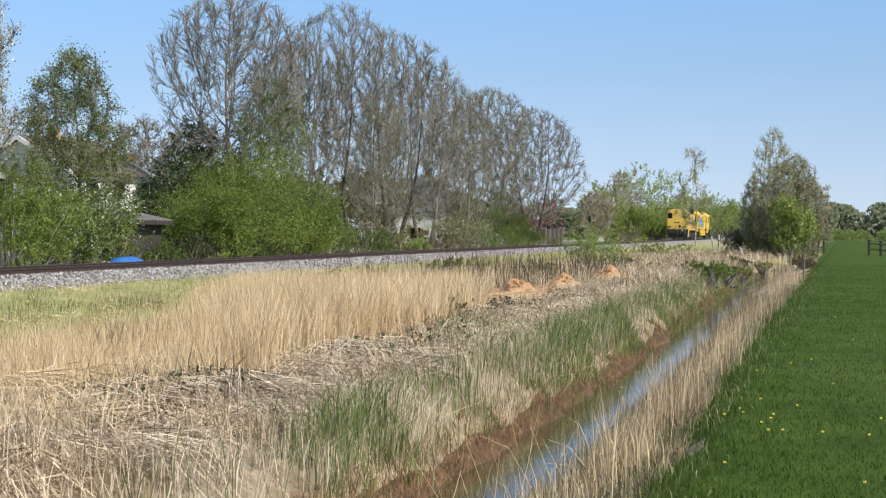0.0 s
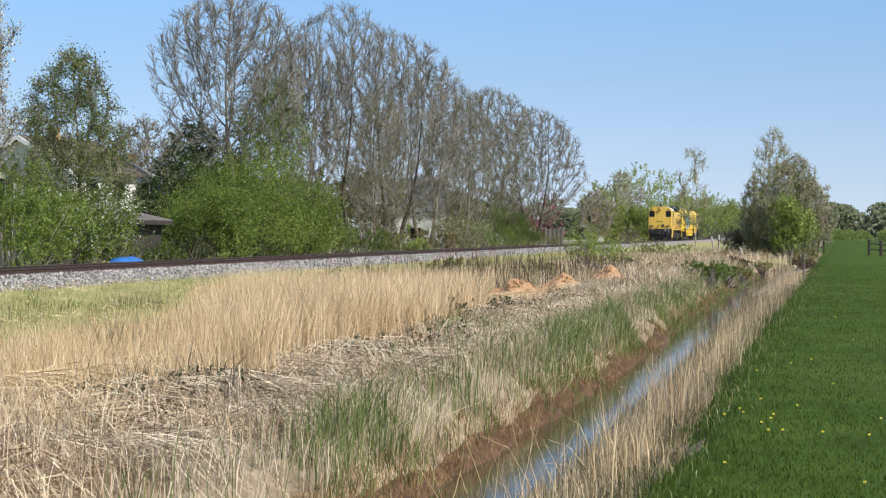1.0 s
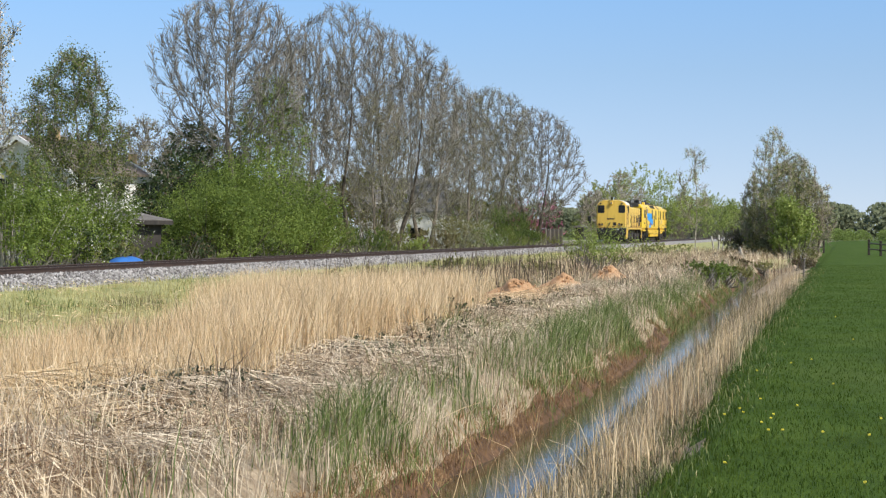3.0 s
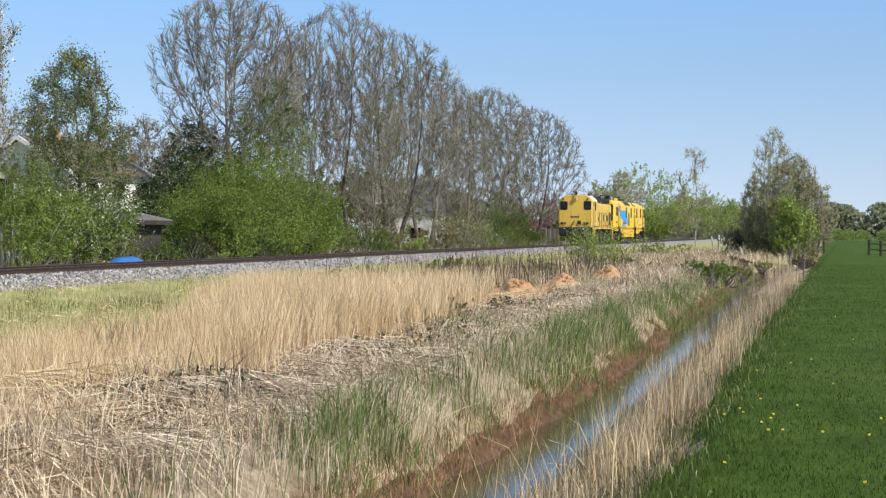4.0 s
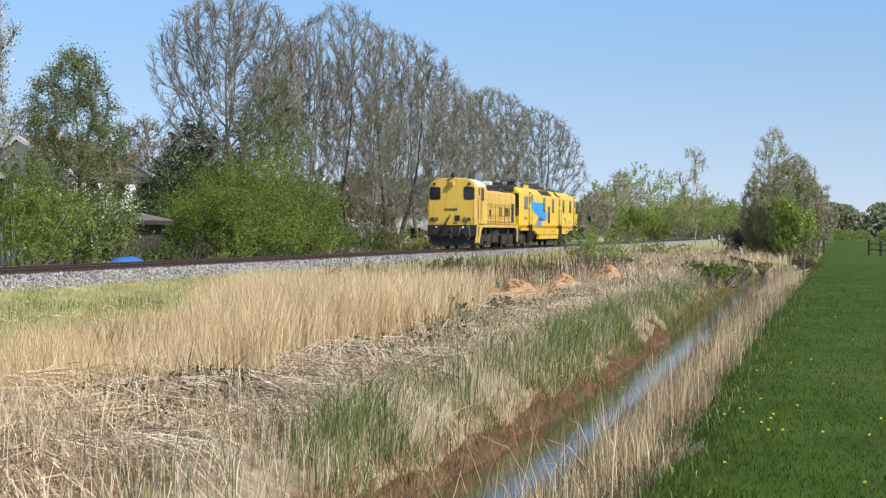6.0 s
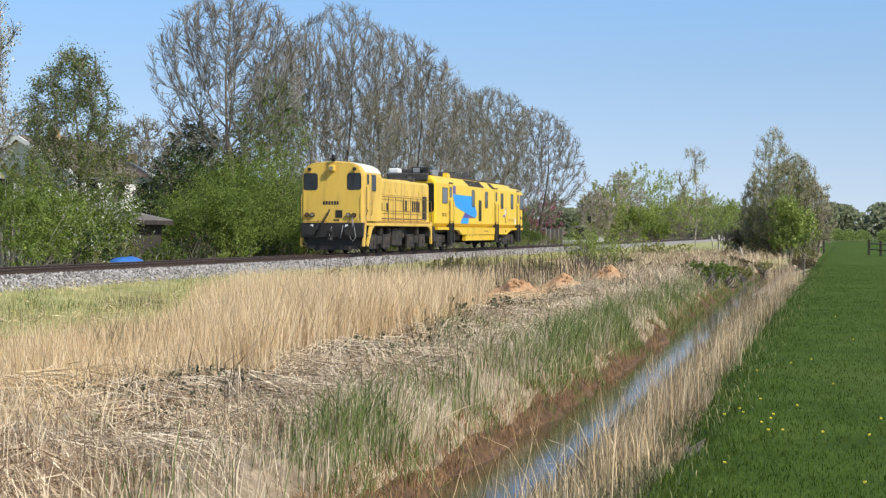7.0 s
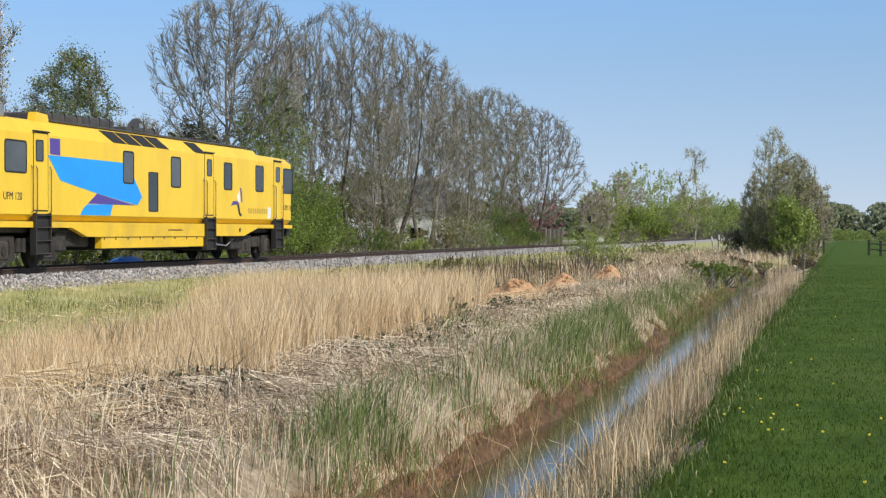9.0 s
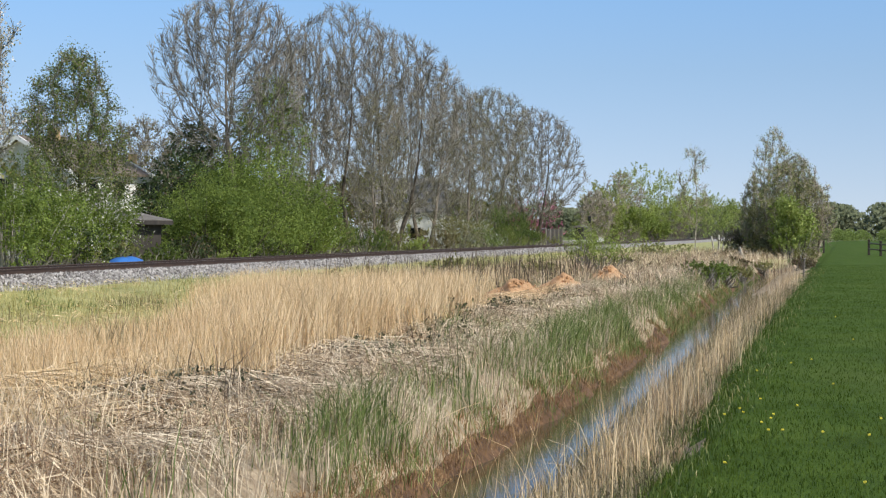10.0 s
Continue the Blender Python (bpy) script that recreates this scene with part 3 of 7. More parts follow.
def make_bush(name, label, place, size, leaf, n, leaf_size, seed, bark=None, lumps=9, extra=None, stems=7, category="shrub", plume=1.0):
    """A shrub: stems from the ground, and upright sprays of small leaves on rounded clumps, with gaps and an uneven outline."""
    r = np.random.default_rng(seed)
    root = new(name)
    root.location = place
    tagged(root, label, category)
    w, d, h = size
    lumps = int(lumps * 1.7)
    shrink = 0.80
    cs = np.stack([r.uniform(-0.5, 0.5, lumps) * w * 0.8, r.uniform(-0.5, 0.5, lumps) * d * 0.8, r.uniform(0.2, 0.76, lumps) * h], 1)
    cs[:, 2] *= 1 - 0.45 * (np.abs(cs[:, 0]) / (w * 0.5)) ** 2
    rad = np.stack([r.uniform(0.16, 0.32, lumps) * w, r.uniform(0.18, 0.34, lumps) * d, r.uniform(0.14, 0.26, lumps) * h], 1) * shrink
    p0, p1 = [], []
    for k in range(lumps):
        for s in range(max(1, stems // 2)):
            tip = cs[k] + r.normal(0, 0.6, 3) * rad[k]
            tip[2] = max(tip[2], 0.1 * h)
            foot = np.array([tip[0] * 0.35 + r.normal(0, 0.1), tip[1] * 0.35 + r.normal(0, 0.1), -0.2])
            mid = foot * 0.45 + tip * 0.55 + r.normal(0, 0.12, 3)
            p0 += [foot, mid]
            p1 += [mid, tip]
    p0, p1 = np.array(p0), np.array(p1)
    v, f = tubes(p0, p1, np.where(np.arange(len(p0)) % 2 == 0, 0.035, 0.02), np.where(np.arange(len(p0)) % 2 == 0, 0.02, 0.008), 4)
    attach(new("branchwork", np_mesh("branchwork", v, f, [bark or M["twig"]])), root)
    # sprays start on the clumps and point up and outwards; all the leaf colours share them
    sprays = max(60, n // 22)
    sk = r.integers(0, lumps, sprays)
    out = r.normal(size=(sprays, 3))
    out /= np.linalg.norm(out, axis=1)[:, None]
    foot = cs[sk] + out * rad[sk] * (r.uniform(0.35, 1.0, sprays) ** 0.6)[:, None]
    axis = out * np.array([1, 1, 0.5]) * 0.7 + np.array([0, 0, 0.75]) + r.normal(0, 0.3, (sprays, 3))
    axis /= np.linalg.norm(axis, axis=1)[:, None]
    reach = r.uniform(0.08, 0.2, sprays) * min(h, 6.0) * plume
    for mat, cnt, ls in [(leaf, n, leaf_size)] + (extra or []):
        cnt = int(cnt * 0.8)
        pick = r.integers(0, sprays, cnt)
        t = r.random(cnt)
        c = foot[pick] + axis[pick] * (t * reach[pick])[:, None] + r.normal(0, 1, (cnt, 3)) * (reach[pick] * 0.20 * (1.15 - t))[:, None]
        low = c[:, 2] < 0.03 * h
        c[low, 2] = r.uniform(0.03, 0.3, low.sum()) * h
        v, f = leaf_quads(c, r.uniform(0.65, 1.45, cnt) * ls, out[pick] * 0.8 + np.array([0, 0, 0.25]))
        attach(new("foliage", np_mesh("foliage", v, f, [mat])), root)
    return root


def row(px, X):
    """The y of something that shows at a given bearing (an offset from straight ahead, in thousandths) on the line x = X."""
    t = px / 1000
    depth = (EYE.x - X) / (math.sin(TURN) - math.cos(TURN) * t)
    return depth * (math.cos(TURN) + math.sin(TURN) * t)

# ---- trees and shrubs beyond the track ----


def spot(bearing, X, z=-0.6):
    return (X, row(bearing, X), z)


BARE = "tall leafless tree with fine grey-brown twigs behind the track"


def plant_far_side():
    # tall bare trees of the row: bearing, x, height, crown width, bark, seed, clear stem, stems, splay, leaf buds
    tall = [
        (-120, -14.0, 15.4, 9.4, "bark", 11, 0.34, 1, 0.0, 0.66, 900),
        (-80, -17.0, 15.6, 7.0, "bark", 12, 0.2, 2, 0.22, 0.6, 3500),
        (-58, -15.0, 18.3, 10.0, "bark_dark", 13, 0.2, 2, 0.26, 0.62, 4500),
        (-30, -13.0, 17.2, 11.0, "bark_dark", 14, 0.16, 3, 0.4, 0.58, 6500),
        (-10, -14.0, 16.2, 9.0, "bark", 15, 0.15, 2, 0.3, 0.55, 5500),
        (50, -13.0, 15.4, 12.6, "bark_dark", 18, 0.2, 2, 0.2, 0.52, 600),
    ]
    for b, X, h, w, bark, seed, clear, stems, splay, top, buds in tall:
        br = crown_tree(seed, h, w, clear, 2300, 5, stems, 0.24 if stems == 1 else 0.19, 0.95, top, splay)
        make_tree("bare_tree", BARE if bark == "bark" else "leafless tree with dark trunk and spreading grey twigs", spot(b, X), br, M[bark], M["twig"],
                  leaf=M["leaf_olive"], leaf_n=buds, leaf_size=0.04, leaf_low=h * 0.2, twig_min=0.0115, spread=0.12)
    for b, X, h, w, seed, n in ((8, -15.0, 15.6, 8.4, 16, 11000), (26, -15.0, 16.6, 10.4, 17, 21000)):
        br = crown_tree(seed, h, w, 0.15, 1900, 5, 2, 0.2, 0.95, 0.55, 0.32)
        make_tree("budding_tree", "tall tree coming into olive-green bud behind the track", spot(b, X), br, M["bark"], M["twig"], M["leaf_olive"], n, 0.05, 2.0, 0.010, 0.15)
    # olive willow in front of the dark-stemmed tree
    br = crown_tree(29, 11.0, 4.4, 0.1, 420, 5, 3, 0.09, 0.9, 0.5, 0.2)
    make_tree("budding_tree", "slender willow with yellow-olive catkins before bare trees", spot(-36, -9), br, M["bark"], M["twig"], M["leaf_olive"], 9000, 0.035, 1.0, 0.009, 0.12)
    # dark green birch-like tree and its neighbours
    br = crown_tree(71, 10.4, 5.4, 0.12, 520, 5, 1, 0.15, 0.6, 0.36, 0.0)
    make_tree("leafy_tree", "tall tree with drooping olive and dark green leaves", spot(-209, -15, -0.6), br, M["bark_dark"], M["twig"], M["leaf_green"], 20000, 0.05, 0.8, 0.010, 0.22, extra=[(M["leaf_olive"], 9000, 0.055, 1.0), (M["leaf_dark"], 5000, 0.055, 1.0)])
    br = crown_tree(22, 13.0, 5.0, 0.2, 360, 5, 1, 0.16)
    make_tree("blossoming_tree", "pale tree with sparse grey-white blossom", spot(-276, -11), br, M["bark"], M["twig"], M["blossom_white"], 7500, 0.06, 2.0, 0.011, 0.2, extra=[(M["leaf_olive"], 3000, 0.06, 2.0)])
    for b, X, h, w, seed in ((-168, -24, 9.0, 6.0, 23), (-232, -30, 10.0, 7.0, 24), (-185, -34, 10.0, 8.0, 25), (-145, -28, 9.5, 6.0, 26)):
        br = crown_tree(seed, h, w, 0.15, 300, 5, 1, 0.14)
        make_tree("garden_tree", "bare garden tree with a haze of olive buds", spot(b, X), br, M["bark"], M["twig"], M["leaf_olive"], 2500, 0.07, 1.0, 0.012, 0.25)
    # evergreen behind the shed, and the small green tree between the tall ones
    make_bush("evergreen", "dense dark evergreen tree", spot(-152, -11), (4.2, 3.5, 6.0), M["leaf_dark"], 12000, 0.075, 31, M["bark_dark"], 10, [(M["leaf_brown"], 1500, 0.07)], category="tree")
    make_bush("evergreen", "dense dark evergreen tree", spot(-133, -16), (5.0, 4.0, 9.0), M["leaf_dark"], 15000, 0.085, 32, M["bark_dark"], 10, category="tree")
    br = crown_tree(27, 10.6, 5.2, 0.2, 340, 4, 1, 0.13)
    make_tree("leafy_tree", "slender tree with fresh green leaves among bare trees", spot(-99, -12), br, M["bark"], M["twig"], M["leaf_fresh"], 9000, 0.055, 2.0, 0.010, 0.25, extra=[(M["leaf_green"], 7000, 0.055, 2.0)])
    # willow shrub in full leaf
    willow = [(-112, -6.5, (6.6, 4.5, 5.9), 33), (-88, -6.5, (4.8, 3.5, 4.7), 34), (-131, -6.0, (4.0, 3.0, 4.3), 35)]
    for b, X, s, seed in willow:
        make_bush("willow_shrub", "large rounded shrub in fresh green leaf beside the track", spot(b, X), s, M["leaf_green"], int(s[0] * 4600), 0.044, seed, M["bark_dark"], 16, [(M["leaf_fresh"], int(s[0] * 2600), 0.044), (M["leaf_lime"], int(s[0] * 300), 0.044)], plume=1.25)
    # mixed shrubs along the far side of the track: bearing, x, size, leaf, accent
    mix = [
        (-246, -6.5, (4.2, 3, 3.8), "leaf_green", "leaf_fresh", 41), (-225, -6.5, (4.0, 3, 3.6), "leaf_fresh", "blossom_white", 42),
        (-236, -10, (4.6, 3, 4.8), "leaf_green", "leaf_olive", 52), (-205, -9, (4.6, 3, 4.4), "leaf_fresh", "leaf_green", 43),
        (-195, -8.0, (3.4, 3, 4.0), "leaf_green", "blossom_white", 44), (-214, -6, (3.0, 2, 2.2), "leaf_dark", "leaf_green", 53),
        (-186, -5.6, (1.9, 1.5, 1.4), "leaf_olive", "leaf_green", 54), (-158, -5.4, (1.8, 1.4, 1.3), "leaf_green", "leaf_dark", 55),
        (-144, -5.6, (2.2, 1.6, 1.7), "leaf_dark", "leaf_brown", 56), (-127, -4.8, (1.3, 1.0, 0.9), "leaf_lime", "leaf_fresh", 45),
        (-104, -5.0, (2.4, 1.4, 1.5), "leaf_green", "leaf_dark", 57), (-75, -6, (3.0, 2.2, 2.6), "leaf_fresh", "blossom_white", 46),
        (-66, -7.5, (3.6, 2.5, 2.4), "leaf_green", "leaf_olive", 47), (-47, -7, (4.0, 2.5, 2.2), "leaf_green", "leaf_dark", 58),
        (-33, -6.6, (3.4, 2.0, 1.9), "leaf_olive", "leaf_green", 48), (-17, -5.6, (2.4, 1.6, 1.4), "leaf_lime", "leaf_fresh", 49),
        (-6, -7.5, (3.4, 2.2, 2.0), "leaf_brown", "leaf_olive", 59), (8, -8.0, (4.4, 3, 3.4), "leaf_olive", "blossom_white", 50),
        (20, -7.5, (4.2, 2.4, 2.6), "leaf_green", "blossom_white", 60), (33, -8.0, (4.2, 2.6, 2.5), "leaf_green", "leaf_olive", 61),
        (38, -11, (4.4, 3.0, 4.6), "leaf_green", "leaf_dark", 51), (45, -7, (3.6, 2.4, 2.0), "leaf_green", "leaf_dark", 62), (56, -7, (3.4, 2.2, 1.7), "leaf_olive", "leaf_green", 63),
    ]
    for b, X, s, a, c, seed in mix:
        white = c.startswith("blossom")
        name = "blossoming_shrub" if white else "shrub"
        words = {"leaf_green": "mid-green", "leaf_fresh": "fresh green", "leaf_dark": "dark green", "leaf_olive": "olive", "leaf_lime": "bright lime", "leaf_brown": "brown"}[a]
        make_bush(name, words + (" shrub dotted with white blossom by the track" if white else " shrub in spring leaf beside the track"), spot(b, X), s, M[a], int(1500 + s[0] * s[2] * 520), 0.043, seed, None, 9,
                  [(M[c], int(350 + s[0] * s[2] * (130 if white else 300)), 0.04)])
    for k in range(17):
        b = -262 + k * 18.5
        make_bush("hedge_tree", "olive and green garden trees behind the tall row", spot(b, -27 - (k % 3) * 4), (9.0 + (k % 4), 6.0, 6.4 + 1.6 * ((k * 7) % 5) / 4 + (2.2 if k > 8 else 0.0)), M[("leaf_olive", "leaf_green", "leaf_brown", "leaf_olive")[k % 4]], 4200, 0.17, 300 + k, M["bark"], 12, [(M["leaf_green"], 1300, 0.17)], category="tree")
    make_bush("pink_blossom_tree", "small garden tree in deep pink blossom", spot(50, -14), (6.2, 4.0, 7.4), M["blossom_pink"], 4200, 0.085, 64, M["bark_dark"], 9, [(M["leaf_brown"], 900, 0.06)], category="tree")
    # shrubs and young trees beyond the level stretch of track; pale leaf colours include haze
    far = [
        (90, -10, (6, 5, 9.2), "leaf_pale", 71), (100, -12, (8, 5, 13.3), "leaf_pale", 72), (110, -10, (8, 6, 14.2), "leaf_lime", 73), (122, -12, (9, 6, 15.7), "leaf_lime", 74),
        (130, -10, (9, 6, 12.4), "leaf_lime", 75), (141, -8, (9, 6, 12.8), "leaf_lime", 76), (152, -6, (8, 6, 12.4), "leaf_lime", 77), (118, -5, (5, 4, 4.7), "leaf_fresh", 78), (104, -7, (6, 4, 6.2), "leaf_fresh", 79),
        (162, -4, (8, 6, 11.0), "leaf_lime", 80), (168, -2.9, (8, 6, 9.7), "leaf_pale", 81), (86, -13, (5, 4, 7.7), "leaf_pale", 82),
    ]
    for b, X, s, a, seed in far:
        words = {"leaf_fresh": "fresh green", "leaf_lime": "lime-green", "leaf_pale": "pale olive"}[a]
        make_bush("young_tree", words + " young tree in the thicket along the railway", spot(b, X), s, M[a], 7000, 0.085, seed, M["bark"], 12, [(M["leaf_lime"], 9000, 0.085)], category="tree")
    for b, X, h, w, seed in ((101, -10, 10.0, 7.0, 83), (86, -9, 6.6, 5.0, 84)):
        br = crown_tree(seed, h, w, 0.1, 280, 5, 1, 0.1)
        make_tree("bare_tree", "pale leafless young tree beside the track", spot(b, X), br, M["bark"], M["twig_pale"], twig_min=0.014)


def plant_near_side():
    # thicket at the far end of the ditch
    rows = [(17.15, 122, 8.7, 3.6, 91, "leaf_pale", 2600, 0.42), (15.9, 124, 5.4, 2.6, 92, "leaf_pale", 1800, 0.5), (18.5, 123, 6.9, 3.6, 93, "leaf_olive", 6200, 0.45), (19.6, 124, 5.2, 3.0, 94, "leaf_bud", 4200, 0.45), (17.7, 126, 6.6, 3.6, 193, "leaf_olive", 4200, 0.4)]
    for X, Y, h, w, seed, lf, cnt, top in rows:
        br = crown_tree(seed, h, w, 0.08, 420, 5, 3, 0.07, 0.55, top, 0.14)
        make_tree("ditch_tree", "multi-stemmed tree with brown twigs and first leaves", (X, Y, -0.8), br, M["bark"], M["twig_pale"], M[lf], cnt, 0.045, 0.4, 0.008, 0.12, extra=[(M["leaf_lime"], 4200, 0.045, 0.3)])
    make_bush("ditch_shrub", "bright lime-green shrub at the end of the ditch", (18.4, 119, -0.9), (3.0, 3.0, 4.6), M["leaf_lime"], 9000, 0.07, 95, None, 10, [(M["leaf_fresh"], 3000, 0.07)])
    make_bush("ditch_shrub", "olive shrub at the end of the ditch", (16.7, 121, -0.9), (2.4, 3.0, 2.2), M["leaf_pale"], 5000, 0.06, 96, None, 9, [(M["leaf_brown"], 2500, 0.06)])
    make_bush("ditch_shrub", "brown-twigged shrub at the end of the ditch", (15.0, 126, -0.9), (2.8, 3.0, 2.4), M["leaf_bud"], 4500, 0.06, 97, None, 9, [(M["leaf_olive"], 2000, 0.06)])
    br = crown_tree(98, 8.4, 3.4, 0.25, 70, 5, 1, 0.05, 0.8)
    make_tree("young_birch", "slender young birch with sparse new leaves", (9.9, 144, -0.85), br, M["bark"], M["twig_pale"], M["leaf_lime"], 1500, 0.06, 1.0, 0.009, 0.12)
    make_bush("willow_shrub", "fresh green willow shrub on the verge below the track", (11.5, 74, -0.8), (3.0, 2.6, 1.9), M["leaf_fresh"], 4200, 0.03, 99, None, 10, [(M["leaf_lime"], 2600, 0.03)], plume=3.0)
    make_bush("willow_shrub", "low olive willow scrub on the verge", (8.5, 118, -0.85), (7.0, 3.0, 1.4), M["leaf_pale"], 4500, 0.045, 100, None, 9, [(M["leaf_lime"], 2000, 0.045)])


def plant_horizon():
    """Woods far off, at the end of the fields."""
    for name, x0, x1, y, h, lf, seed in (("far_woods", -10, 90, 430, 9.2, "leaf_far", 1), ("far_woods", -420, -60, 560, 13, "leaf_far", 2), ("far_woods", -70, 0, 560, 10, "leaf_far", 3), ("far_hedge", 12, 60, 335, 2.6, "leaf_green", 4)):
        r = np.random.default_rng(seed)
        n = 24000
        m = int((x1 - x0) / (h * 0.3))
        cx_ = r.uniform(x0, x1, m)
        hh = r.uniform(0.7, 1.0, m) * h
        k = r.integers(0, m, n)
        d = r.normal(size=(n, 3))
        d /= np.linalg.norm(d, axis=1)[:, None]
        up = r.random(n) ** 0.8
        c = np.stack([cx_[k] + d[:, 0] * h * 0.6 * np.sqrt(np.clip(1.05 - up ** 2.5, 0, 1)), np.full(n, y) + r.normal(0, 4, n), hh[k] * up - 0.8], 1)
        c[:, 2] = np.maximum(c[:, 2], -0.5)
        # leaves turned towards the viewer and the sky to brighten the woods
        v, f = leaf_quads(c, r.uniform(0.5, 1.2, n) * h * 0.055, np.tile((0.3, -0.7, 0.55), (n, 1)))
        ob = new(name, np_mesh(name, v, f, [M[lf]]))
        tagged(ob, "distant line of green woods at the edge of the fields" if name == "far_woods" else "low green hedge across the far meadow", "woods" if name == "far_woods" else "hedge", kind="stuff")


plant_far_side()
plant_near_side()
plant_horizon()

# ---- reeds, grass and dead growth ----


def stuff(name, label, category, v, f, mat):
    ob = new(name, np_mesh(name, v, f, [mat]))
    return tagged(ob, label, category, kind="stuff")


def in_view(x, y, left=-0.262, right=0.262):
    d = -(x - EYE.x) * math.sin(TURN) + y * math.cos(TURN)
    s = (x - EYE.x) * math.cos(TURN) + y * math.sin(TURN)
    return (d > 8) & (s > left * d) & (s < right * d)


def scatter(n, x0, x1, y0, y1, power=1.0):
    """Points on the ground, denser at the near end of a stretch."""
    x = rng.uniform(x0, x1, n)
    y = y0 + (y1 - y0) * rng.random(n) ** power
    keep = in_view(x, y)
    x, y = x[keep], y[keep]
    x = x + bend(x, y)
    return np.stack([x, y, ground_z(x, y)], 1)


def grow_reeds():
    # the standing bed
    front = scatter(70000, 12.6, 15.9, 10, 80, 1.6)
    back = scatter(70000, 6.0, 12.6, 16, 85, 1.3)
    p = np.concatenate([front, back])
    open_patch = (p[:, 0] < 10.2) & (p[:, 1] < 36 + (9 - p[:, 0]) * 2.2 + smooth_noise(p[:, 0], p[:, 1], 3, 1.0) * 5)
    edge = np.interp(p[:, 1], [30, 34, 39, 46, 60], [15.4, 14.7, 13.7, 12.7, 12.2]) + 0.8 * smooth_noise(p[:, 0] * 0, p[:, 1], 1.6, 4.0)
    edge = np.where((p[:, 1] < 19) & (rng.random(len(p)) < 0.3), 15.9, edge)
    thin = rng.random(len(p)) < np.interp(p[:, 1], [36, 50, 70], [0.0, 0.6, 0.9])
    p = p[~open_patch & (p[:, 0] < edge) & ~thin]
    n = len(p)
    tall = np.interp(p[:, 1], [12, 16, 22, 38, 48, 60, 85], [0.65, 0.75, 1.05, 1.0, 0.75, 0.6, 0.5]) * np.interp(p[:, 0], [6, 8, 14], [0.75, 0.9, 1.0])
    low_zone = np.clip((p[:, 1] - 17.5 - (14.3 - p[:, 0]) * 2.7) / 5.0, 0, 1)
    tall = tall * (0.55 + 0.45 * low_zone)
    h = tall * rng.uniform(0.55, 1.15, n) * (1 + 0.22 * smooth_noise(p[:, 0], p[:, 1], 1.1, 6.0))
    v, f = blades(p, h, rng.uniform(0.006, 0.013, n), np.abs(rng.normal(0.0, 0.10, n)) + 0.03, 3.0 * smooth_noise(p[:, 0], p[:, 1], 2.0, 41.0) + rng.normal(0, 1.8, n), rng.uniform(0, 0.2, n))
    stuff("reed_bed", "dense stand of dry straw-coloured reeds", "reeds", v, f, M["reed"])
    # dark weedy patches within the bed
    p = scatter(26000, 6.0, 13.2, 22, 62, 1.1)
    p = p[smooth_noise(p[:, 0], p[:, 1], 2.6, 101.0) + 0.25 * smooth_noise(p[:, 0], p[:, 1], 0.7, 102.0) > 0.34]
    n = len(p)
    h = rng.uniform(0.35, 0.85, n) * np.interp(p[:, 0], [6, 9, 12], [0.5, 0.8, 1.0])
    v, f = blades(p, h, rng.uniform(0.005, 0.011, n), np.abs(rng.normal(0, 0.14, n)), rng.uniform(0, 6.28, n), rng.uniform(0, 0.2, n))
    stuff("weed_patch", "olive-brown dead weeds among the reeds", "weeds", v, f, M["weed"])
    # pale reeds along the water on the meadow side
    p = np.concatenate([scatter(3300, 19.75, 20.5, 22, 75, 1.3), scatter(1700, 18.9, 19.8, 22, 100, 1.0), scatter(160, 18.9, 19.8, 14, 30, 1.0), scatter(2100, 19.7, 20.4, 14.0, 22, 1.0), scatter(700, 19.2, 20.4, 9.5, 15.6, 1.0)])
    clump = smooth_noise(p[:, 0] * 0.8, p[:, 1] * 0.8, 1.0, 2.5)
    p = p[(clump > 0.10) | (rng.random(len(p)) < 0.06)]
    p[:, 2] = np.maximum(p[:, 2], WATER_Z - 0.1)
    n = len(p)
    h = rng.uniform(0.3, 0.85, n) * (0.8 + 0.8 * smooth_noise(p[:, 0], p[:, 1], 1.6, 63.0)) * np.interp(p[:, 0], [19.3, 20.1, 20.45], [1.0, 0.95, 0.5]) * np.interp(p[:, 1], [14, 17, 21, 26], [0.75, 0.9, 0.9, 0.8])
    v, f = blades(p, h, rng.uniform(0.004, 0.009, n), np.abs(rng.normal(0, 0.10, n)), rng.uniform(0, 6.28, n), np.abs(rng.normal(0, 0.12, n)))
    stuff("bank_reeds", "thin pale dead reeds at the water's edge", "reeds", v, f, M["reed_dull"])
    p = scatter(11000, 19.1, 20.4, 10, 60, 1.5)
    p[:, 2] = np.maximum(p[:, 2], WATER_Z - 0.03)
    n = len(p)
    v, f = blades(p, rng.uniform(0.06, 0.3, n), rng.uniform(0.005, 0.011, n), rng.uniform(0, 0.7, n), rng.uniform(0, 6.28, n), rng.uniform(0, 0.5, n))
    stuff("bank_sedge", "low mat of brown dead sedge on the meadow bank", "sedge", v, f, M["weed"])
    # taller golden clumps near the meadow's lip
    c = np.concatenate([scatter(14, 19.6, 20.1, 10.5, 17.5, 1.0), scatter(45, 19.7, 20.3, 17.5, 75, 1.2)])
    k = np.repeat(np.arange(len(c)), 22)
    n = len(k)
    p = c[k] + np.column_stack([rng.normal(0, 0.16, n), rng.normal(0, 0.4, n), np.zeros(n)])
    p[:, 2] = np.maximum(ground_z(p[:, 0], p[:, 1]), WATER_Z - 0.1)
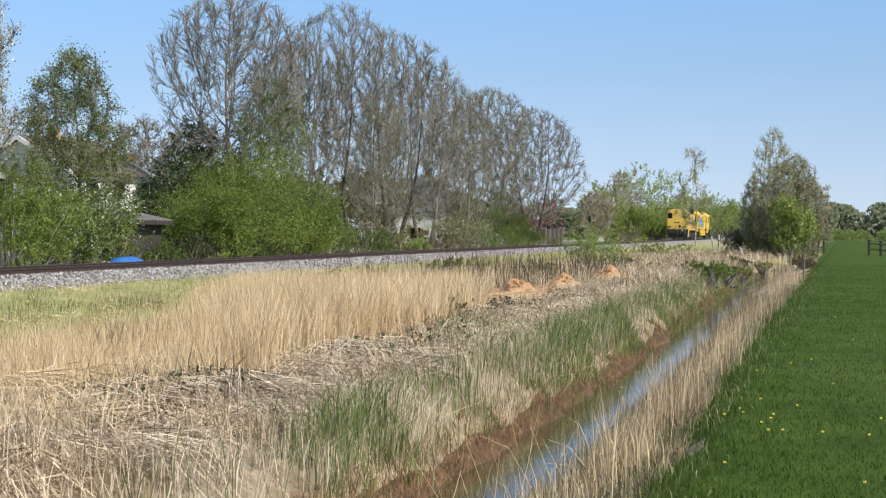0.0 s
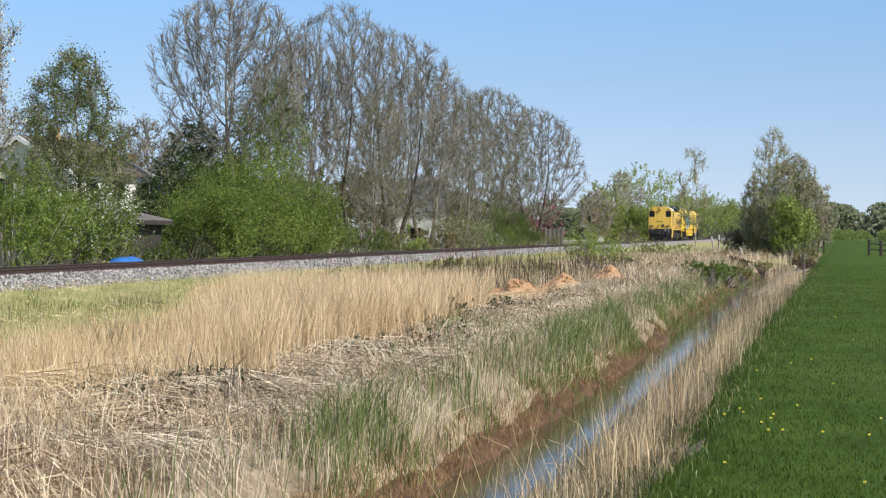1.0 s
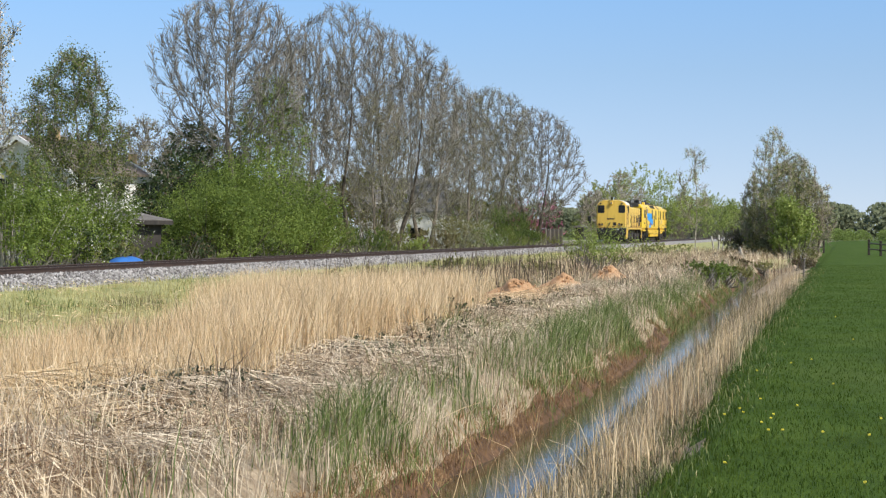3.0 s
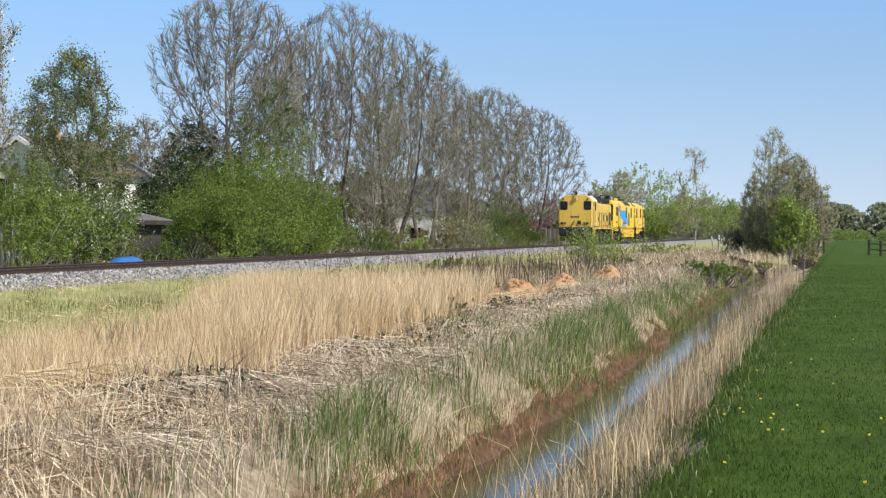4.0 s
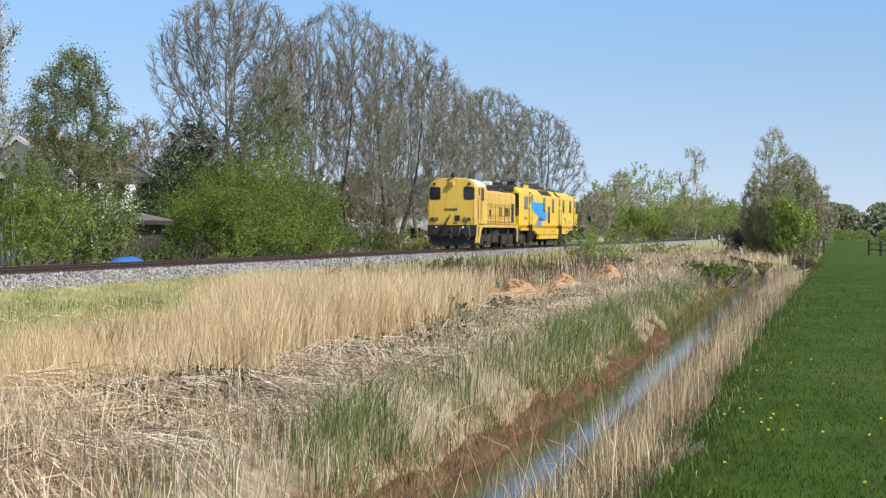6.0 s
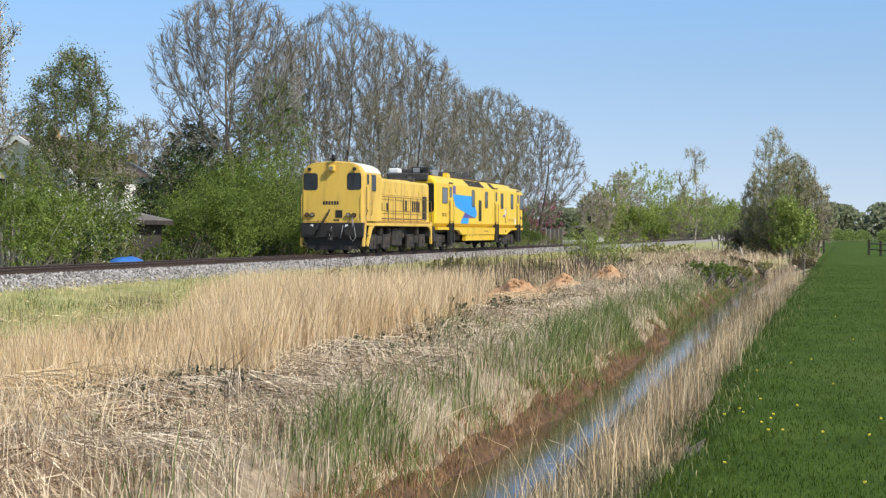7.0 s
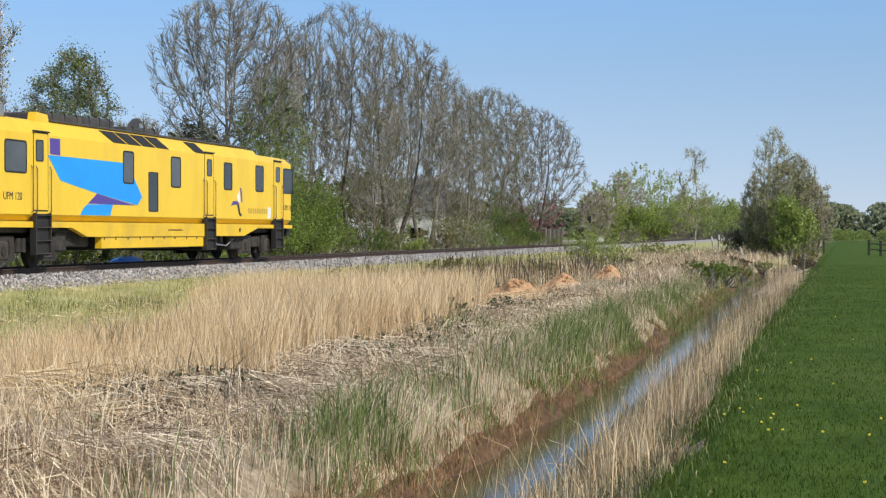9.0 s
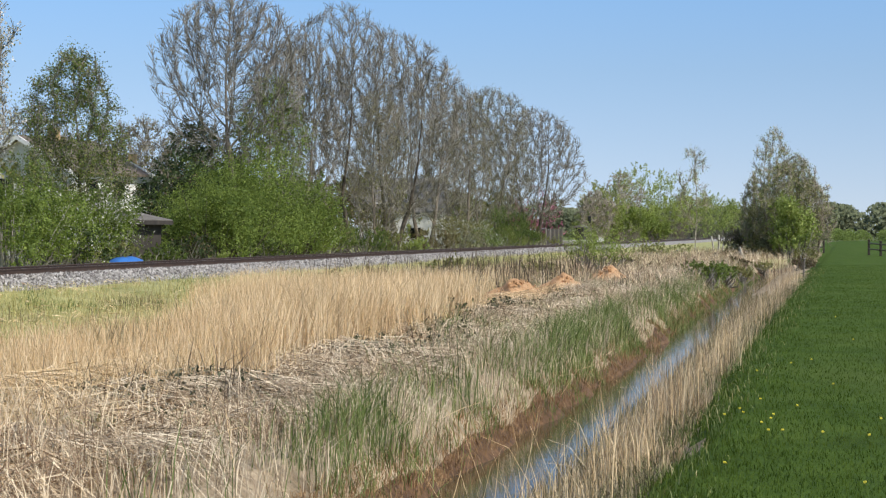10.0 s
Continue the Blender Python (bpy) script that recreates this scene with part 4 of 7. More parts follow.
    h = rng.uniform(0.3, 0.85, n) * rng.uniform(0.6, 1.1, len(c))[k] * np.interp(p[:, 1], [12, 20, 40], [1.0, 1.0, 0.85])
    v, f = blades(p, h, rng.uniform(0.004, 0.009, n), np.abs(rng.normal(0, 0.12, n)), rng.uniform(0, 6.28, n), np.abs(rng.normal(0, 0.14, n)))
    stuff("bank_reeds", "golden clumps of dead reed along the meadow bank", "reeds", v, f, M["reed"])


def lay_straw():
    # flattened dead reed over the bank, combed down towards the water
    n = 50000
    p = scatter(n, 14.2, 17.0, 9, 90, 1.7)
    wild = smooth_noise(p[:, 0], p[:, 1], 1.3, 7.0)
    keep = rng.random(len(p)) < np.interp(p[:, 0], [14.2, 14.9, 16.3, 17.0], [0.7, 1, 0.9, 0.15])
    p, wild = p[keep], wild[keep]
    n = len(p)
    ang = -0.5 + 1.6 * wild + rng.normal(0, 0.55, n)
    ln = rng.uniform(0.2, 0.9, n) * np.interp(p[:, 0], [15.8, 17.0], [1.0, 0.5])
    q = p + np.stack([np.cos(ang) * ln, np.sin(ang) * ln, 0 * ln], 1)
    q[:, 2] = np.interp(q[:, 0], [13, 18.4], [0, 0]) + ground_z(q[:, 0], q[:, 1]) + rng.uniform(0.0, 0.16, n)
    p[:, 2] += rng.uniform(0.0, 0.14, n)
    v, f = strands(p, q, rng.uniform(0.0, 0.16, n), rng.uniform(0.006, 0.016, n))
    stuff("dead_reeds", "flattened grey-tan dead reed stalks on the ditch bank", "reeds", v, f, M["straw"])
    p = scatter(9000, 14.3, 16.0, 9, 50, 1.6)
    n = len(p)
    ang = -0.7 + 2.6 * smooth_noise(p[:, 0], p[:, 1], 2.2, 51.0) + rng.normal(0, 0.22, n)
    ln = rng.uniform(0.6, 1.5, n)
    q = p + np.stack([np.cos(ang) * ln, np.sin(ang) * ln, 0 * ln], 1)
    q[:, 0] = np.minimum(q[:, 0], 16.9)
    q[:, 2] = ground_z(q[:, 0], q[:, 1]) + rng.uniform(0.05, 0.2, n)
    p[:, 2] += rng.uniform(0.05, 0.2, n)
    v, f = strands(p, q, rng.uniform(0.0, 0.18, n), rng.uniform(0.008, 0.018, n))
    stuff("straw_swirls", "long pale dead reed stalks combed into swirls", "reeds", v, f, M["straw"])
    # tussocks whose dead leaves hang down all round, most of them towards the water
    c = scatter(1050, 14.5, 17.2, 10, 75, 1.1)
    c = c[smooth_noise(c[:, 0], c[:, 1], 1.8, 91.0) > -0.22]
    big = rng.uniform(0.5, 1.15, len(c))
    per = 68
    k = np.repeat(np.arange(len(c)), per)
    n = len(k)
    swing = 2.2 * smooth_noise(c[:, 0], c[:, 1], 2.4, 92.0)
    ang = -0.5 + swing[k] + rng.normal(0, 0.75, n)
    ln = rng.uniform(0.35, 1.0, n) * big[k]
    p = c[k] + np.column_stack([rng.normal(0, 0.13, (n, 2)) * big[k][:, None], rng.uniform(0.10, 0.34, n) * big[k]])
    q = p + np.stack([np.cos(ang) * ln, np.sin(ang) * ln, 0 * ln], 1)
    q[:, 0] = np.minimum(q[:, 0], 17.65 + 0.2 * np.sin(q[:, 1] * 2.3))
    q[:, 2] = ground_z(q[:, 0], q[:, 1]) + rng.uniform(0.0, 0.12, n)
    v, f = strands(p, q, rng.uniform(0.03, 0.16, n) * big[k], rng.uniform(0.004, 0.010, n))
    stuff("dead_tussocks", "grey-tan tussocks of dead sedge hanging down the ditch bank", "sedge", v, f, M["straw_grey"])
    # reeds fallen outwards along the foot of the stand
    p = scatter(9000, 13.7, 14.8, 9, 48, 1.4)
    n = len(p)
    ang = rng.normal(-0.3, 0.6, n)
    ln = rng.uniform(0.4, 1.2, n)
    q = p + np.stack([np.cos(ang) * ln, np.sin(ang) * ln, 0 * ln], 1)
    q[:, 2] = ground_z(q[:, 0], q[:, 1]) + rng.uniform(0.02, 0.2, n)
    p[:, 2] += rng.uniform(0.05, 0.45, n)
    v, f = strands(p, q, rng.uniform(0.0, 0.2, n), rng.uniform(0.006, 0.013, n))
    stuff("fallen_reeds", "dry reeds fallen over the foot of the stand", "reeds", v, f, M["reed"])
    # dead stalks still standing
    p = scatter(22000, 14.4, 18.1, 9, 90, 1.6)
    p = p[smooth_noise(p[:, 0], p[:, 1], 0.7, 61.0) > rng.uniform(-0.25, 0.35, len(p))]
    n = len(p)
    v, f = blades(p, rng.uniform(0.2, 0.75, n) * np.interp(p[:, 0], [16.6, 17.6], [1.0, 0.6]), rng.uniform(0.004, 0.010, n), rng.uniform(0, 0.4, n), rng.uniform(0, 6.28, n), rng.uniform(0, 0.4, n))
    stuff("dead_stalks", "loose standing dead stalks on the ditch bank", "reeds", v, f, M["straw"])
    # dark brambles and nettle patches, spread wider to stand for shade between the hummocks
    p = scatter(34000, 14.4, 16.6, 9, 100, 1.5)
    m = smooth_noise(p[:, 0], p[:, 1], 1.6, 11.0) + 0.3 * smooth_noise(p[:, 0], p[:, 1], 0.5, 12.0)
    m = m + 0.38 * np.clip(1 - np.abs(p[:, 0] - 15.5) / 0.7, 0, 1) * np.clip(1 - np.abs(p[:, 1] - 27) / 9, 0, 1)
    p = p[m > 0.10]
    p[:, 2] += rng.uniform(0.04, 0.34, len(p))
    v, f = leaf_quads(p, rng.uniform(0.012, 0.035, len(p)))
    stuff("bramble_and_shade", "low dark bramble leaves on the bank, partly standing for shade", "bramble", v, f, M["bramble"])
    # dark stems over the same patches, deepening the shade put there
    p = scatter(5000, 13.8, 16.8, 9, 100, 1.5)
    m = smooth_noise(p[:, 0], p[:, 1], 1.6, 11.0)
    p = p[m > 0.1]
    n = len(p)
    v, f = blades(p, rng.uniform(0.2, 0.7, n), rng.uniform(0.006, 0.014, n), rng.uniform(0, 0.5, n), rng.uniform(0, 6.28, n), rng.uniform(0, 0.5, n))
    stuff("dark_stems", "dark dead weed stems on the bank, partly standing for shade", "weeds", v, f, M["stem"])


def grow_grass():
    # fresh grass above the water
    p = scatter(120000, 15.9, 18.4, 10, 95, 1.5)
    m = smooth_noise(p[:, 0], p[:, 1], 1.4, 13.0)
    p = p[rng.random(len(p)) < np.clip(np.interp(p[:, 0], [16.2, 16.9, 17.3, 18.06, 18.2], [0.0, 0.10, 0.55, 1.0, 0.05]) + m * 0.9, 0, 1) * np.where(p[:, 0] < 17.5 + 0.25 * m, np.interp(p[:, 1], [14, 17, 21], [0.01, 0.35, 0.95]), np.interp(p[:, 1], [12, 13, 14.5], [0.05, 0.5, 1.0]))]
    p = p[rng.random(len(p)) < np.clip(0.72 + 2.2 * smooth_noise(p[:, 0] * 1.6, p[:, 1], 2.2, 95.0), 0.2, 1)]
    n = len(p)
    v, f = blades(p, rng.uniform(0.18, 0.50, n) * np.interp(p[:, 0] - bend(p[:, 0], p[:, 1]), [17.2, 17.5, 17.8, 18.15], [1.0, 1.3, 1.2, 0.5]) * (1 + 0.35 * smooth_noise(p[:, 0], p[:, 1], 0.6, 62.0)), rng.uniform(0.005, 0.011, n), rng.uniform(0, 0.4, n), rng.uniform(0, 6.28, n), rng.uniform(0, 0.5, n))
    stuff("bank_grass", "fresh green grass tufts on the ditch bank", "grass", v, f, M["bank_blade"])
    p = scatter(6000, 16.9, 18.0, 10, 80, 1.5)
    p = p[smooth_noise(p[:, 0], p[:, 1], 0.9, 97.0) > 0.0]
    n = len(p)
    v, f = blades(p, rng.uniform(0.25, 0.65, n), rng.uniform(0.004, 0.009, n), rng.uniform(0.05, 0.45, n), rng.normal(-0.5, 1.0, n), rng.uniform(0.1, 0.5, n))
    stuff("bank_stalks", "pale dead stalks bent over the bank grass", "reeds", v, f, M["straw_grey"])
    p = scatter(14000, 17.9, 18.27, 10, 70, 1.7)
    n = len(p)
    p[:, 2] = np.maximum(p[:, 2], WATER_Z - 0.05)
    v, f = blades(p, rng.uniform(0.04, 0.14, n), rng.uniform(0.004, 0.010, n), rng.uniform(0, 0.8, n), rng.uniform(0, 6.28, n), rng.uniform(0, 0.5, n))
    stuff("waterline_grass", "rusty brown dead grass along the waterline", "grass", v, f, M["rust_blade"])
    # grass patches among the reeds at the near end, and weeds at the foot of the ballast
    p = scatter(26000, 13.4, 16.0, 9, 30, 1.0)
    m = smooth_noise(p[:, 0], p[:, 1], 1.1, 17.0)
    p = p[m > 0.25]
    n = len(p)
    v, f = blades(p, rng.uniform(0.12, 0.4, n), rng.uniform(0.005, 0.01, n), rng.uniform(0, 0.4, n), rng.uniform(0, 6.28, n), rng.uniform(0, 0.5, n))
    stuff("bank_grass", "green grass tufts among dead reeds", "grass", v, f, M["bank_blade"])
    p = scatter(34000, 2.7, 10.0, 22, 120, 1.3)
    n = len(p)
    v, f = blades(p, rng.uniform(0.06, 0.28, n), rng.uniform(0.008, 0.018, n), rng.uniform(0, 0.5, n), rng.uniform(0, 6.28, n), rng.uniform(0, 0.5, n))
    stuff("verge_grass", "dry yellow-green verge grass below the ballast", "grass", v, f, M["pale_blade"])
    p = scatter(24000, 2.9, 9.6, 22, 150, 1.2)
    m = smooth_noise(p[:, 0], p[:, 1], 2.2, 19.0)
    p = p[m > 0.28]
    n = len(p)
    v, f = blades(p, rng.uniform(0.08, 0.32, n), rng.uniform(0.008, 0.018, n), rng.uniform(0, 0.5, n), rng.uniform(0, 6.28, n), rng.uniform(0, 0.5, n))
    stuff("verge_grass", "green verge grass and weeds below the ballast", "grass", v, f, M["bank_blade"])
    p = scatter(3200, 2.9, 9.5, 22, 60, 1.2)
    p = p[smooth_noise(p[:, 0], p[:, 1], 1.5, 105.0) > 0.05]
    n = len(p)
    a = rng.normal(0.4, 0.8, n)
    q = p + np.stack([np.cos(a), np.sin(a), 0 * a], 1) * rng.uniform(0.12, 0.38, n)[:, None]
    q[:, 2] = ground_z(q[:, 0], q[:, 1]) + rng.uniform(0.08, 0.24, n)
    p[:, 2] += rng.uniform(0.05, 0.25, n)
    v, f = strands(p, q, rng.uniform(0, 0.04, n), rng.uniform(0.008, 0.016, n))
    stuff("cut_straw", "pale mown straw lying on the verge grass", "straw", v, f, M["reed"])
    # longer unmown grass along the top of the meadow bank
    for m_, cnt in (("field_blade", 6000), ("bank_blade", 9000), ("pale_blade", 900), ("dry_blade", 900)):
        p = scatter(cnt * 2, 19.8, 22.0, 9.5, 80, 1.6)
        p = p[rng.random(len(p)) < np.interp(p[:, 0], [19.8, 20.3, 20.5, 20.8, 21.2], [0.15, 0.4, 0.9, 0.5, 0.0])]
        n = len(p)
        v, f = blades(p, rng.uniform(0.05, 0.2, n) * np.interp(p[:, 0], [20.3, 20.7, 21.5], [1.0, 0.7, 0.25]) * (1 + 0.7 * smooth_noise(p[:, 0], p[:, 1], 0.6, 85.0)), rng.uniform(0.004, 0.009, n), rng.uniform(0, 0.6, n), rng.uniform(0, 6.28, n), rng.uniform(0, 0.6, n))
        stuff("edge_grass", "longer uneven grass along the meadow's edge", "grass", v, f, M[m_])
    # meadow
    p = scatter(240000, 20.25, 34.0, 9, 90, 2.0)
    p = p[p[:, 0] > 20.45 + 0.42 * smooth_noise(p[:, 0] * 0, p[:, 1], 1.7, 81.0)]
    n = len(p)
    tuft = 1 + 0.5 * smooth_noise(p[:, 0], p[:, 1], 0.5, 23.0)
    h = rng.uniform(0.016, 0.05, n) * tuft * np.interp(p[:, 0], [20.45, 20.8, 21.5], [2.2, 1.4, 1.0]) * np.interp(p[:, 1], [40, 90], [1, 0.5])
    v, f = blades(p, h, rng.uniform(0.004, 0.009, n), rng.uniform(0, 0.6, n), rng.uniform(0, 6.28, n), rng.uniform(0, 0.5, n))
    stuff("meadow_grass", "short lush green meadow grass", "grass", v, f, M["field_blade"])


grow_reeds()
lay_straw()
grow_grass()

# ---- train materials ----
M["loco_yellow"] = material("faded_yellow_paint", [(0.62, 0.40, 0.07), (0.72, 0.47, 0.08), (0.78, 0.53, 0.11)], 1.2, 0.5, 0.05, 6, stain=(0.33, 0.17, 0.05), stain_scale=2.4, stain_amount=0.55, stretch=(1, 1, 0.22))
M["coach_yellow"] = material("bright_yellow_paint", [(0.78, 0.50, 0.025), (0.84, 0.55, 0.03), (0.87, 0.58, 0.035)], 0.8, 0.35, 0.03, 3, stain=(0.60, 0.33, 0.03), stain_scale=0.7, stain_amount=0.25, stretch=(1, 1, 0.4))
M["coach_lower"] = material("dusty_yellow_paint", [(0.74, 0.46, 0.02), (0.84, 0.54, 0.028)], 1.5, 0.4, 0.03, 3, stain=(0.36, 0.22, 0.06), stain_scale=0.9, stain_amount=0.3)
M["cream_roof"] = material("cream_roof", [(0.70, 0.66, 0.52), (0.80, 0.77, 0.66)], 1.5, 0.55, stain=(0.5, 0.42, 0.28), stain_scale=0.8, stain_amount=0.4)
M["blue"] = material("bright_blue_paint", [(0.01, 0.28, 0.80), (0.015, 0.33, 0.86)], 1.0, 0.35)
M["purple"] = material("purple_paint", [(0.075, 0.045, 0.26), (0.09, 0.055, 0.31)], 1.0, 0.35)
M["black_paint"] = material("sooty_black_paint", [(0.012, 0.011, 0.010), (0.03, 0.027, 0.024)], 2.0, 0.6, 0.2, 12)
M["running_gear"] = material("dusty_running_gear", [(0.012, 0.010, 0.009), (0.030, 0.025, 0.021), (0.065, 0.053, 0.043)], 3.0, 0.8, 0.3, 15)
M["axle_box"] = material("grey_axle_box", [(0.032, 0.026, 0.021), (0.066, 0.053, 0.043)], 4.0, 0.8, 0.2, 15)
M["grille"] = material("dark_grille", [(0.012, 0.011, 0.010), (0.025, 0.022, 0.02)], 8.0, 0.7)
M["rail_bar"] = material("brown_handrail", [(0.13, 0.075, 0.03), (0.22, 0.13, 0.05)], 3.0, 0.6)
M["rust_edge"] = material("rusty_yellow_edge", [(0.20, 0.10, 0.03), (0.40, 0.22, 0.05), (0.58, 0.36, 0.07)], 2.5, 0.75, stretch=(1, 1, 0.3))
M["seam"] = material("panel_seam", [(0.16, 0.09, 0.02), (0.24, 0.14, 0.03)], 3.0, 0.8)
M["rubber"] = material("black_rubber", [(0.012, 0.012, 0.012), (0.02, 0.02, 0.02)], 5.0, 0.6)
# opaque panes; the near-black colour stands for the unlit interior behind the glass
M["glass"] = material("near_black_glass", [(0.010, 0.012, 0.013), (0.028, 0.030, 0.032)], 0.9, 0.08, spec=0.5)
M["glass_pale"] = material("pale_window_glass", [(0.05, 0.056, 0.058), (0.09, 0.095, 0.097)], 0.9, 0.08, spec=0.5)
M["lamp_glass"] = material("lamp_glass", [(0.20, 0.17, 0.12), (0.32, 0.28, 0.20)], 3.0, 0.12)
M["lamp_red"] = material("red_lamp_glass", [(0.10, 0.05, 0.02), (0.16, 0.08, 0.03)], 3.0, 0.2)
M["steel"] = material("galvanised_steel", [(0.30, 0.30, 0.30), (0.45, 0.45, 0.44)], 3.0, 0.45, metal=0.6)
M["hose"] = material("grey_hose", [(0.16, 0.16, 0.17), (0.28, 0.28, 0.28)], 5.0, 0.6)
M["roof_grey"] = material("dark_roof_equipment", [(0.035, 0.033, 0.03), (0.075, 0.07, 0.065)], 2.0, 0.75, 0.2, 10)
M["ink"] = material("black_lettering", [(0.02, 0.02, 0.02), (0.03, 0.03, 0.03)], 3.0, 0.6)
M["ink_soft"] = material("faded_lettering", [(0.50, 0.32, 0.05), (0.56, 0.36, 0.06)], 3.0, 0.6)
M["white_paint"] = material("white_paint", [(0.72, 0.72, 0.70), (0.80, 0.80, 0.78)], 2.0, 0.5)


def rounded(u0, u1, v0, v1, r=0.06, n=4):
    pts = []
    for cu, cv, a0 in ((u1 - r, v1 - r, 0), (u0 + r, v1 - r, 90), (u0 + r, v0 + r, 180), (u1 - r, v0 + r, 270)):
        for k in range(n + 1):
            a = radians(a0 + 90 * k / n)
            pts.append((cu + r * math.cos(a), cv + r * math.sin(a)))
    return pts


def ring_bm(outer, inner, axis, a, b):
    """A flat frame between two outlines of as many points."""
    bm = bmesh.new()

    def at(p, t):
        return (t, p[0], p[1]) if axis == "x" else (p[0], t, p[1])
    loops = [[bm.verts.new(at(p, t)) for p in o] for o, t in ((outer, a), (outer, b), (inner, b), (inner, a))]
    n = len(outer)
    for k in range(4):
        p, q = loops[k], loops[(k + 1) % 4]
        for i in range(n):
            j = (i + 1) % n
            bm.faces.new((p[i], p[j], q[j], q[i]))
    return bm


def window(parent, axis, u0, u1, v0, v1, face, out, r=0.07, rim=0.035, glass="glass", name="window"):
    """A framed pane set in a body side: rubber frame standing proud, pane sunk inside it."""
    w = part(name, ring_bm(rounded(u0, u1, v0, v1, r), rounded(u0 + rim, u1 - rim, v0 + rim, v1 - rim, max(r - rim, 0.015)), axis, face - out * 0.01, face + out * 0.014), M["rubber"], parent)
    part("pane", prism_bm(rounded(u0 + rim * 0.8, u1 - rim * 0.8, v0 + rim * 0.8, v1 - rim * 0.8, max(r - rim, 0.015)), axis, face - out * 0.01, face + out * 0.005), M[glass], w)
    return w


def lettering(text, height, m, mat, parent, name):
    cu = bpy.data.curves.new(name, 'FONT')
    cu.body, cu.size, cu.extrude, cu.align_x = text, height * 1.4, 0.003, 'LEFT'
    tmp = new(name + "_curve", cu)
    me = bpy.data.meshes.new_from_object(tmp.evaluated_get(bpy.context.evaluated_depsgraph_get()))
    bpy.data.objects.remove(tmp)
    me.materials.clear()
    me.materials.append(mat)
    ob = attach(new(name, me), parent)
    ob.matrix_basis = m
    return ob


def loft_bm(rings):
    """A skin through rings of as many points, closed at both ends."""
    bm = bmesh.new()
    vs = [[bm.verts.new(p) for p in r] for r in rings]
    n = len(vs[0])
    for a, b in zip(vs, vs[1:]):
        for i in range(n):
            j = (i + 1) % n
            bm.faces.new((a[i], a[j], b[j], b[i]))
    bm.faces.new(vs[0][::-1])
    bm.faces.new(vs[-1])
    return bm


def make_bogie(parent, y, base, half=1.0, r=0.475):
    """A four-wheeled bogie: side frames, axle boxes, springs, wheels on their axles."""
    b = part("bogie", box_bm(-0.9, 0.9, y - 0.35, y + 0.35, 0.50, 0.80, 0.03), M["running_gear"], parent, "dusty dark four-wheeled bogie")
    for s in (-1, 1):
        prof = [(y - base / 2 - 0.62, 0.62), (y - base / 2 - 0.45, 0.86), (y - 0.55, 0.86), (y - 0.35, 0.66), (y + 0.35, 0.66), (y + 0.55, 0.86), (y + base / 2 + 0.45, 0.86), (y + base / 2 + 0.62, 0.62), (y + base / 2 + 0.3, 0.66), (y + base / 2 - 0.4, 0.70), (y + 0.5, 0.44), (y - 0.5, 0.44), (y - base / 2 + 0.4, 0.70), (y - base / 2 - 0.3, 0.66)]
        part("side_frame", prism_bm(prof, "x", s * 0.98, s * 1.10), M["running_gear"], b)
        for k in (-1, 1):
            ya = y + k * base / 2
            part("axle_box", box_bm(s * 1.02, s * 1.24, ya - 0.32, ya + 0.32, 0.24, 0.74, 0.05), M["axle_box"], b)
            part("frame_plate", ring_bm(rounded(ya - 0.66, ya + 0.66, 0.21, 0.86, 0.06), rounded(ya - 0.40, ya + 0.40, 0.33, 0.74, 0.05), "x", s * 1.12, s * 1.20), M["running_gear"], b)
            part("axle_cover", disc_bm((s * 1.25, ya, r), "x", 0.13, 0.04, 14), M["running_gear"], b)
        for k in (-0.28, 0.0, 0.28):
            part("spring", disc_bm((s * 1.13, y + k, 0.62), "z", 0.09, 0.36, 10), M["running_gear"], b)
        part("brake_hanger", box_bm(s * 0.86, s * 0.98, y - base / 2 + 0.55, y - base / 2 + 0.68, 0.22, 0.8, 0.02), M["running_gear"], b)
        part("brake_hanger", box_bm(s * 0.86, s * 0.98, y + base / 2 - 0.68, y + base / 2 - 0.55, 0.22, 0.8, 0.02), M["running_gear"], b)
    for k in (-1, 1):
        ya = y + k * base / 2
        part("axle", disc_bm((0, ya, r), "x", 0.08, 1.9, 10), M["running_gear"], b)
        for s in (-1, 1):
            part("wheel", disc_bm((s * 0.76, ya, r), "x", r, 0.13, 28, 0.012), M["running_gear"], b)
    return b


def buffers(parent, y, out):
    """Two sprung buffers and a coupling hook on a headstock. out: -1 towards the front."""
    for s in (-0.875, 0.875):
        b = part("buffer", disc_bm((s, y + out * 0.15, 1.02), "y", 0.11, 0.32, 16), M["black_paint"], parent)
        part("buffer_head", disc_bm((s, y + out * 0.36, 1.02), "y", 0.22, 0.05, 24, 0.015), M["black_paint"], b)
    h = part("coupling_hook", box_bm(-0.05, 0.05, y + out * 0.02, y + out * 0.28, 0.95, 1.09, 0.02), M["running_gear"], parent)
    part("shackle", tube_bm([(-0.09, y + out * 0.2, 1.0), (-0.09, y + out * 0.24, 0.6), (0.09, y + out * 0.24, 0.6), (0.09, y + out * 0.2, 1.0)], 0.022, 6), M["running_gear"], h)


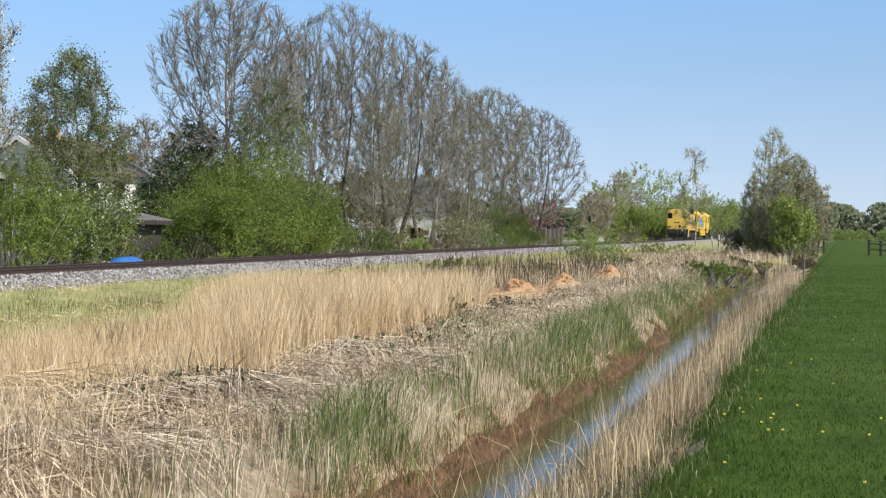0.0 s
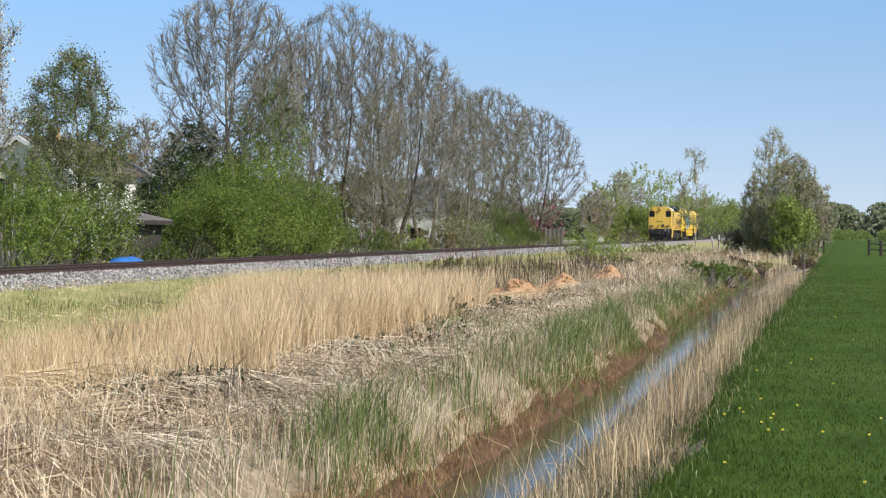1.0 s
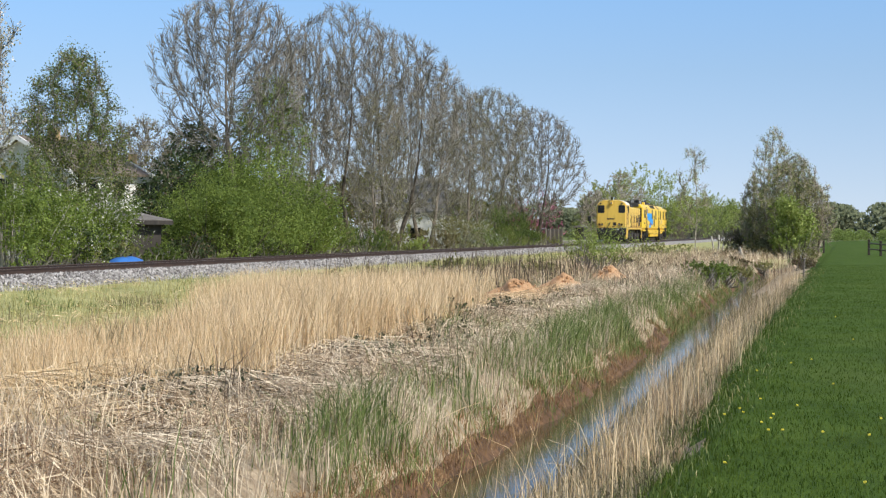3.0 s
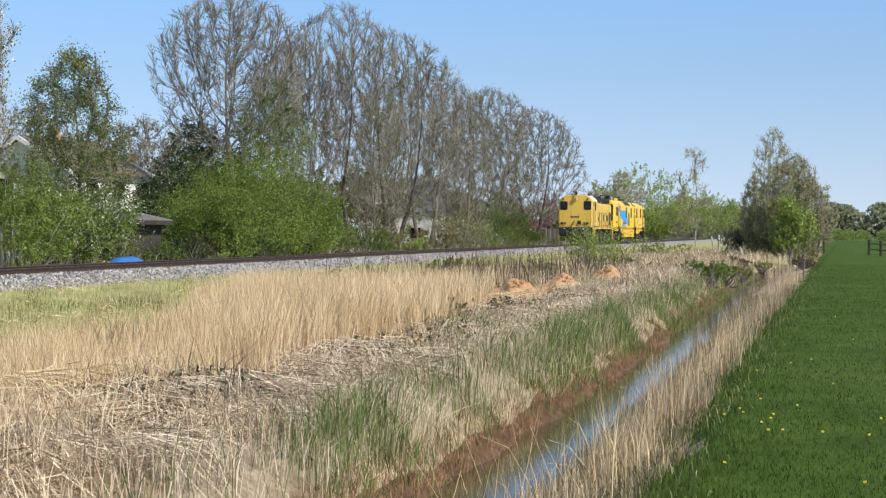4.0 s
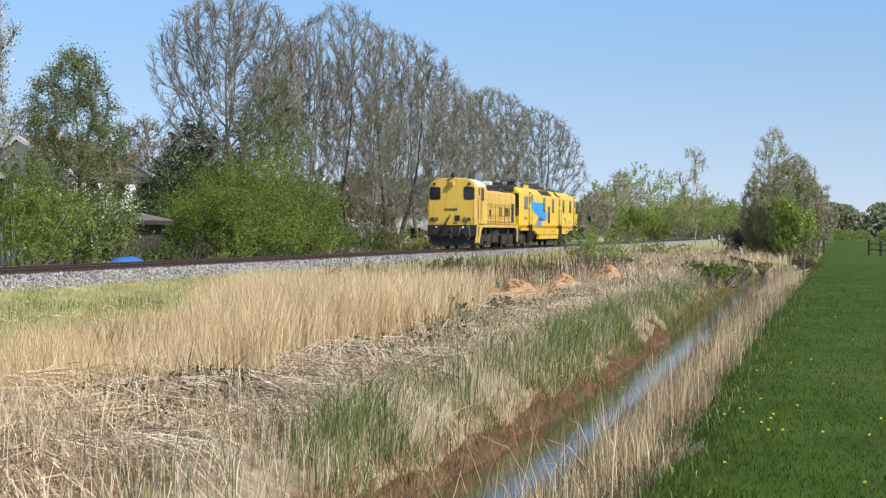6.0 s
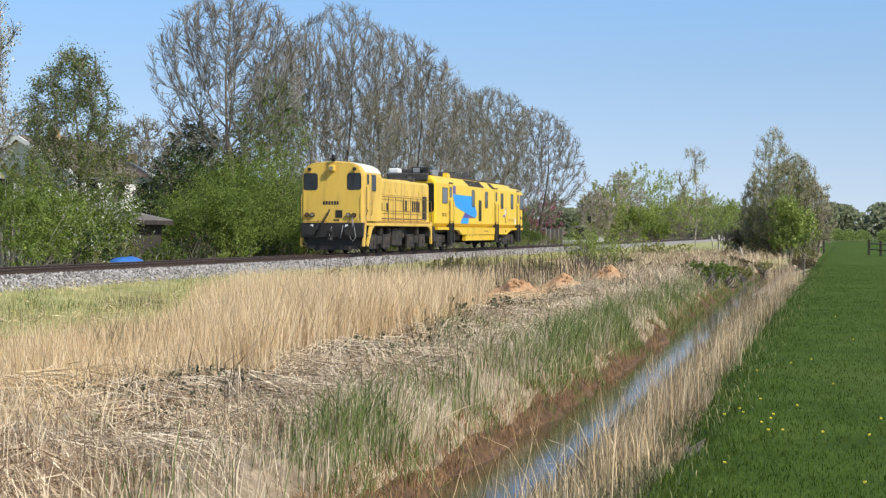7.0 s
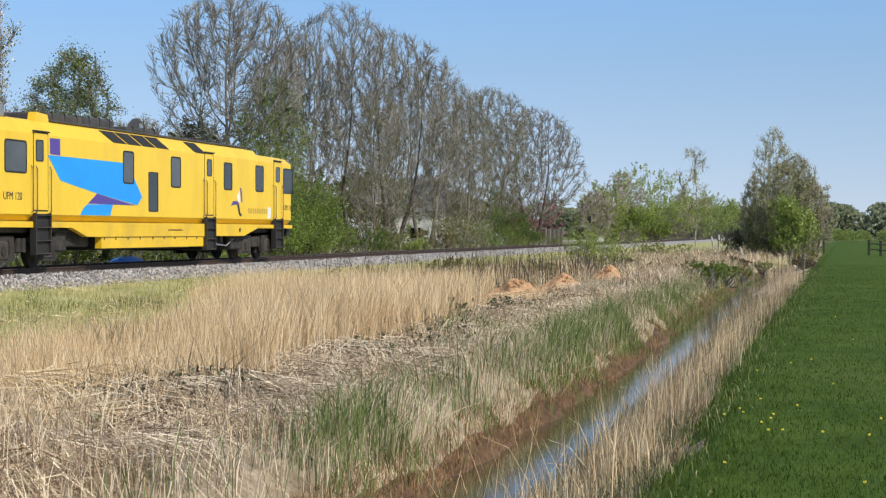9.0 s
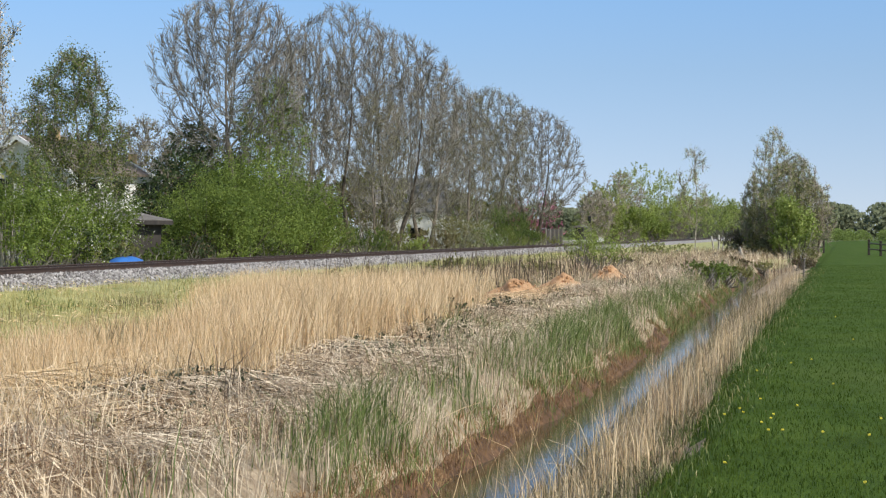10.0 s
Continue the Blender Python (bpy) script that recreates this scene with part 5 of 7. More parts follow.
def make_loco():
    root = new("locomotive")
    tagged(root, "faded yellow diesel hood locomotive with cream cab roof", "locomotive")
    # cab, with a rounded roof line and cut-off front corners
    half = [(1.45, 1.38), (1.45, 3.42), (1.40, 3.60), (1.26, 3.80), (1.0, 3.94), (0.6, 4.04), (0.0, 4.08)]
    outline = half + [(-x, z) for x, z in half[-2::-1]]
    rings = [[(x * 0.91, 0.0, min(z, 4.0)) for x, z in outline], [(x, 0.24, z) for x, z in outline], [(x, 2.95, z - 0.02 if z > 3.5 else z) for x, z in outline]]
    cab = part("cab", loft_bm(rings), M["loco_yellow"], root)
    top = [(x * 1.006, z + 0.012) for x, z in half if z > 3.55]
    topo = top + [(-x, z) for x, z in top[-2::-1]]
    low = [(x, z - 0.03) for x, z in topo[::-1]]
    part("cab_roof", prism_bm(topo + low, "y", 0.30, 2.98), M["cream_roof"], root, "sun-bleached cream cab roof")
    part("front_gutter", tube_bm([(x * 0.93, 0.05, min(z, 4.0) + 0.01) for x, z in topo], 0.016, 5), M["loco_yellow"], cab)
    for u0, u1 in ((-1.30, -0.66), (0.68, 1.32)):
        window(root, "y", u0, u1, 2.81, 3.55, 0.0, -1, 0.12, 0.035, name="windscreen")
    for s in (-1, 1):
        part("wiper_motor", disc_bm((s * 1.02, -0.06, 3.72), "y", 0.075, 0.13, 10), M["black_paint"], root)
        part("wiper", tube_bm([(s * 1.02, -0.07, 3.7), (s * 0.96, -0.05, 3.3), (s * 0.9, -0.04, 3.0)], 0.011, 4), M["black_paint"], root)
        # side door and windows
        door = part("cab_door", prism_bm(rounded(0.30, 0.97, 1.44, 3.52, 0.05), "x", s * 1.44, s * 1.462), M["loco_yellow"], root)
        window(door, "x", 0.42, 0.70, 3.05, 3.50, s * 1.462, s, 0.04, 0.025)
        part("door_seam", prism_bm([(0.965, 1.44), (1.0, 1.44), (1.0, 3.45), (0.965, 3.45)], "x", s * 1.44, s * 1.458), M["grille"], door)
        part("door_seam", prism_bm([(0.27, 1.44), (0.30, 1.44), (0.30, 3.45), (0.27, 3.45)], "x", s * 1.44, s * 1.458), M["grille"], door)
        part("door_handle", box_bm(s * 1.462, s * 1.50, 0.82, 0.93, 2.2, 2.24, 0.008), M["steel"], door)
        for yy in (0.22, 1.06):
            part("grab_rail", tube_bm([(s * 1.46, yy, 1.7), (s * 1.51, yy, 1.74), (s * 1.51, yy, 2.9), (s * 1.46, yy, 2.94)], 0.014, 5), M["rail_bar"], root)
        window(root, "x", 1.22, 1.95, 2.78, 3.50, s * 1.45, s, 0.06, 0.04, name="side_window")
        part("window_bar", box_bm(s * 1.455, s * 1.466, 1.57, 1.60, 2.82, 3.46), M["rubber"], root)
        part("marker_plate", box_bm(s * 1.45, s * 1.462, 0.35, 0.62, 1.86, 1.94, 0.004), M["ink"], root)
    # lamps on the front
    for x, z, mat in ((-1.15, 1.72, "lamp_red"), (-0.90, 1.72, "lamp_glass"), (0.74, 1.71, "lamp_glass"), (0.99, 1.70, "lamp_red")):
        l = part("headlamp", disc_bm((x, -0.04, z), "y", 0.105, 0.10, 20, 0.015), M["black_paint"], root)
        part("lens", disc_bm((x, -0.092, z), "y", 0.075, 0.02, 18), M[mat], l)
    lb = part("top_lamp", box_bm(-0.12, 0.15, -0.24, 0.0, 3.62, 3.88, 0.03), M["loco_yellow"], root)
    part("lens", disc_bm((0.015, -0.25, 3.75), "y", 0.085, 0.03, 18), M["lamp_glass"], lb)
    horn = part("horn", disc_bm((0.05, 0.02, 4.2), "z", 0.085, 0.30, 12, 0.02), M["black_paint"], root, "black air horn")
    part("trumpet", disc_bm((0.13, -0.06, 4.2), "y", 0.05, 0.3, 10), M["black_paint"], horn)
    part("trumpet", disc_bm((-0.02, -0.02, 4.17), "y", 0.04, 0.22, 10), M["black_paint"], horn)
    part("socket_box", box_bm(0.16, 0.46, -0.03, 0.02, 1.60, 1.92, 0.01), M["grille"], root)
    for k in range(6):
        part("number_bar", box_bm(-0.42 + k * 0.125, -0.42 + k * 0.125 + 0.085, -0.012, 0.01, 2.17, 2.32), M["ink"], root)
    part("maker_bar", box_bm(0.05, 0.32, -0.010, 0.01, 1.45, 1.53), M["lamp_red"], root)
    part("front_rail", tube_bm([(-1.25, -0.10, 1.52), (-1.25, -0.10, 1.42), (-0.2, -0.10, 1.42)], 0.012, 5), M["rail_bar"], root)
    part("front_rail", tube_bm([(1.28, -0.10, 1.75), (1.28, -0.10, 1.45), (1.0, -0.10, 1.45)], 0.012, 5), M["rail_bar"], root)
    # headstock, buffers, hoses, plough
    part("headstock", box_bm(-1.42, 1.42, -0.06, 0.5, 0.72, 1.38, 0.03), M["black_paint"], root)
    part("headstock", box_bm(-1.42, 1.42, 12.6, 12.92, 0.72, 1.24, 0.03), M["black_paint"], root)
    buffers(root, -0.06, -1)
    buffers(root, 12.92, 1)
    part("plough", prism_bm([(-1.35, 0.72), (1.35, 0.72), (1.2, 0.24), (0.5, 0.18), (-0.5, 0.18), (-1.2, 0.24)], "y", 0.15, 0.35), M["black_paint"], root)
    for s in (-0.75, 0.75):
        part("footboard", box_bm(s * 1.75 - 0.12, s * 1.75 + 0.12, -0.02, 0.3, 0.42, 0.47), M["running_gear"], root)
    part("brake_pipe", tube_bm([(-0.10, -0.08, 1.95), (-0.14, -0.14, 1.80), (-0.45, -0.18, 1.25), (-0.66, -0.18, 0.85), (-0.70, -0.14, 0.70)], 0.035, 7), M["black_paint"], root)
    part("brake_hose", tube_bm([(0.92, -0.08, 1.62), (0.98, -0.2, 1.3), (0.86, -0.22, 0.75), (0.98, -0.22, 0.55), (1.12, -0.2, 0.75), (1.0, -0.16, 1.4)], 0.02, 6), M["hose"], root)
    part("brake_hose", tube_bm([(0.0, -0.08, 1.2), (-0.08, -0.25, 0.9), (0.02, -0.28, 0.62), (0.08, -0.25, 0.8)], 0.025, 6), M["hose"], root)
    part("brake_hose", tube_bm([(0.5, -0.08, 1.25), (0.5, -0.22, 1.0), (0.42, -0.22, 0.7)], 0.025, 6), M["hose"], root)
    for x in (-0.95, 0.62):
        part("hose_cock", box_bm(x, x + 0.1, -0.16, -0.06, 1.16, 1.30, 0.01), M["white_paint"], root)
    part("jumper_cable", tube_bm([(-0.62, -0.08, 1.5), (-0.66, -0.2, 1.15), (-0.5, -0.22, 0.95), (-0.36, -0.16, 1.2)], 0.022, 6), M["black_paint"], root)
    part("jumper_cable", tube_bm([(0.72, -0.08, 1.52), (0.80, -0.2, 1.2), (0.70, -0.22, 1.0), (0.6, -0.16, 1.15)], 0.022, 6), M["black_paint"], root)
    for s in (-0.76, 0.76):
        part("guard_iron", prism_bm([(0.2, 0.75), (0.32, 0.75), (0.25, 0.12), (0.12, 0.12)], "x", s - 0.05, s + 0.05), M["running_gear"], root)
    for s in (-1, 1):
        part("corner_rail", tube_bm([(s * 1.34, -0.02, 1.62), (s * 1.38, -0.08, 1.68), (s * 1.38, -0.08, 2.55), (s * 1.34, -0.02, 2.62)], 0.014, 5), M["loco_yellow"], root)
        part("roof_lug", disc_bm((s * 0.75, 0.1, 4.04), "z", 0.03, 0.12, 8), M["loco_yellow"], root)
    # engine hood with doors, seams and louvres
    hh = [(1.30, 1.44), (1.30, 3.30), (1.22, 3.42), (0, 3.47)]
    ho = hh + [(-x, z) for x, z in hh[-2::-1]]
    hood = part("engine_hood", prism_bm(ho, "y", 2.9, 12.8), M["loco_yellow"], root)
    for s in (-1, 1):
        for y in (4.05, 5.6, 7.15, 8.6, 10.2, 11.3):
            part("seam", box_bm(s * 1.29, s * 1.303, y, y + 0.022, 1.5, 3.3 if y in (7.15, 11.3, 4.05) else 2.66), M["seam"], hood)
        part("seam", box_bm(s * 1.29, s * 1.303, 2.95, 11.3, 2.66, 2.68), M["seam"], hood)
        for y0, y1, z0, z1 in ((3.19, 3.62, 1.94, 2.30), (4.37, 4.78, 1.90, 2.30), (7.40, 7.72, 1.92, 2.48), (7.90, 8.24, 1.92, 2.48), (9.25, 9.55, 1.95, 2.44), (9.68, 9.98, 1.95, 2.44), (10.1, 10.4, 1.95, 2.44), (10.55, 10.85, 1.95, 2.44)):
            lou = part("louvre", box_bm(s * 1.296, s * 1.306, y0, y1, z0, z1), M["grille"], hood)
            for k in range(4):
                zz = z0 + (k + 0.5) * (z1 - z0) / 4
                part("slat", box_bm(s * 1.304, s * 1.318, y0, y1, zz - 0.012, zz + 0.012), M["running_gear"], lou)
        part("radiator_grille", box_bm(s * 1.294, s * 1.308, 11.42, 12.32, 1.58, 2.74), M["grille"], hood)
        # thin raised bars drawn as vertical rust streaks on the hood
        for k in range(7):
            part("rust_streak", box_bm(s * 1.30, s * 1.312, 3.7 + k * 1.15, 3.735 + k * 1.15, 2.72 + 0.05 * (k % 3), 2.96, 0.004), M["rust_edge"], hood)
    part("exhaust", box_bm(-0.35, 0.35, 6.6, 7.2, 3.44, 3.60, 0.03), M["black_paint"], hood)
    part("roof_hatch", box_bm(-0.6, 0.6, 9.0, 11.6, 3.44, 3.52, 0.02), M["loco_yellow"], hood)
    part("vent_box", box_bm(-0.8, 0.6, 12.4, 12.78, 3.42, 3.68, 0.04), M["roof_grey"], hood)
    part("cowl", disc_bm((0.3, 12.58, 3.72), "z", 0.15, 0.14, 16), M["roof_grey"], hood)
    # deck and walkway railing
    part("deck", box_bm(-1.45, 1.45, 0.40, 12.92, 1.24, 1.46, 0.015), M["loco_yellow"], root)
    for s in (-1, 1):
        part("deck_edge", box_bm(s * 1.44, s * 1.462, 1.8, 12.5, 1.385, 1.465, 0.006), M["rust_edge"], root, "rusty edge of the walkway")
        ys = (2.98, 4.26, 5.61, 7.09, 8.53, 9.99, 11.52)
        for y in ys:
            part("railing_post", tube_bm([(s * 1.42, y, 1.45), (s * 1.42, y, 2.58)], 0.02, 6), M["rail_bar"], root)
        for z in (2.58, 1.94, 1.58):
            part("railing_bar", tube_bm([(s * 1.42, ys[0], z), (s * 1.42, ys[-1], z)], 0.017 if z > 1.6 else 0.03, 6), M["rail_bar"], root)
        part("railing_bar", tube_bm([(s * 1.42, 11.52, 2.58), (s * 1.42, 12.85, 2.5), (s * 1.42, 12.9, 1.46)], 0.017, 6), M["rail_bar"], root)
        # stepped ends of the frame
        x0, x1 = s * 1.37, s * 1.455
        front = part("front_step", prism_bm([(0.18, 1.40), (0.42, 1.40), (0.12, 0.34), (-0.10, 0.34)], "x", x0, x1), M["loco_yellow"], root)
        part("front_step", prism_bm([(1.05, 1.24), (1.75, 1.24), (1.30, 1.05), (0.72, 0.34), (0.50, 0.34)], "x", x0, x1), M["loco_yellow"], root)
        part("tread", box_bm(s * 1.15, s * 1.44, 0.05, 0.65, 0.38, 0.42), M["running_gear"], front)
        part("tread", box_bm(s * 1.15, s * 1.44, 0.15, 0.85, 0.80, 0.84), M["running_gear"], front)
        part("rear_step", prism_bm([(12.1, 1.24), (12.92, 1.24), (12.92, 0.36), (12.70, 0.36), (12.66, 0.95), (12.5, 1.15)], "x", x0, x1), M["loco_yellow"], root)
    part("main_frame", box_bm(-0.85, 0.85, 0.4, 12.7, 0.85, 1.25), M["running_gear"], root)
    tank = part("fuel_tank", box_bm(-1.2, 1.2, 6.0, 7.7, 0.32, 1.14, 0.05), M["running_gear"], root)
    part("tank_cap", disc_bm((1.21, 6.5, 0.95), "x", 0.07, 0.05, 12), M["axle_box"], tank)
    for y in (5.75, 7.9, 8.3):
        part("air_reservoir", disc_bm((1.0, y, 0.95), "z", 0.14, 0.5, 14, 0.03), M["axle_box"], root)
    for y in (3.6, 10.6):
        part("sand_box", box_bm(1.05, 1.28, y - 0.16, y + 0.16, 0.86, 1.2, 0.03), M["running_gear"], root)
        part("sand_pipe", tube_bm([(1.15, y + 0.1, 0.9), (1.0, y + 0.6, 0.5), (0.85, y + 0.75, 0.2)], 0.022, 5), M["steel"], root)
    make_bogie(root, 3.55, 2.4)
    make_bogie(root, 10.55, 2.4)
    return root


def make_coach():
    root = new("measuring_coach")
    tagged(root, "bright yellow track measuring coach with blue and purple flashes", "rail coach")
    L = 25.25
    half = [(1.24, 1.22), (1.45, 1.42), (1.45, 3.50), (1.19, 3.86), (0.8, 3.94), (0.0, 3.97)]
    o = half + [(-x, z) for x, z in half[-2::-1]]

    def ring(y, k, drop=0.0):
        return [(x * k, y, z - drop if z > 3.55 else z) for x, z in o]
    body = part("body", loft_bm([[(x * 0.95, 0.08 if z > 3.55 else 0.0, z - (0.05 if z > 3.55 else 0)) for x, z in o], ring(0.26, 1.0), ring(21.2, 1.0), ring(21.55, 1.0, 0.14), ring(24.8, 1.0, 0.16), [(x * 0.9, L - (0.4 if z > 3.55 else 0.0), z - (0.18 if z > 3.55 else 0)) for x, z in o]]), M["coach_yellow"], root)
    # ends: windscreens and headstocks
    part("front_hood", box_bm(-1.12, 1.04, -0.03, 2.4, 3.60, 4.0, 0.05), M["roof_grey"], root, "dark equipment tray over the end windows")
    window(root, "y", -1.36, 1.36, 2.00, 3.48, 0.0, -1, 0.12, 0.04, name="windscreen")
    window(root, "y", -1.10, 1.10, 2.40, 3.32, L, 1, 0.12, 0.04, name="windscreen")
    for x in (-0.95, 0.95):
        for y, out in ((-0.01, -1), (L, 1)):
            l = part("headlamp", disc_bm((x, y + out * 0.01, 1.85), "y", 0.11, 0.06, 18, 0.01), M["steel"], root)
            part("lens", disc_bm((x, y + out * 0.045, 1.85), "y", 0.085, 0.02, 16), M["lamp_glass"], l)
    for y0, y1 in ((0.05, 0.45), (L - 0.45, L - 0.05)):
        part("headstock", box_bm(-1.3, 1.3, y0, y1, 0.80, 1.26, 0.03), M["black_paint"], root)
    for s in (-0.875, 0.875):
        b = part("buffer", disc_bm((s, -0.12, 1.02), "y", 0.11, 0.34, 16), M["black_paint"], root)
        part("buffer_head", disc_bm((s, -0.31, 1.02), "y", 0.22, 0.05, 24, 0.015), M["black_paint"], b)
    for s in (-0.875, 0.875):
        b = part("buffer", disc_bm((s, L + 0.12, 1.02), "y", 0.11, 0.34, 16), M["black_paint"], root)
        part("buffer_head", disc_bm((s, L + 0.31, 1.02), "y", 0.22, 0.05, 24, 0.015), M["black_paint"], b)
    for s in (-1, 1):
        f = s * 1.45
        # windows
        for y0, y1, z0, z1, g in ((1.49, 2.72, 2.46, 3.30, "glass_pale"), (8.90, 9.70, 2.37, 3.33, "glass_pale"), (12.63, 13.46, 2.35, 3.32, "glass_pale"), (17.42, 18.25, 2.39, 3.32, "glass"), (20.69, 21.58, 2.40, 3.34, "glass"), (23.85, 25.02, 2.40, 3.34, "glass")):
            window(root, "x", y0, y1, z0, z1, f, s, 0.10, 0.04, g)
        window(root, "x", 10.82, 11.58, 1.58, 2.78, f, s, 0.05, 0.03, "glass", name="equipment_hatch")
        # doors with their steps and grab rails
        for y0, y1, z0, w0, w1 in ((3.09, 3.97, 1.50, 3.22, 3.66), (15.57, 16.42, 1.50, 15.78, 16.22), (22.74, 23.62, 1.40, 22.95, 23.4)):
            d = part("door", ring_bm(rounded(y0, y1, z0, 3.56, 0.05), rounded(y0 + 0.03, y1 - 0.03, z0 + 0.03, 3.53, 0.03), "x", f - s * 0.01, f + s * 0.006), M["grille"], root)
            part("leaf", prism_bm(rounded(y0 + 0.04, y1 - 0.04, z0 + 0.04, 3.52, 0.03), "x", f - s * 0.01, f + s * 0.012), M["coach_yellow"], d)
            window(d, "x", w0, w1, 2.80, 3.36, f + s * 0.012, s, 0.06, 0.03, "glass_pale")
            part("drip_rail", box_bm(f, f + s * 0.04, y0 - 0.05, y1 + 0.05, 3.56, 3.60, 0.01), M["rubber"], d)
            for yy in (y0 - 0.10, y0 + 0.16, y1 + 0.10):
                part("grab_rail", tube_bm([(f, yy, 1.46), (f + s * 0.05, yy, 1.5), (f + s * 0.05, yy, 2.60), (f, yy, 2.68)], 0.016, 5), M["rail_bar"], root)
            st = part("step_ladder", box_bm(s * 1.40, s * 1.475, y0 + 0.02, y1 - 0.02, 0.36, 1.44), M["grille"], root)
            for yy in (y0 - 0.02, y1 - 0.03):
                part("stringer", box_bm(s * 1.36, s * 1.55, yy, yy + 0.05, 0.36, 1.46, 0.01), M["black_paint"], st)
            for zz in (0.38, 0.72, 1.06, 1.38):
                part("tread", box_bm(s * 1.40, s * 1.56, y0, y1, zz, zz + 0.04, 0.008), M["running_gear"], st)
        # coloured flashes
        part("blue_flash", prism_bm([(3.94, 2.99), (8.92, 2.97), (9.72, 2.55), (10.34, 2.01), (9.96, 1.75), (7.09, 2.04), (4.73, 2.33)], "x", f, f + s * 0.004), M["blue"], root, "bright blue painted flash")
        part("blue_flash", prism_bm([(6.41, 1.73), (8.18, 1.75), (7.98, 1.43), (5.97, 1.43), (6.15, 1.60)], "x", f, f + s * 0.004), M["blue"], root, "bright blue painted flash")
        part("purple_flash", prism_bm([(7.09, 2.036), (6.45, 1.75), (9.83, 1.745)], "x", f, f + s * 0.0045), M["purple"], root, "purple painted wedge")
        part("purple_flash", prism_bm([(4.08, 3.02), (4.70, 3.00), (4.70, 3.44), (4.08, 3.44)], "x", f, f + s * 0.0045), M["purple"], root, "purple painted square")
        # emblem and faded line of letters
        for pts, mat in (([(19.05, 2.50), (19.2, 2.48), (19.28, 2.2), (19.3, 2.0), (19.18, 2.0), (19.12, 2.25)], "purple"), ([(18.12, 1.84), (18.35, 2.03), (18.8, 2.03), (19.0, 1.92), (18.8, 1.9), (18.4, 1.9)], "purple"), ([(18.72, 2.2), (19.02, 2.4), (19.08, 2.0), (18.85, 2.0)], "white_paint"), ([(18.75, 1.92), (18.95, 1.9), (19.1, 1.62), (19.25, 1.58), (19.2, 1.5), (18.95, 1.55)], "ink")):
            part("emblem", prism_bm(pts, "x", f, f + s * 0.004), M[mat], root)
        for k in range(9):
            part("letter_bar", box_bm(f, f + s * 0.003, 19.9 + k * 0.24, 20.08 + k * 0.24, 1.62, 1.80), M["ink_soft"], root)
        part("notice_plate", box_bm(f, f + s * 0.004, 22.05, 22.4, 1.46, 1.86), M["white_paint"], root)
        # lower panels and skirts below the tucked-in waist
        lower = part("lower_panel", prism_bm([(0.5, 1.235), (L - 0.3, 1.235), (L - 0.3, 1.10), (20.95, 1.10), (19.44, 0.83), (6.41, 0.83), (5.42, 1.08), (0.5, 1.08)], "x", s * 1.30, s * 1.46), M["coach_lower"], root)
        part("inner_skirt", prism_bm([(7.45, 0.82), (15.85, 0.82), (15.65, 0.50), (7.45, 0.50)], "x", s * 1.22, s * 1.42), M["coach_lower"], root)
        for yy in (7.6, 8.4, 9.3, 10.2, 11.2, 12.1, 13.0, 14.0, 14.9):
            part("hinge", box_bm(s * 1.41, s * 1.435, yy, yy + 0.07, 0.74, 0.82, 0.005), M["seam"], lower)
        part("maker_bar", box_bm(s * 1.458, s * 1.464, 12.4, 13.6, 1.00, 1.05), M["seam"], lower)
        part("filler_cap", disc_bm((s * 1.465, 19.0, 1.04), "x", 0.07, 0.03, 12), M["ink"], lower)
        # grilles on the roof slope
        sl = [(1.45, 3.50), (1.19, 3.86)]
        for y0 in (7.75, 8.85, 9.95, 11.05, 14.3):
            bm = bmesh.new()
            pts = []
            for (x, z), yy in (((1.205, 3.848), y0), ((1.205, 3.848), y0 + 0.96), ((1.44, 3.52), y0 + 1.46), ((1.44, 3.52), y0 + 0.5)):
                pts.append((s * (x + 0.008), yy, z + 0.006))
            vs = [bm.verts.new(p) for p in pts]
            ws = [bm.verts.new((p[0] - s * 0.03, p[1], p[2] - 0.02)) for p in pts]
            bm.faces.new(vs)
            bm.faces.new(ws[::-1])
            for i in range(4):
                j = (i + 1) % 4
                bm.faces.new((vs[i], vs[j], ws[j], ws[i]))
            part("roof_grille", bm, M["grille"], root, "black slanted ventilation grille")
        part("roof_cheek", prism_bm([(3.75, 3.84), (4.62, 3.80), (4.5, 4.08), (3.85, 4.12)], "x", s * 0.95, s * 1.18), M["coach_yellow"], root)
    axis = Matrix(((0, 0, 1, 0), (1, 0, 0, 0), (0, 1, 0, 0), (0, 0, 0, 1)))
    lettering("UFM 120", 0.2, Matrix.Translation((1.453, 1.42, 1.78)) @ axis, M["ink"], root, "lettering")
    lettering("UFM 120", 0.2, Matrix.Translation((1.453, 23.9, 1.78)) @ axis, M["ink"], root, "lettering")
    # roof equipment
    part("roof_walkway", box_bm(-0.85, 0.85, 5.0, 21.0, 3.95, 4.02, 0.02), M["roof_grey"], root, "dark roof walkway")
    for x0, x1, y0, y1, z1, mat in ((-0.9, 0.75, 1.2, 2.8, 4.24, "roof_grey"), (0.25, 0.85, 0.5, 1.1, 4.10, "steel"), (-0.8, 0.8, 5.2, 7.6, 4.22, "roof_grey"), (-0.7, 0.55, 8.2, 10.4, 4.30, "roof_grey"), (-0.6, 0.7, 11.0, 13.6, 4.16, "roof_grey"), (-0.4, 0.4, 17.0, 20.4, 4.10, "roof_grey")):
        u = part("roof_unit", box_bm(x0, x1, y0, y1, 3.92, z1, 0.06, 2), M[mat], root)
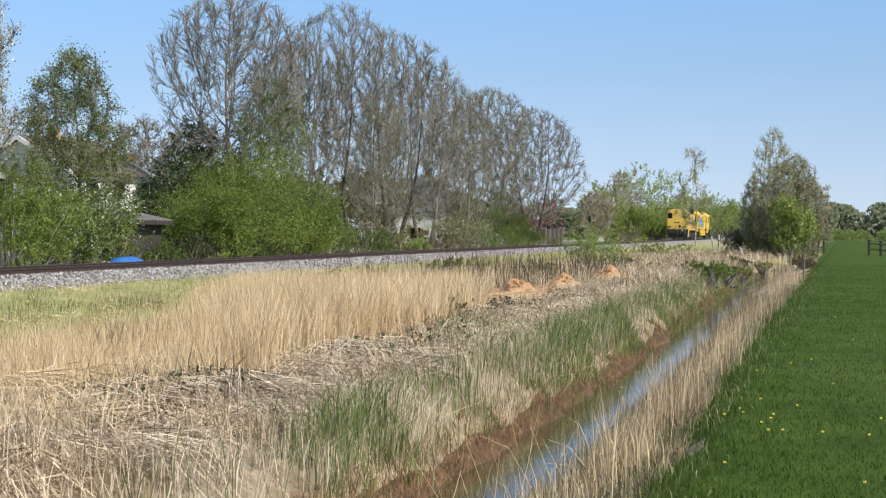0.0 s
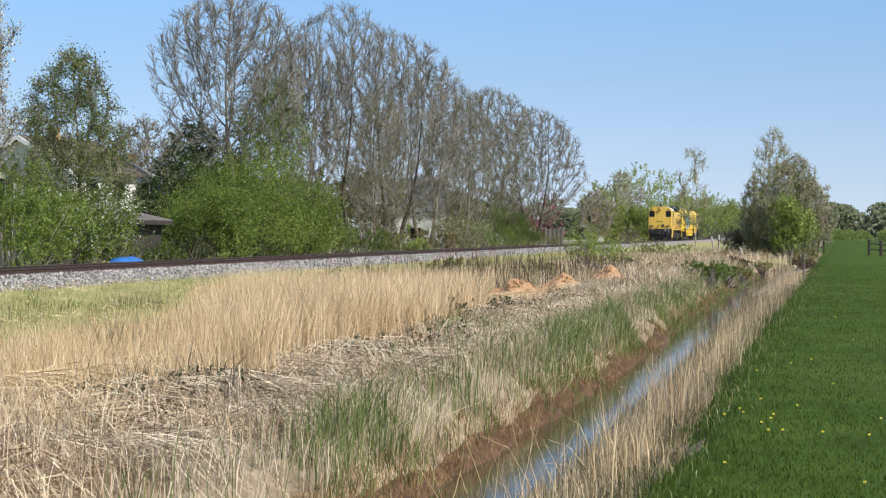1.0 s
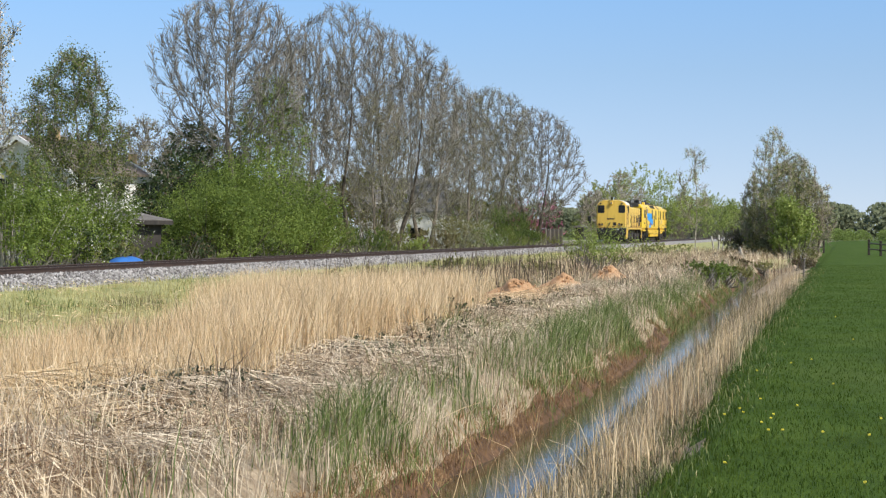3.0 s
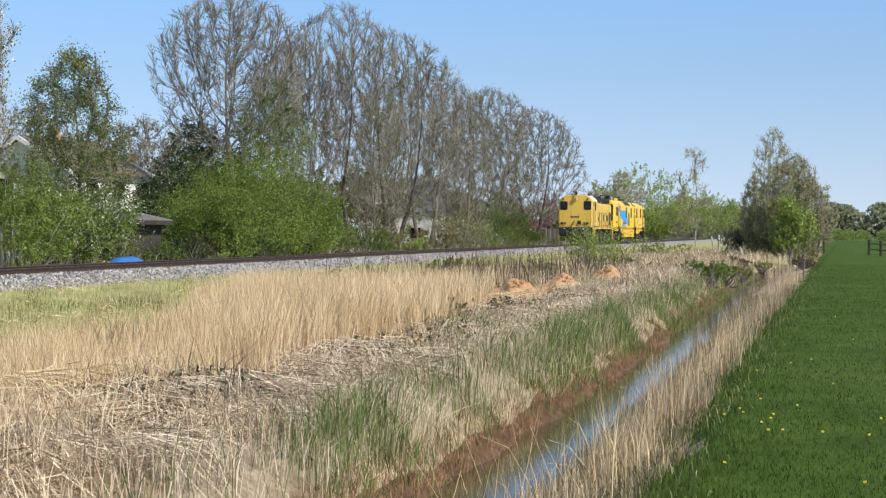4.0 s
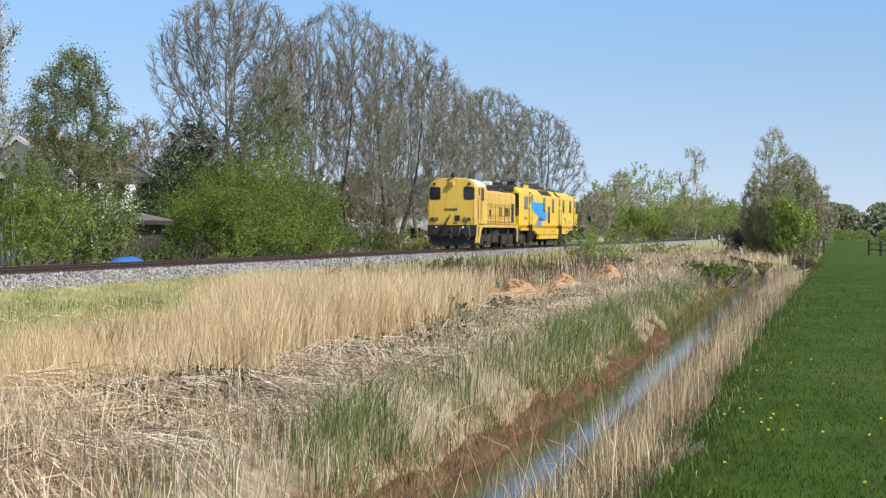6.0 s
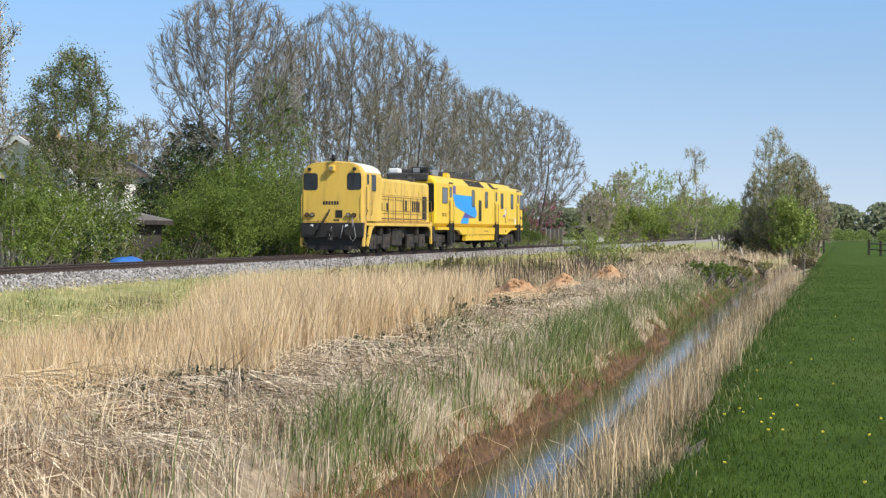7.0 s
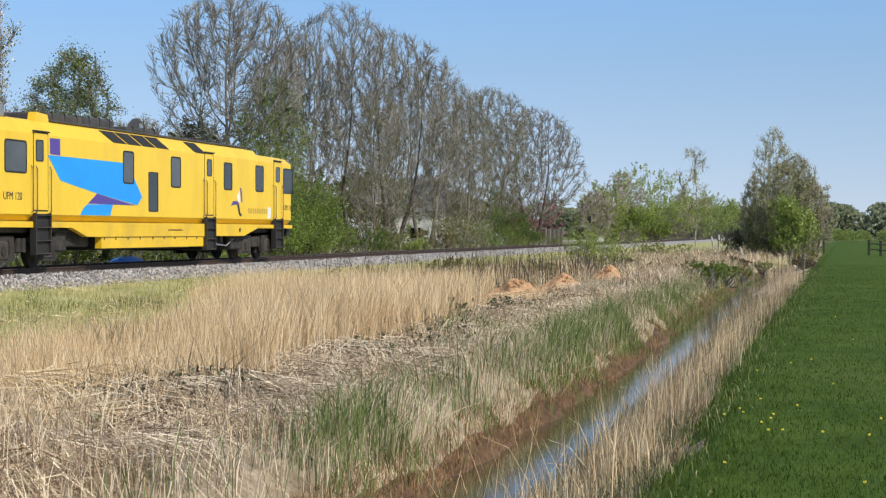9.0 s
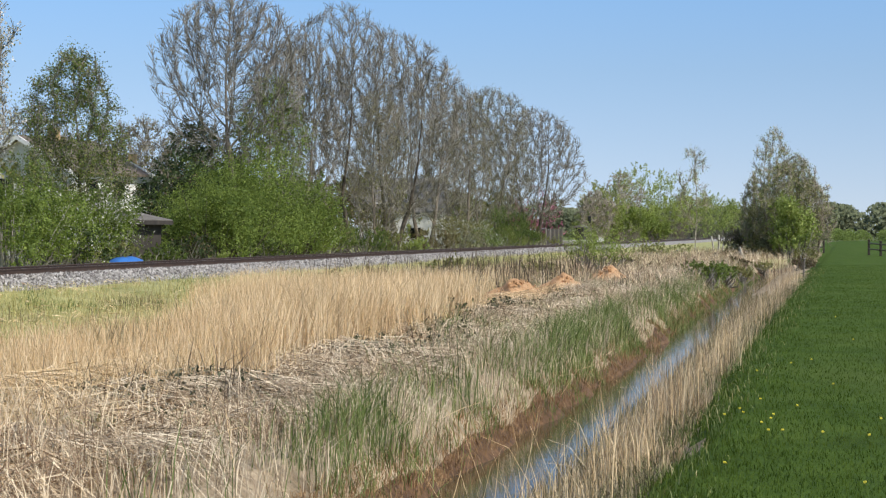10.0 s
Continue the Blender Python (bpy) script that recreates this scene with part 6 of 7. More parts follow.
        for k in range(3):
            yy = y0 + (k + 0.5) * (y1 - y0) / 3
            part("rib", box_bm(x0 - 0.01, x1 + 0.01, yy - 0.02, yy + 0.02, 3.95, z1 + 0.015), M["running_gear"], u)
    part("roof_horn", prism_bm([(12.0, 4.1), (12.5, 4.1), (12.6, 4.5), (12.3, 4.36)], "x", 0.2, 0.45), M["roof_grey"], root)
    part("radio_dome", box_bm(-1.12, -0.55, 0.2, 0.9, 3.98, 4.26, 0.09, 3), M["white_paint"], root, "white plastic aerial housing")
    for x0, x1, y0, y1, z0, z1, mat in ((0.12, 0.62, 0.25, 0.95, 3.95, 4.34, "roof_grey"), (0.20, 0.54, 0.18, 0.27, 4.02, 4.26, "steel"), (0.68, 1.02, 0.15, 0.55, 3.86, 4.30, "black_paint"), (0.55, 1.05, 1.05, 2.3, 3.90, 4.20, "steel")):
        part("camera_housing", box_bm(x0, x1, y0, y1, z0, z1, 0.03, 2), M[mat], root)
    for z in (3.98, 4.17):
        part("camera_lens", disc_bm((0.85, 0.13, z), "y", 0.075, 0.06, 14), M["glass"], root)
    part("cable", tube_bm([(0.4, 0.3, 4.33), (0.5, 0.6, 4.42), (0.8, 1.2, 4.36), (0.9, 1.8, 4.18)], 0.025, 6), M["black_paint"], root)
    part("exhaust_stack", disc_bm((0.2, 0.55, 4.12), "z", 0.08, 0.4, 12), M["black_paint"], root)
    part("spot_lamp", disc_bm((0.95, 0.35, 3.92), "y", 0.16, 0.18, 16, 0.02), M["black_paint"], root)
    # under the floor
    part("floor_frame", box_bm(-1.2, 1.2, 0.4, L - 0.3, 0.95, 1.25), M["running_gear"], root)
    for y0, y1, z0 in ((5.6, 7.2, 0.55), (8.0, 15.0, 0.45), (16.6, 18.2, 0.5)):
        part("equipment_box", box_bm(-1.15, 1.15, y0, y1, z0, 0.98, 0.04), M["running_gear"], root)
    for y in (17.0, 17.7, 18.6, 19.2):
        part("valve", disc_bm((1.2, y, 0.75), "x", 0.12, 0.14, 12), M["axle_box"], root)
    part("air_pipe", tube_bm([(1.25, 16.6, 0.9), (1.28, 17.2, 0.55), (1.25, 18.2, 0.5), (1.22, 19.2, 0.8)], 0.025, 6), M["steel"], root)
    for y, z0, z1, d in ((0.9, 0.45, 0.95, 0.5), (5.2, 0.42, 0.98, 0.35), (16.2, 0.35, 0.95, 0.4), (19.3, 0.35, 0.95, 0.5), (24.1, 0.5, 0.95, 0.45)):
        part("equipment_box", box_bm(-1.2, 1.24, y - d, y + d, z0, z1, 0.05), M["running_gear"], root)
    for y in (2.0, 4.3, 20.3, 22.8):
        part("brake_rod", tube_bm([(1.15, y - 0.5, 0.35), (1.2, y, 0.42), (1.15, y + 0.5, 0.3)], 0.03, 6), M["running_gear"], root)
    make_bogie(root, 3.1, 2.5)
    make_bogie(root, 21.5, 2.5)
    return root


loco = make_loco()
coach = make_coach()

# ---- things beside the line ----
M["brick_brown"] = material("brown_brick", [(0.20, 0.12, 0.08), (0.30, 0.19, 0.12)], 3.0, 0.9, 0.3, 20)
M["roof_tile"] = material("brown_roof_tile", [(0.12, 0.095, 0.075), (0.19, 0.15, 0.12)], 3.0, 0.85, 0.4, 12)
M["roof_slate"] = material("grey_roof_tile", [(0.16, 0.15, 0.15), (0.26, 0.25, 0.24)], 3.0, 0.85, 0.4, 12)
M["house_white"] = material("white_render", [(0.68, 0.67, 0.64), (0.80, 0.79, 0.76)], 1.0, 0.8)
M["chimney_brick"] = material("yellow_chimney_brick", [(0.34, 0.24, 0.12), (0.44, 0.33, 0.17)], 2.0, 0.9)
M["shed_roof"] = material("grey_shed_roof", [(0.13, 0.115, 0.10), (0.20, 0.18, 0.16)], 2.0, 0.9, 0.3, 8)
M["dark_wood"] = material("dark_weathered_wood", [(0.025, 0.02, 0.016), (0.06, 0.05, 0.04)], 3.0, 0.9, stretch=(1, 1, 0.2))
M["grey_wood"] = material("grey_weathered_wood", [(0.14, 0.12, 0.10), (0.27, 0.24, 0.20)], 4.0, 0.9, stretch=(1, 1, 0.3), random_object=0.4)
M["tarp"] = material("blue_tarpaulin", [(0.03, 0.13, 0.42), (0.05, 0.20, 0.55)], 1.5, 0.45, 0.4, 3)
M["concrete"] = material("grey_concrete", [(0.26, 0.25, 0.23), (0.40, 0.38, 0.35)], 3.0, 0.9)
M["wood_chip"] = material("fresh_wood_chip", [(0.40, 0.20, 0.08), (0.58, 0.32, 0.15)], 6.0, 0.9, island=0.6)


def make_house(label, place, w, d, eave, ridge, wall, roof, turn=0.0, chimney=True, gable_white=False):
    """A two-storey house: walls, pitched roof, framed windows, chimney."""
    root = new("house")
    root.matrix_world = Matrix.Translation(place) @ pose(0, 0, 0, 0, 0, turn)
    tagged(root, label, "house")
    part("wall", prism_bm([(-w / 2, -0.3), (w / 2, -0.3), (w / 2, eave), (0, ridge - 0.15), (-w / 2, eave)], "y", 0, d), M[wall], root)
    for s in (-1, 1):
        k = (ridge - eave) / (w / 2)
        part("roof", prism_bm([(0, ridge), (s * (w / 2 + 0.5), eave - 0.5 * k), (s * (w / 2 + 0.5), eave - 0.5 * k - 0.16), (0, ridge - 0.16)], "y", -0.5, d + 0.5), M[roof], root)
        part("barge_board", prism_bm([(0, ridge + 0.03), (s * (w / 2 + 0.55), eave - 0.52 * k), (s * (w / 2 + 0.55), eave - 0.52 * k - 0.28), (0, ridge - 0.25)], "y", -0.62, -0.5), M["house_white"], root)
    for zz in (0.9, 3.5):
        for xx in (-w * 0.28, w * 0.12):
            win = part("window", ring_bm(rounded(xx, xx + 1.3, zz, zz + 1.35, 0.02, 1), rounded(xx + 0.1, xx + 1.2, zz + 0.1, zz + 1.25, 0.02, 1), "y", -0.05, 0.02), M["house_white"], root)
            part("pane", box_bm(xx + 0.08, xx + 1.22, -0.02, 0.01, zz + 0.08, zz + 1.27), M["glass"], win)
            part("mullion", box_bm(xx + 0.62, xx + 0.68, -0.04, 0.0, zz + 0.1, zz + 1.25), M["house_white"], win)
        for yy in (d * 0.2, d * 0.6):
            win = part("window", ring_bm(rounded(yy, yy + 1.4, zz, zz + 1.35, 0.02, 1), rounded(yy + 0.1, yy + 1.3, zz + 0.1, zz + 1.25, 0.02, 1), "x", w / 2 - 0.02, w / 2 + 0.05), M["house_white"], root)
            part("pane", box_bm(w / 2 - 0.01, w / 2 + 0.02, yy + 0.08, yy + 1.32, zz + 0.08, zz + 1.27), M["glass"], win)
    if chimney:
        c = part("chimney", box_bm(-0.28, 0.28, d * 0.4, d * 0.4 + 0.5, ridge - 0.6, ridge + 0.6), M["chimney_brick"], root)
        part("chimney_cap", box_bm(-0.34, 0.34, d * 0.4 - 0.06, d * 0.4 + 0.56, ridge + 0.6, ridge + 0.7), M["concrete"], c)
    return root


def make_dormer_house():
    make_house("brown house with white bargeboards half hidden by trees", spot(-222, -25, -0.7), 6.0, 8, 4.6, 7.0, "brick_brown", "roof_tile", 15)
    make_house("white house with dark windows half hidden by trees", spot(-238, -24, -0.7), 6.5, 7, 5.4, 7.2, "house_white", "roof_tile", -10)
    make_house("white gabled house half hidden by trees", spot(-177, -22, -0.7), 4.6, 7, 4.8, 6.1, "house_white", "roof_slate", 20)
    make_house("pale house with grey roof behind bare trees", spot(-46, -30, -0.7), 7.0, 9, 4.4, 7.6, "house_white", "roof_slate", -80, chimney=False)



def make_shed():
    root = new("garden_shed")
    root.location = (-8.4, 70.5, -0.6)
    tagged(root, "dark wooden shed with a grey sloping roof among shrubs", "shed")
    part("wall", box_bm(-1.6, 1.3, -1.6, 1.6, -0.2, 2.05), M["dark_wood"], root)
    part("roof", prism_bm([(-1.9, 2.75), (1.7, 2.0), (1.7, 2.1), (-1.9, 2.87)], "y", -1.9, 1.9), M["shed_roof"], root)
    part("fascia", box_bm(1.68, 1.74, -1.9, 1.9, 1.88, 2.06), M["dark_wood"], root)


def make_boat_cover():
    root = new("covered_boat")
    root.location = (-5.0, 63.4, -0.62)
    tagged(root, "low boat under a crumpled blue tarpaulin behind the rails", "boat")
    bm = bmesh.new()
    bmesh.ops.create_uvsphere(bm, u_segments=24, v_segments=12, radius=1)
    for v in bm.verts:
        k = 1 + 0.06 * noise.noise(v.co * 3)
        v.co = Vector((v.co.x * 0.72 * k, v.co.y * 1.4 * k, max(v.co.z, -0.1) * 0.56 * k + 0.1))
    part("cover", bm, M["tarp"], root, smooth=True)
    part("hull", box_bm(-0.64, 0.64, -1.5, 1.5, -0.1, 0.28, 0.12, 2), M["dark_wood"], root)


def make_lineside():
    # dark fence, concrete block and hut base far along the line
    f = new("board_fence")
    f.location = (-8.0, 178, -0.5)
    tagged(f, "dark grey board fence beside the far track", "fence")
    for k in range(20):
        part("board", box_bm(-0.03, 0.03, k * 0.56, k * 0.56 + 0.53, 0, 1.75 + 0.04 * (k % 3)), M["dark_wood"], f)
    for k in range(5):
        part("fence_post", box_bm(0.03, 0.14, k * 2.7, k * 2.7 + 0.12, 0, 1.85), M["grey_wood"], f)
    c = tagged(new("concrete_platform"), "low grey concrete platform beside the track", "platform")
    c.location = (-8.0, 191, -0.6)
    part("slab", box_bm(-1.2, 0.4, 0, 23, 0, 0.62, 0.03), M["concrete"], c)
    part("edge", box_bm(0.38, 0.52, 0, 23, 0.5, 0.72, 0.02), M["concrete"], c)
    h = tagged(new("relay_hut"), "small dark lineside hut on the platform", "hut")
    h.location = (-8.6, 208, 0.02)
    part("wall", box_bm(-0.7, 0.5, -1.0, 1.0, 0, 1.5), M["dark_wood"], h)
    part("roof", prism_bm([(-0.9, 1.5), (0.7, 1.5), (0.7, 1.58), (-0.1, 1.85), (-0.9, 1.58)], "y", -1.2, 1.2), M["shed_roof"], h)
    p = tagged(new("signal_post"), "slim dark signal post beside the far track", "signal")
    p.location = (-6.0, 196, -0.55)
    part("mast", tube_bm([(0, 0, 0), (0, 0, 3.0)], 0.05, 8), M["grey_wood"], p)
    part("signal_head", box_bm(-0.18, 0.18, -0.12, 0.06, 2.5, 3.3, 0.04), M["black_paint"], p)
    part("hood", disc_bm((0, -0.18, 3.05), "y", 0.1, 0.16, 12), M["black_paint"], p)
    sgn = tagged(new("distance_sign"), "small white trackside board on a post", "sign")
    sgn.location = (-3.4, 186, -0.6)
    part("post", tube_bm([(0, 0, 0), (0, 0, 1.0)], 0.04, 6), M["grey_wood"], sgn)
    part("board", box_bm(-0.35, 0.35, -0.05, -0.01, 0.55, 1.0, 0.01), M["house_white"], sgn)
    m = tagged(new("radio_mast"), "thin far-off mast above the thicket", "mast")
    m.location = (19.0, 300, -0.7)
    part("pole", tube_bm([(0, 0, 0), (0, 0, 8.0)], 0.06, 6), M["grey_wood"], m)
    part("antenna", tube_bm([(-0.25, 0, 7.6), (0.25, 0, 7.6)], 0.03, 5), M["grey_wood"], m)


def make_heap(label, place, size, seed, mat):
    """A tipped heap with an uneven skirt and lumps on it."""
    root = new("sand_heap" if mat == "sand" else "brush_heap")
    root.location = place
    tagged(root, label, "heap")
    n = 30
    g = np.linspace(-1, 1, n)
    X, Y = np.meshgrid(g, g, indexing="ij")
    r = np.sqrt(X ** 2 + Y ** 2)
    Z = np.maximum(1 - r, -0.12)
    Z = Z + 0.34 * smooth_noise(X, Y, 0.5, seed) + 0.14 * smooth_noise(X, Y, 0.16, seed + 3)
    i, j = np.meshgrid(np.arange(n - 1), np.arange(n - 1), indexing="ij")
    q = np.stack([i * n + j, (i + 1) * n + j, (i + 1) * n + j + 1, i * n + j + 1], -1).reshape(-1, 4)
    attach(new("mound", np_mesh("mound", np.stack([X * size[0], Y * size[1], Z * size[2]], -1).reshape(-1, 3), q, [M[mat]], smooth=True)), root)
    rr = np.random.default_rng(int(seed))
    c = np.stack([rr.normal(0, 0.5, 60) * size[0], rr.normal(0, 0.5, 60) * size[1], np.zeros(60)], 1)
    c[:, 2] = np.maximum(1 - np.hypot(c[:, 0] / size[0], c[:, 1] / size[1]), 0) * size[2] + 0.02
    octa = np.array([(1, 0, 0), (-1, 0, 0), (0, 1, 0), (0, -1, 0), (0, 0, 1), (0, 0, -1)], float)
    tri = np.array([(0, 2, 4), (2, 1, 4), (1, 3, 4), (3, 0, 4), (2, 0, 5), (1, 2, 5), (3, 1, 5), (0, 3, 5)])
    v = (c[:, None, :] + (octa[None] + rr.normal(0, 0.3, (60, 6, 3))) * rr.uniform(0.02, 0.07, (60, 1, 1))).reshape(-1, 3)
    tagged(attach(new("loose_sand", np_mesh("loose_sand", v, ((np.arange(60) * 6)[:, None, None] + tri[None]).reshape(-1, 3), [M[mat]])), root), kind="stuff")


def make_heaps():
    for x, y, s, seed in ((14.2, 42.2, (0.9, 1.4, 0.66), 5.0), (14.6, 46.4, (0.8, 1.4, 0.64), 6.0), (14.4, 57.0, (0.85, 1.5, 0.64), 7.0)):
        make_heap("heap of freshly dug orange sand on the bank", (x, y, float(ground_z(x, y)) + 0.10), s, seed, "sand")
    make_heap("low heap of orange wood chips by cut birches", (14.6, 128, -0.85), (2.2, 3.0, 0.7), 8.0, "wood_chip")
    make_heap("heap of cut brushwood and straw on the bank", (15.6, 62.0, -0.85), (1.0, 2.4, 0.42), 9.0, "litter")


def make_posts():
    for x, y, h, lean in ((20.25, 72.0, 0.75, 3),):
        p = tagged(new("marker_post"), "thin pale marker post at the meadow edge", "post")
        p.matrix_world = pose(x, y, float(ground_z(x, y)) - 0.1, 0, lean, 0)
        part("stake", tube_bm([(0, 0, 0), (0, 0, h + 0.1)], 0.03, 6), M["grey_wood"], p)
        part("top", disc_bm((0, 0, h + 0.1), "z", 0.036, 0.02, 8), M["house_white"], p)
    for x0, y0, x1, y1, n, label in ((19.2, 156, 20.1, 151, 3, "short weathered wooden fence across the ditch end"), (23.5, 128.5, 26.5, 115, 5, "weathered wooden field fence with rails")):
        f = tagged(new("field_fence"), label, "fence")
        f.location = (x0, y0, -0.7)
        d = Vector((x1 - x0, y1 - y0, 0))
        for k in range(n):
            q = d * (k / (n - 1))
            part("fence_post", box_bm(q.x - 0.09, q.x + 0.09, q.y - 0.09, q.y + 0.09, -0.3, 1.05 + 0.1 * (k == 0), 0.02), M["dark_wood"], f)
        for z in (0.42, 0.82):
            part("fence_rail", tube_bm([(0, 0, z + 0.05), tuple(d * 0.5 + Vector((0, 0, z - 0.03))), tuple(d + Vector((0, 0, z)))], 0.05, 6), M["grey_wood"], f)


def make_birch_poles():
    """Cut and leaning birch stems at the far end of the bank."""
    stems = [(11.6, 143, 0.85, -8, 0.07), (11.9, 143.4, 0.95, 2, 0.08), (12.2, 143, 0.8, 8, 0.06), (15.4, 126, 2.0, 28, 0.10), (16.0, 106, 0.3, -14, 0.08), (16.6, 124, 2.4, 4, 0.07), (14.0, 132, 1.7, 14, 0.07)]
    for x, y, h, lean, r in stems:
        p = tagged(new("birch_stem"), "pale cut birch stem standing in the undergrowth", "tree stump", group="cut birch stems")
        p.matrix_world = pose(x, y, -0.9, 0, lean, 0)
        h += 0.7
        part("trunk", tube_bm([(0, 0, 0), (0.02, 0, h * 0.5), (0, 0.03, h)], r, 8), M["birch_bark"], p)
        part("cut_top", disc_bm((0, 0.03, h), "z", r * 0.9, 0.02, 10), M["wood_chip"], p)
        part("side_branch", tube_bm([(0, 0, h * 0.6), (r * 2.5, 0.1, h * 0.85), (r * 3.5, 0.15, h * 1.1)], r * 0.25, 5), M["twig"], p)


def make_scrub():
    # weeds and low bushes along the bank and below the track
    low = [
        (17.0, 62, (1.6, 2.6, 0.95), "leaf_green", 401), (17.1, 70, (1.4, 2.6, 0.8), "leaf_green", 402), (17.2, 80, (1.2, 3.0, 0.7), "leaf_olive", 403), (16.6, 90, (1.4, 3.0, 0.6), "leaf_brown", 404), (17.2, 100, (1.4, 3.0, 0.6), "leaf_olive", 405),
        (14.95, 27.5, (1.3, 2.3, 0.66), "bramble", 406), (14.8, 24.8, (1.1, 1.8, 0.60), "bramble", 407), (15.0, 31.0, (1.3, 2.6, 0.66), "bramble", 408), (15.2, 34.6, (1.1, 2.2, 0.6), "bramble", 409), (15.8, 21.8, (0.9, 1.4, 0.46), "bramble", 420), (15.0, 17.5, (1.0, 1.3, 0.41), "bramble", 421),
        (8.6, 60, (2.4, 4.0, 1.0), "leaf_olive", 410), (7.8, 52, (2.2, 3.6, 0.85), "leaf_olive", 411), (10.5, 66, (2.2, 3.0, 1.0), "leaf_olive", 412), (12.0, 84, (2.6, 4.0, 0.75), "leaf_brown", 413), (10.0, 96, (2.8, 5, 0.75), "leaf_olive", 414), (13.0, 104, (2.6, 4, 0.6), "leaf_brown", 415), (15.0, 112, (2.4, 4, 0.7), "leaf_brown", 416), (19.7, 95, (1.2, 4.0, 0.8), "leaf_brown", 417), (19.5, 108, (1.4, 4.0, 1.2), "leaf_olive", 418),
    ]
    for x, y, s, lf, seed in low:
        words = {"leaf_green": "low green shrub on the ditch bank", "leaf_fresh": "low fresh green shrub on the ditch bank", "leaf_olive": "low olive scrub on the rough verge", "leaf_brown": "brown-twigged low scrub on the rough verge", "bramble": "dark bramble clump lying over dead reeds"}[lf]
        small = lf == "bramble"
        make_bush("bramble" if small else "low_shrub", words, (x, y, float(ground_z(x, y)) - 0.02), s, M[lf], 2000 if small else 4200, 0.026 if small else 0.034, seed, M["stem"] if small else M["twig"], 9, [(M["leaf_green"], 300, 0.022 if small else 0.04)], stems=8)
    # tall dark weed stems in front of the ballast
    p = scatter(750, 8.0, 13.5, 42, 72, 1.0)
    n = len(p)
    v, f = blades(p, rng.uniform(0.6, 1.35, n), rng.uniform(0.015, 0.03, n), rng.uniform(0, 0.15, n), rng.uniform(0, 6.28, n), rng.uniform(0, 0.15, n))
    stuff("weed_stems", "tall dark dead weed stems on the verge", "weeds", v, f, M["stem"])
    # dry scrub growth on the rough ground farther along
    p = scatter(22000, 7.0, 20.3, 50, 135, 1.0)
    p = p[(p[:, 0] < 17.0) | (p[:, 1] > 100)]
    n = len(p)
    v, f = blades(p, rng.uniform(0.2, 0.75, n) * (1 + 0.6 * smooth_noise(p[:, 0], p[:, 1], 2.5, 31.0)), rng.uniform(0.012, 0.03, n), rng.uniform(0, 0.5, n), rng.uniform(0, 6.28, n), rng.uniform(0, 0.5, n))
    stuff("dry_scrub", "pale dead grass and scrub on rough ground", "grass", v, f, M["straw"])
    p = scatter(9000, 9.0, 17.0, 44, 110, 1.0)
    p = p[smooth_noise(p[:, 0], p[:, 1], 3.0, 61.0) > -0.05]
    n = len(p)
    v, f = blades(p, rng.uniform(0.15, 0.5, n), rng.uniform(0.012, 0.025, n), rng.uniform(0, 0.5, n), rng.uniform(0, 6.28, n), rng.uniform(0, 0.5, n))
    stuff("scrub_grass", "green grass and weeds among dead scrub", "grass", v, f, M["bank_blade"])
    p = scatter(2000, 9.0, 17.0, 44, 115, 1.0)
    p = p[smooth_noise(p[:, 0], p[:, 1], 2.5, 67.0) > 0.0]
    n = len(p)
    v, f = blades(p, rng.uniform(0.25, 0.8, n), rng.uniform(0.012, 0.025, n), rng.uniform(0, 0.4, n), rng.uniform(0, 6.28, n), rng.uniform(0, 0.4, n))
    stuff("weed_stems", "brown dead weed stems among scrub", "weeds", v, f, M["stem"])
    # long loose stalks hanging over the water
    p = scatter(110, 17.2, 19.9, 10, 30, 1.0)
    n = len(p)
    a = rng.uniform(0, 6.28, n)
    q = p + np.stack([np.cos(a), np.sin(a), 0 * a], 1) * rng.uniform(0.3, 0.8, n)[:, None]
    q[:, 2] = np.maximum(p[:, 2], WATER_Z) + rng.uniform(0.2, 0.7, n)
    v, f = strands(p, q, rng.uniform(0, 0.2, n), rng.uniform(0.004, 0.008, n))
    stuff("loose_stalks", "single bent pale reed stalks over the ditch", "reeds", v, f, M["reed"])


def make_dandelions():
    spots = [(21.72, 13.95), (22.07, 13.83), (21.28, 15.06), (21.41, 14.08), (21.29, 15.4), (20.97, 15.99), (21.02, 15.64), (22.0, 26.12), (21.49, 21.92), (21.3, 14.1), (21.22, 14.72), (20.87, 15.45), (21.11, 16.87), (20.91, 20.4), (21.47, 16.11), (21.77, 18.57), (22.18, 15.13), (21.09, 12.15), (21.71, 33.08), (21.26, 21.38), (22.01, 11.24)]
    first = None
    for x, y in spots:
        z = float(ground_z(x, y)) + 0.075
        if first is None:
            first = tagged(new("dandelion"), "small yellow dandelion in the meadow grass", "flower", group="dandelions in the meadow")
            first.location = (x, y, z)
            bm = bmesh.new()
            bmesh.ops.create_icosphere(bm, subdivisions=2, radius=0.012)
            for k, v in enumerate(bm.verts):
                v.co *= 1.0 + 0.22 * ((k * 7) % 5 - 2) / 2
                v.co.z = v.co.z * 0.75 + 0.004
            part("flower_head", bm, M["flower"], first)
            part("stalk", tube_bm([(0, 0, -0.1), (0.003, 0, -0.03), (0, 0, 0.004)], 0.002, 5), M["bank_blade"], first)
        else:
            copy_thing(first, pose(x, y, z, 10, 0, (x * 97) % 360))


make_dormer_house()
make_shed()
make_boat_cover()
make_lineside()
make_heaps()
make_posts()
make_birch_poles()
make_scrub()
make_dandelions()

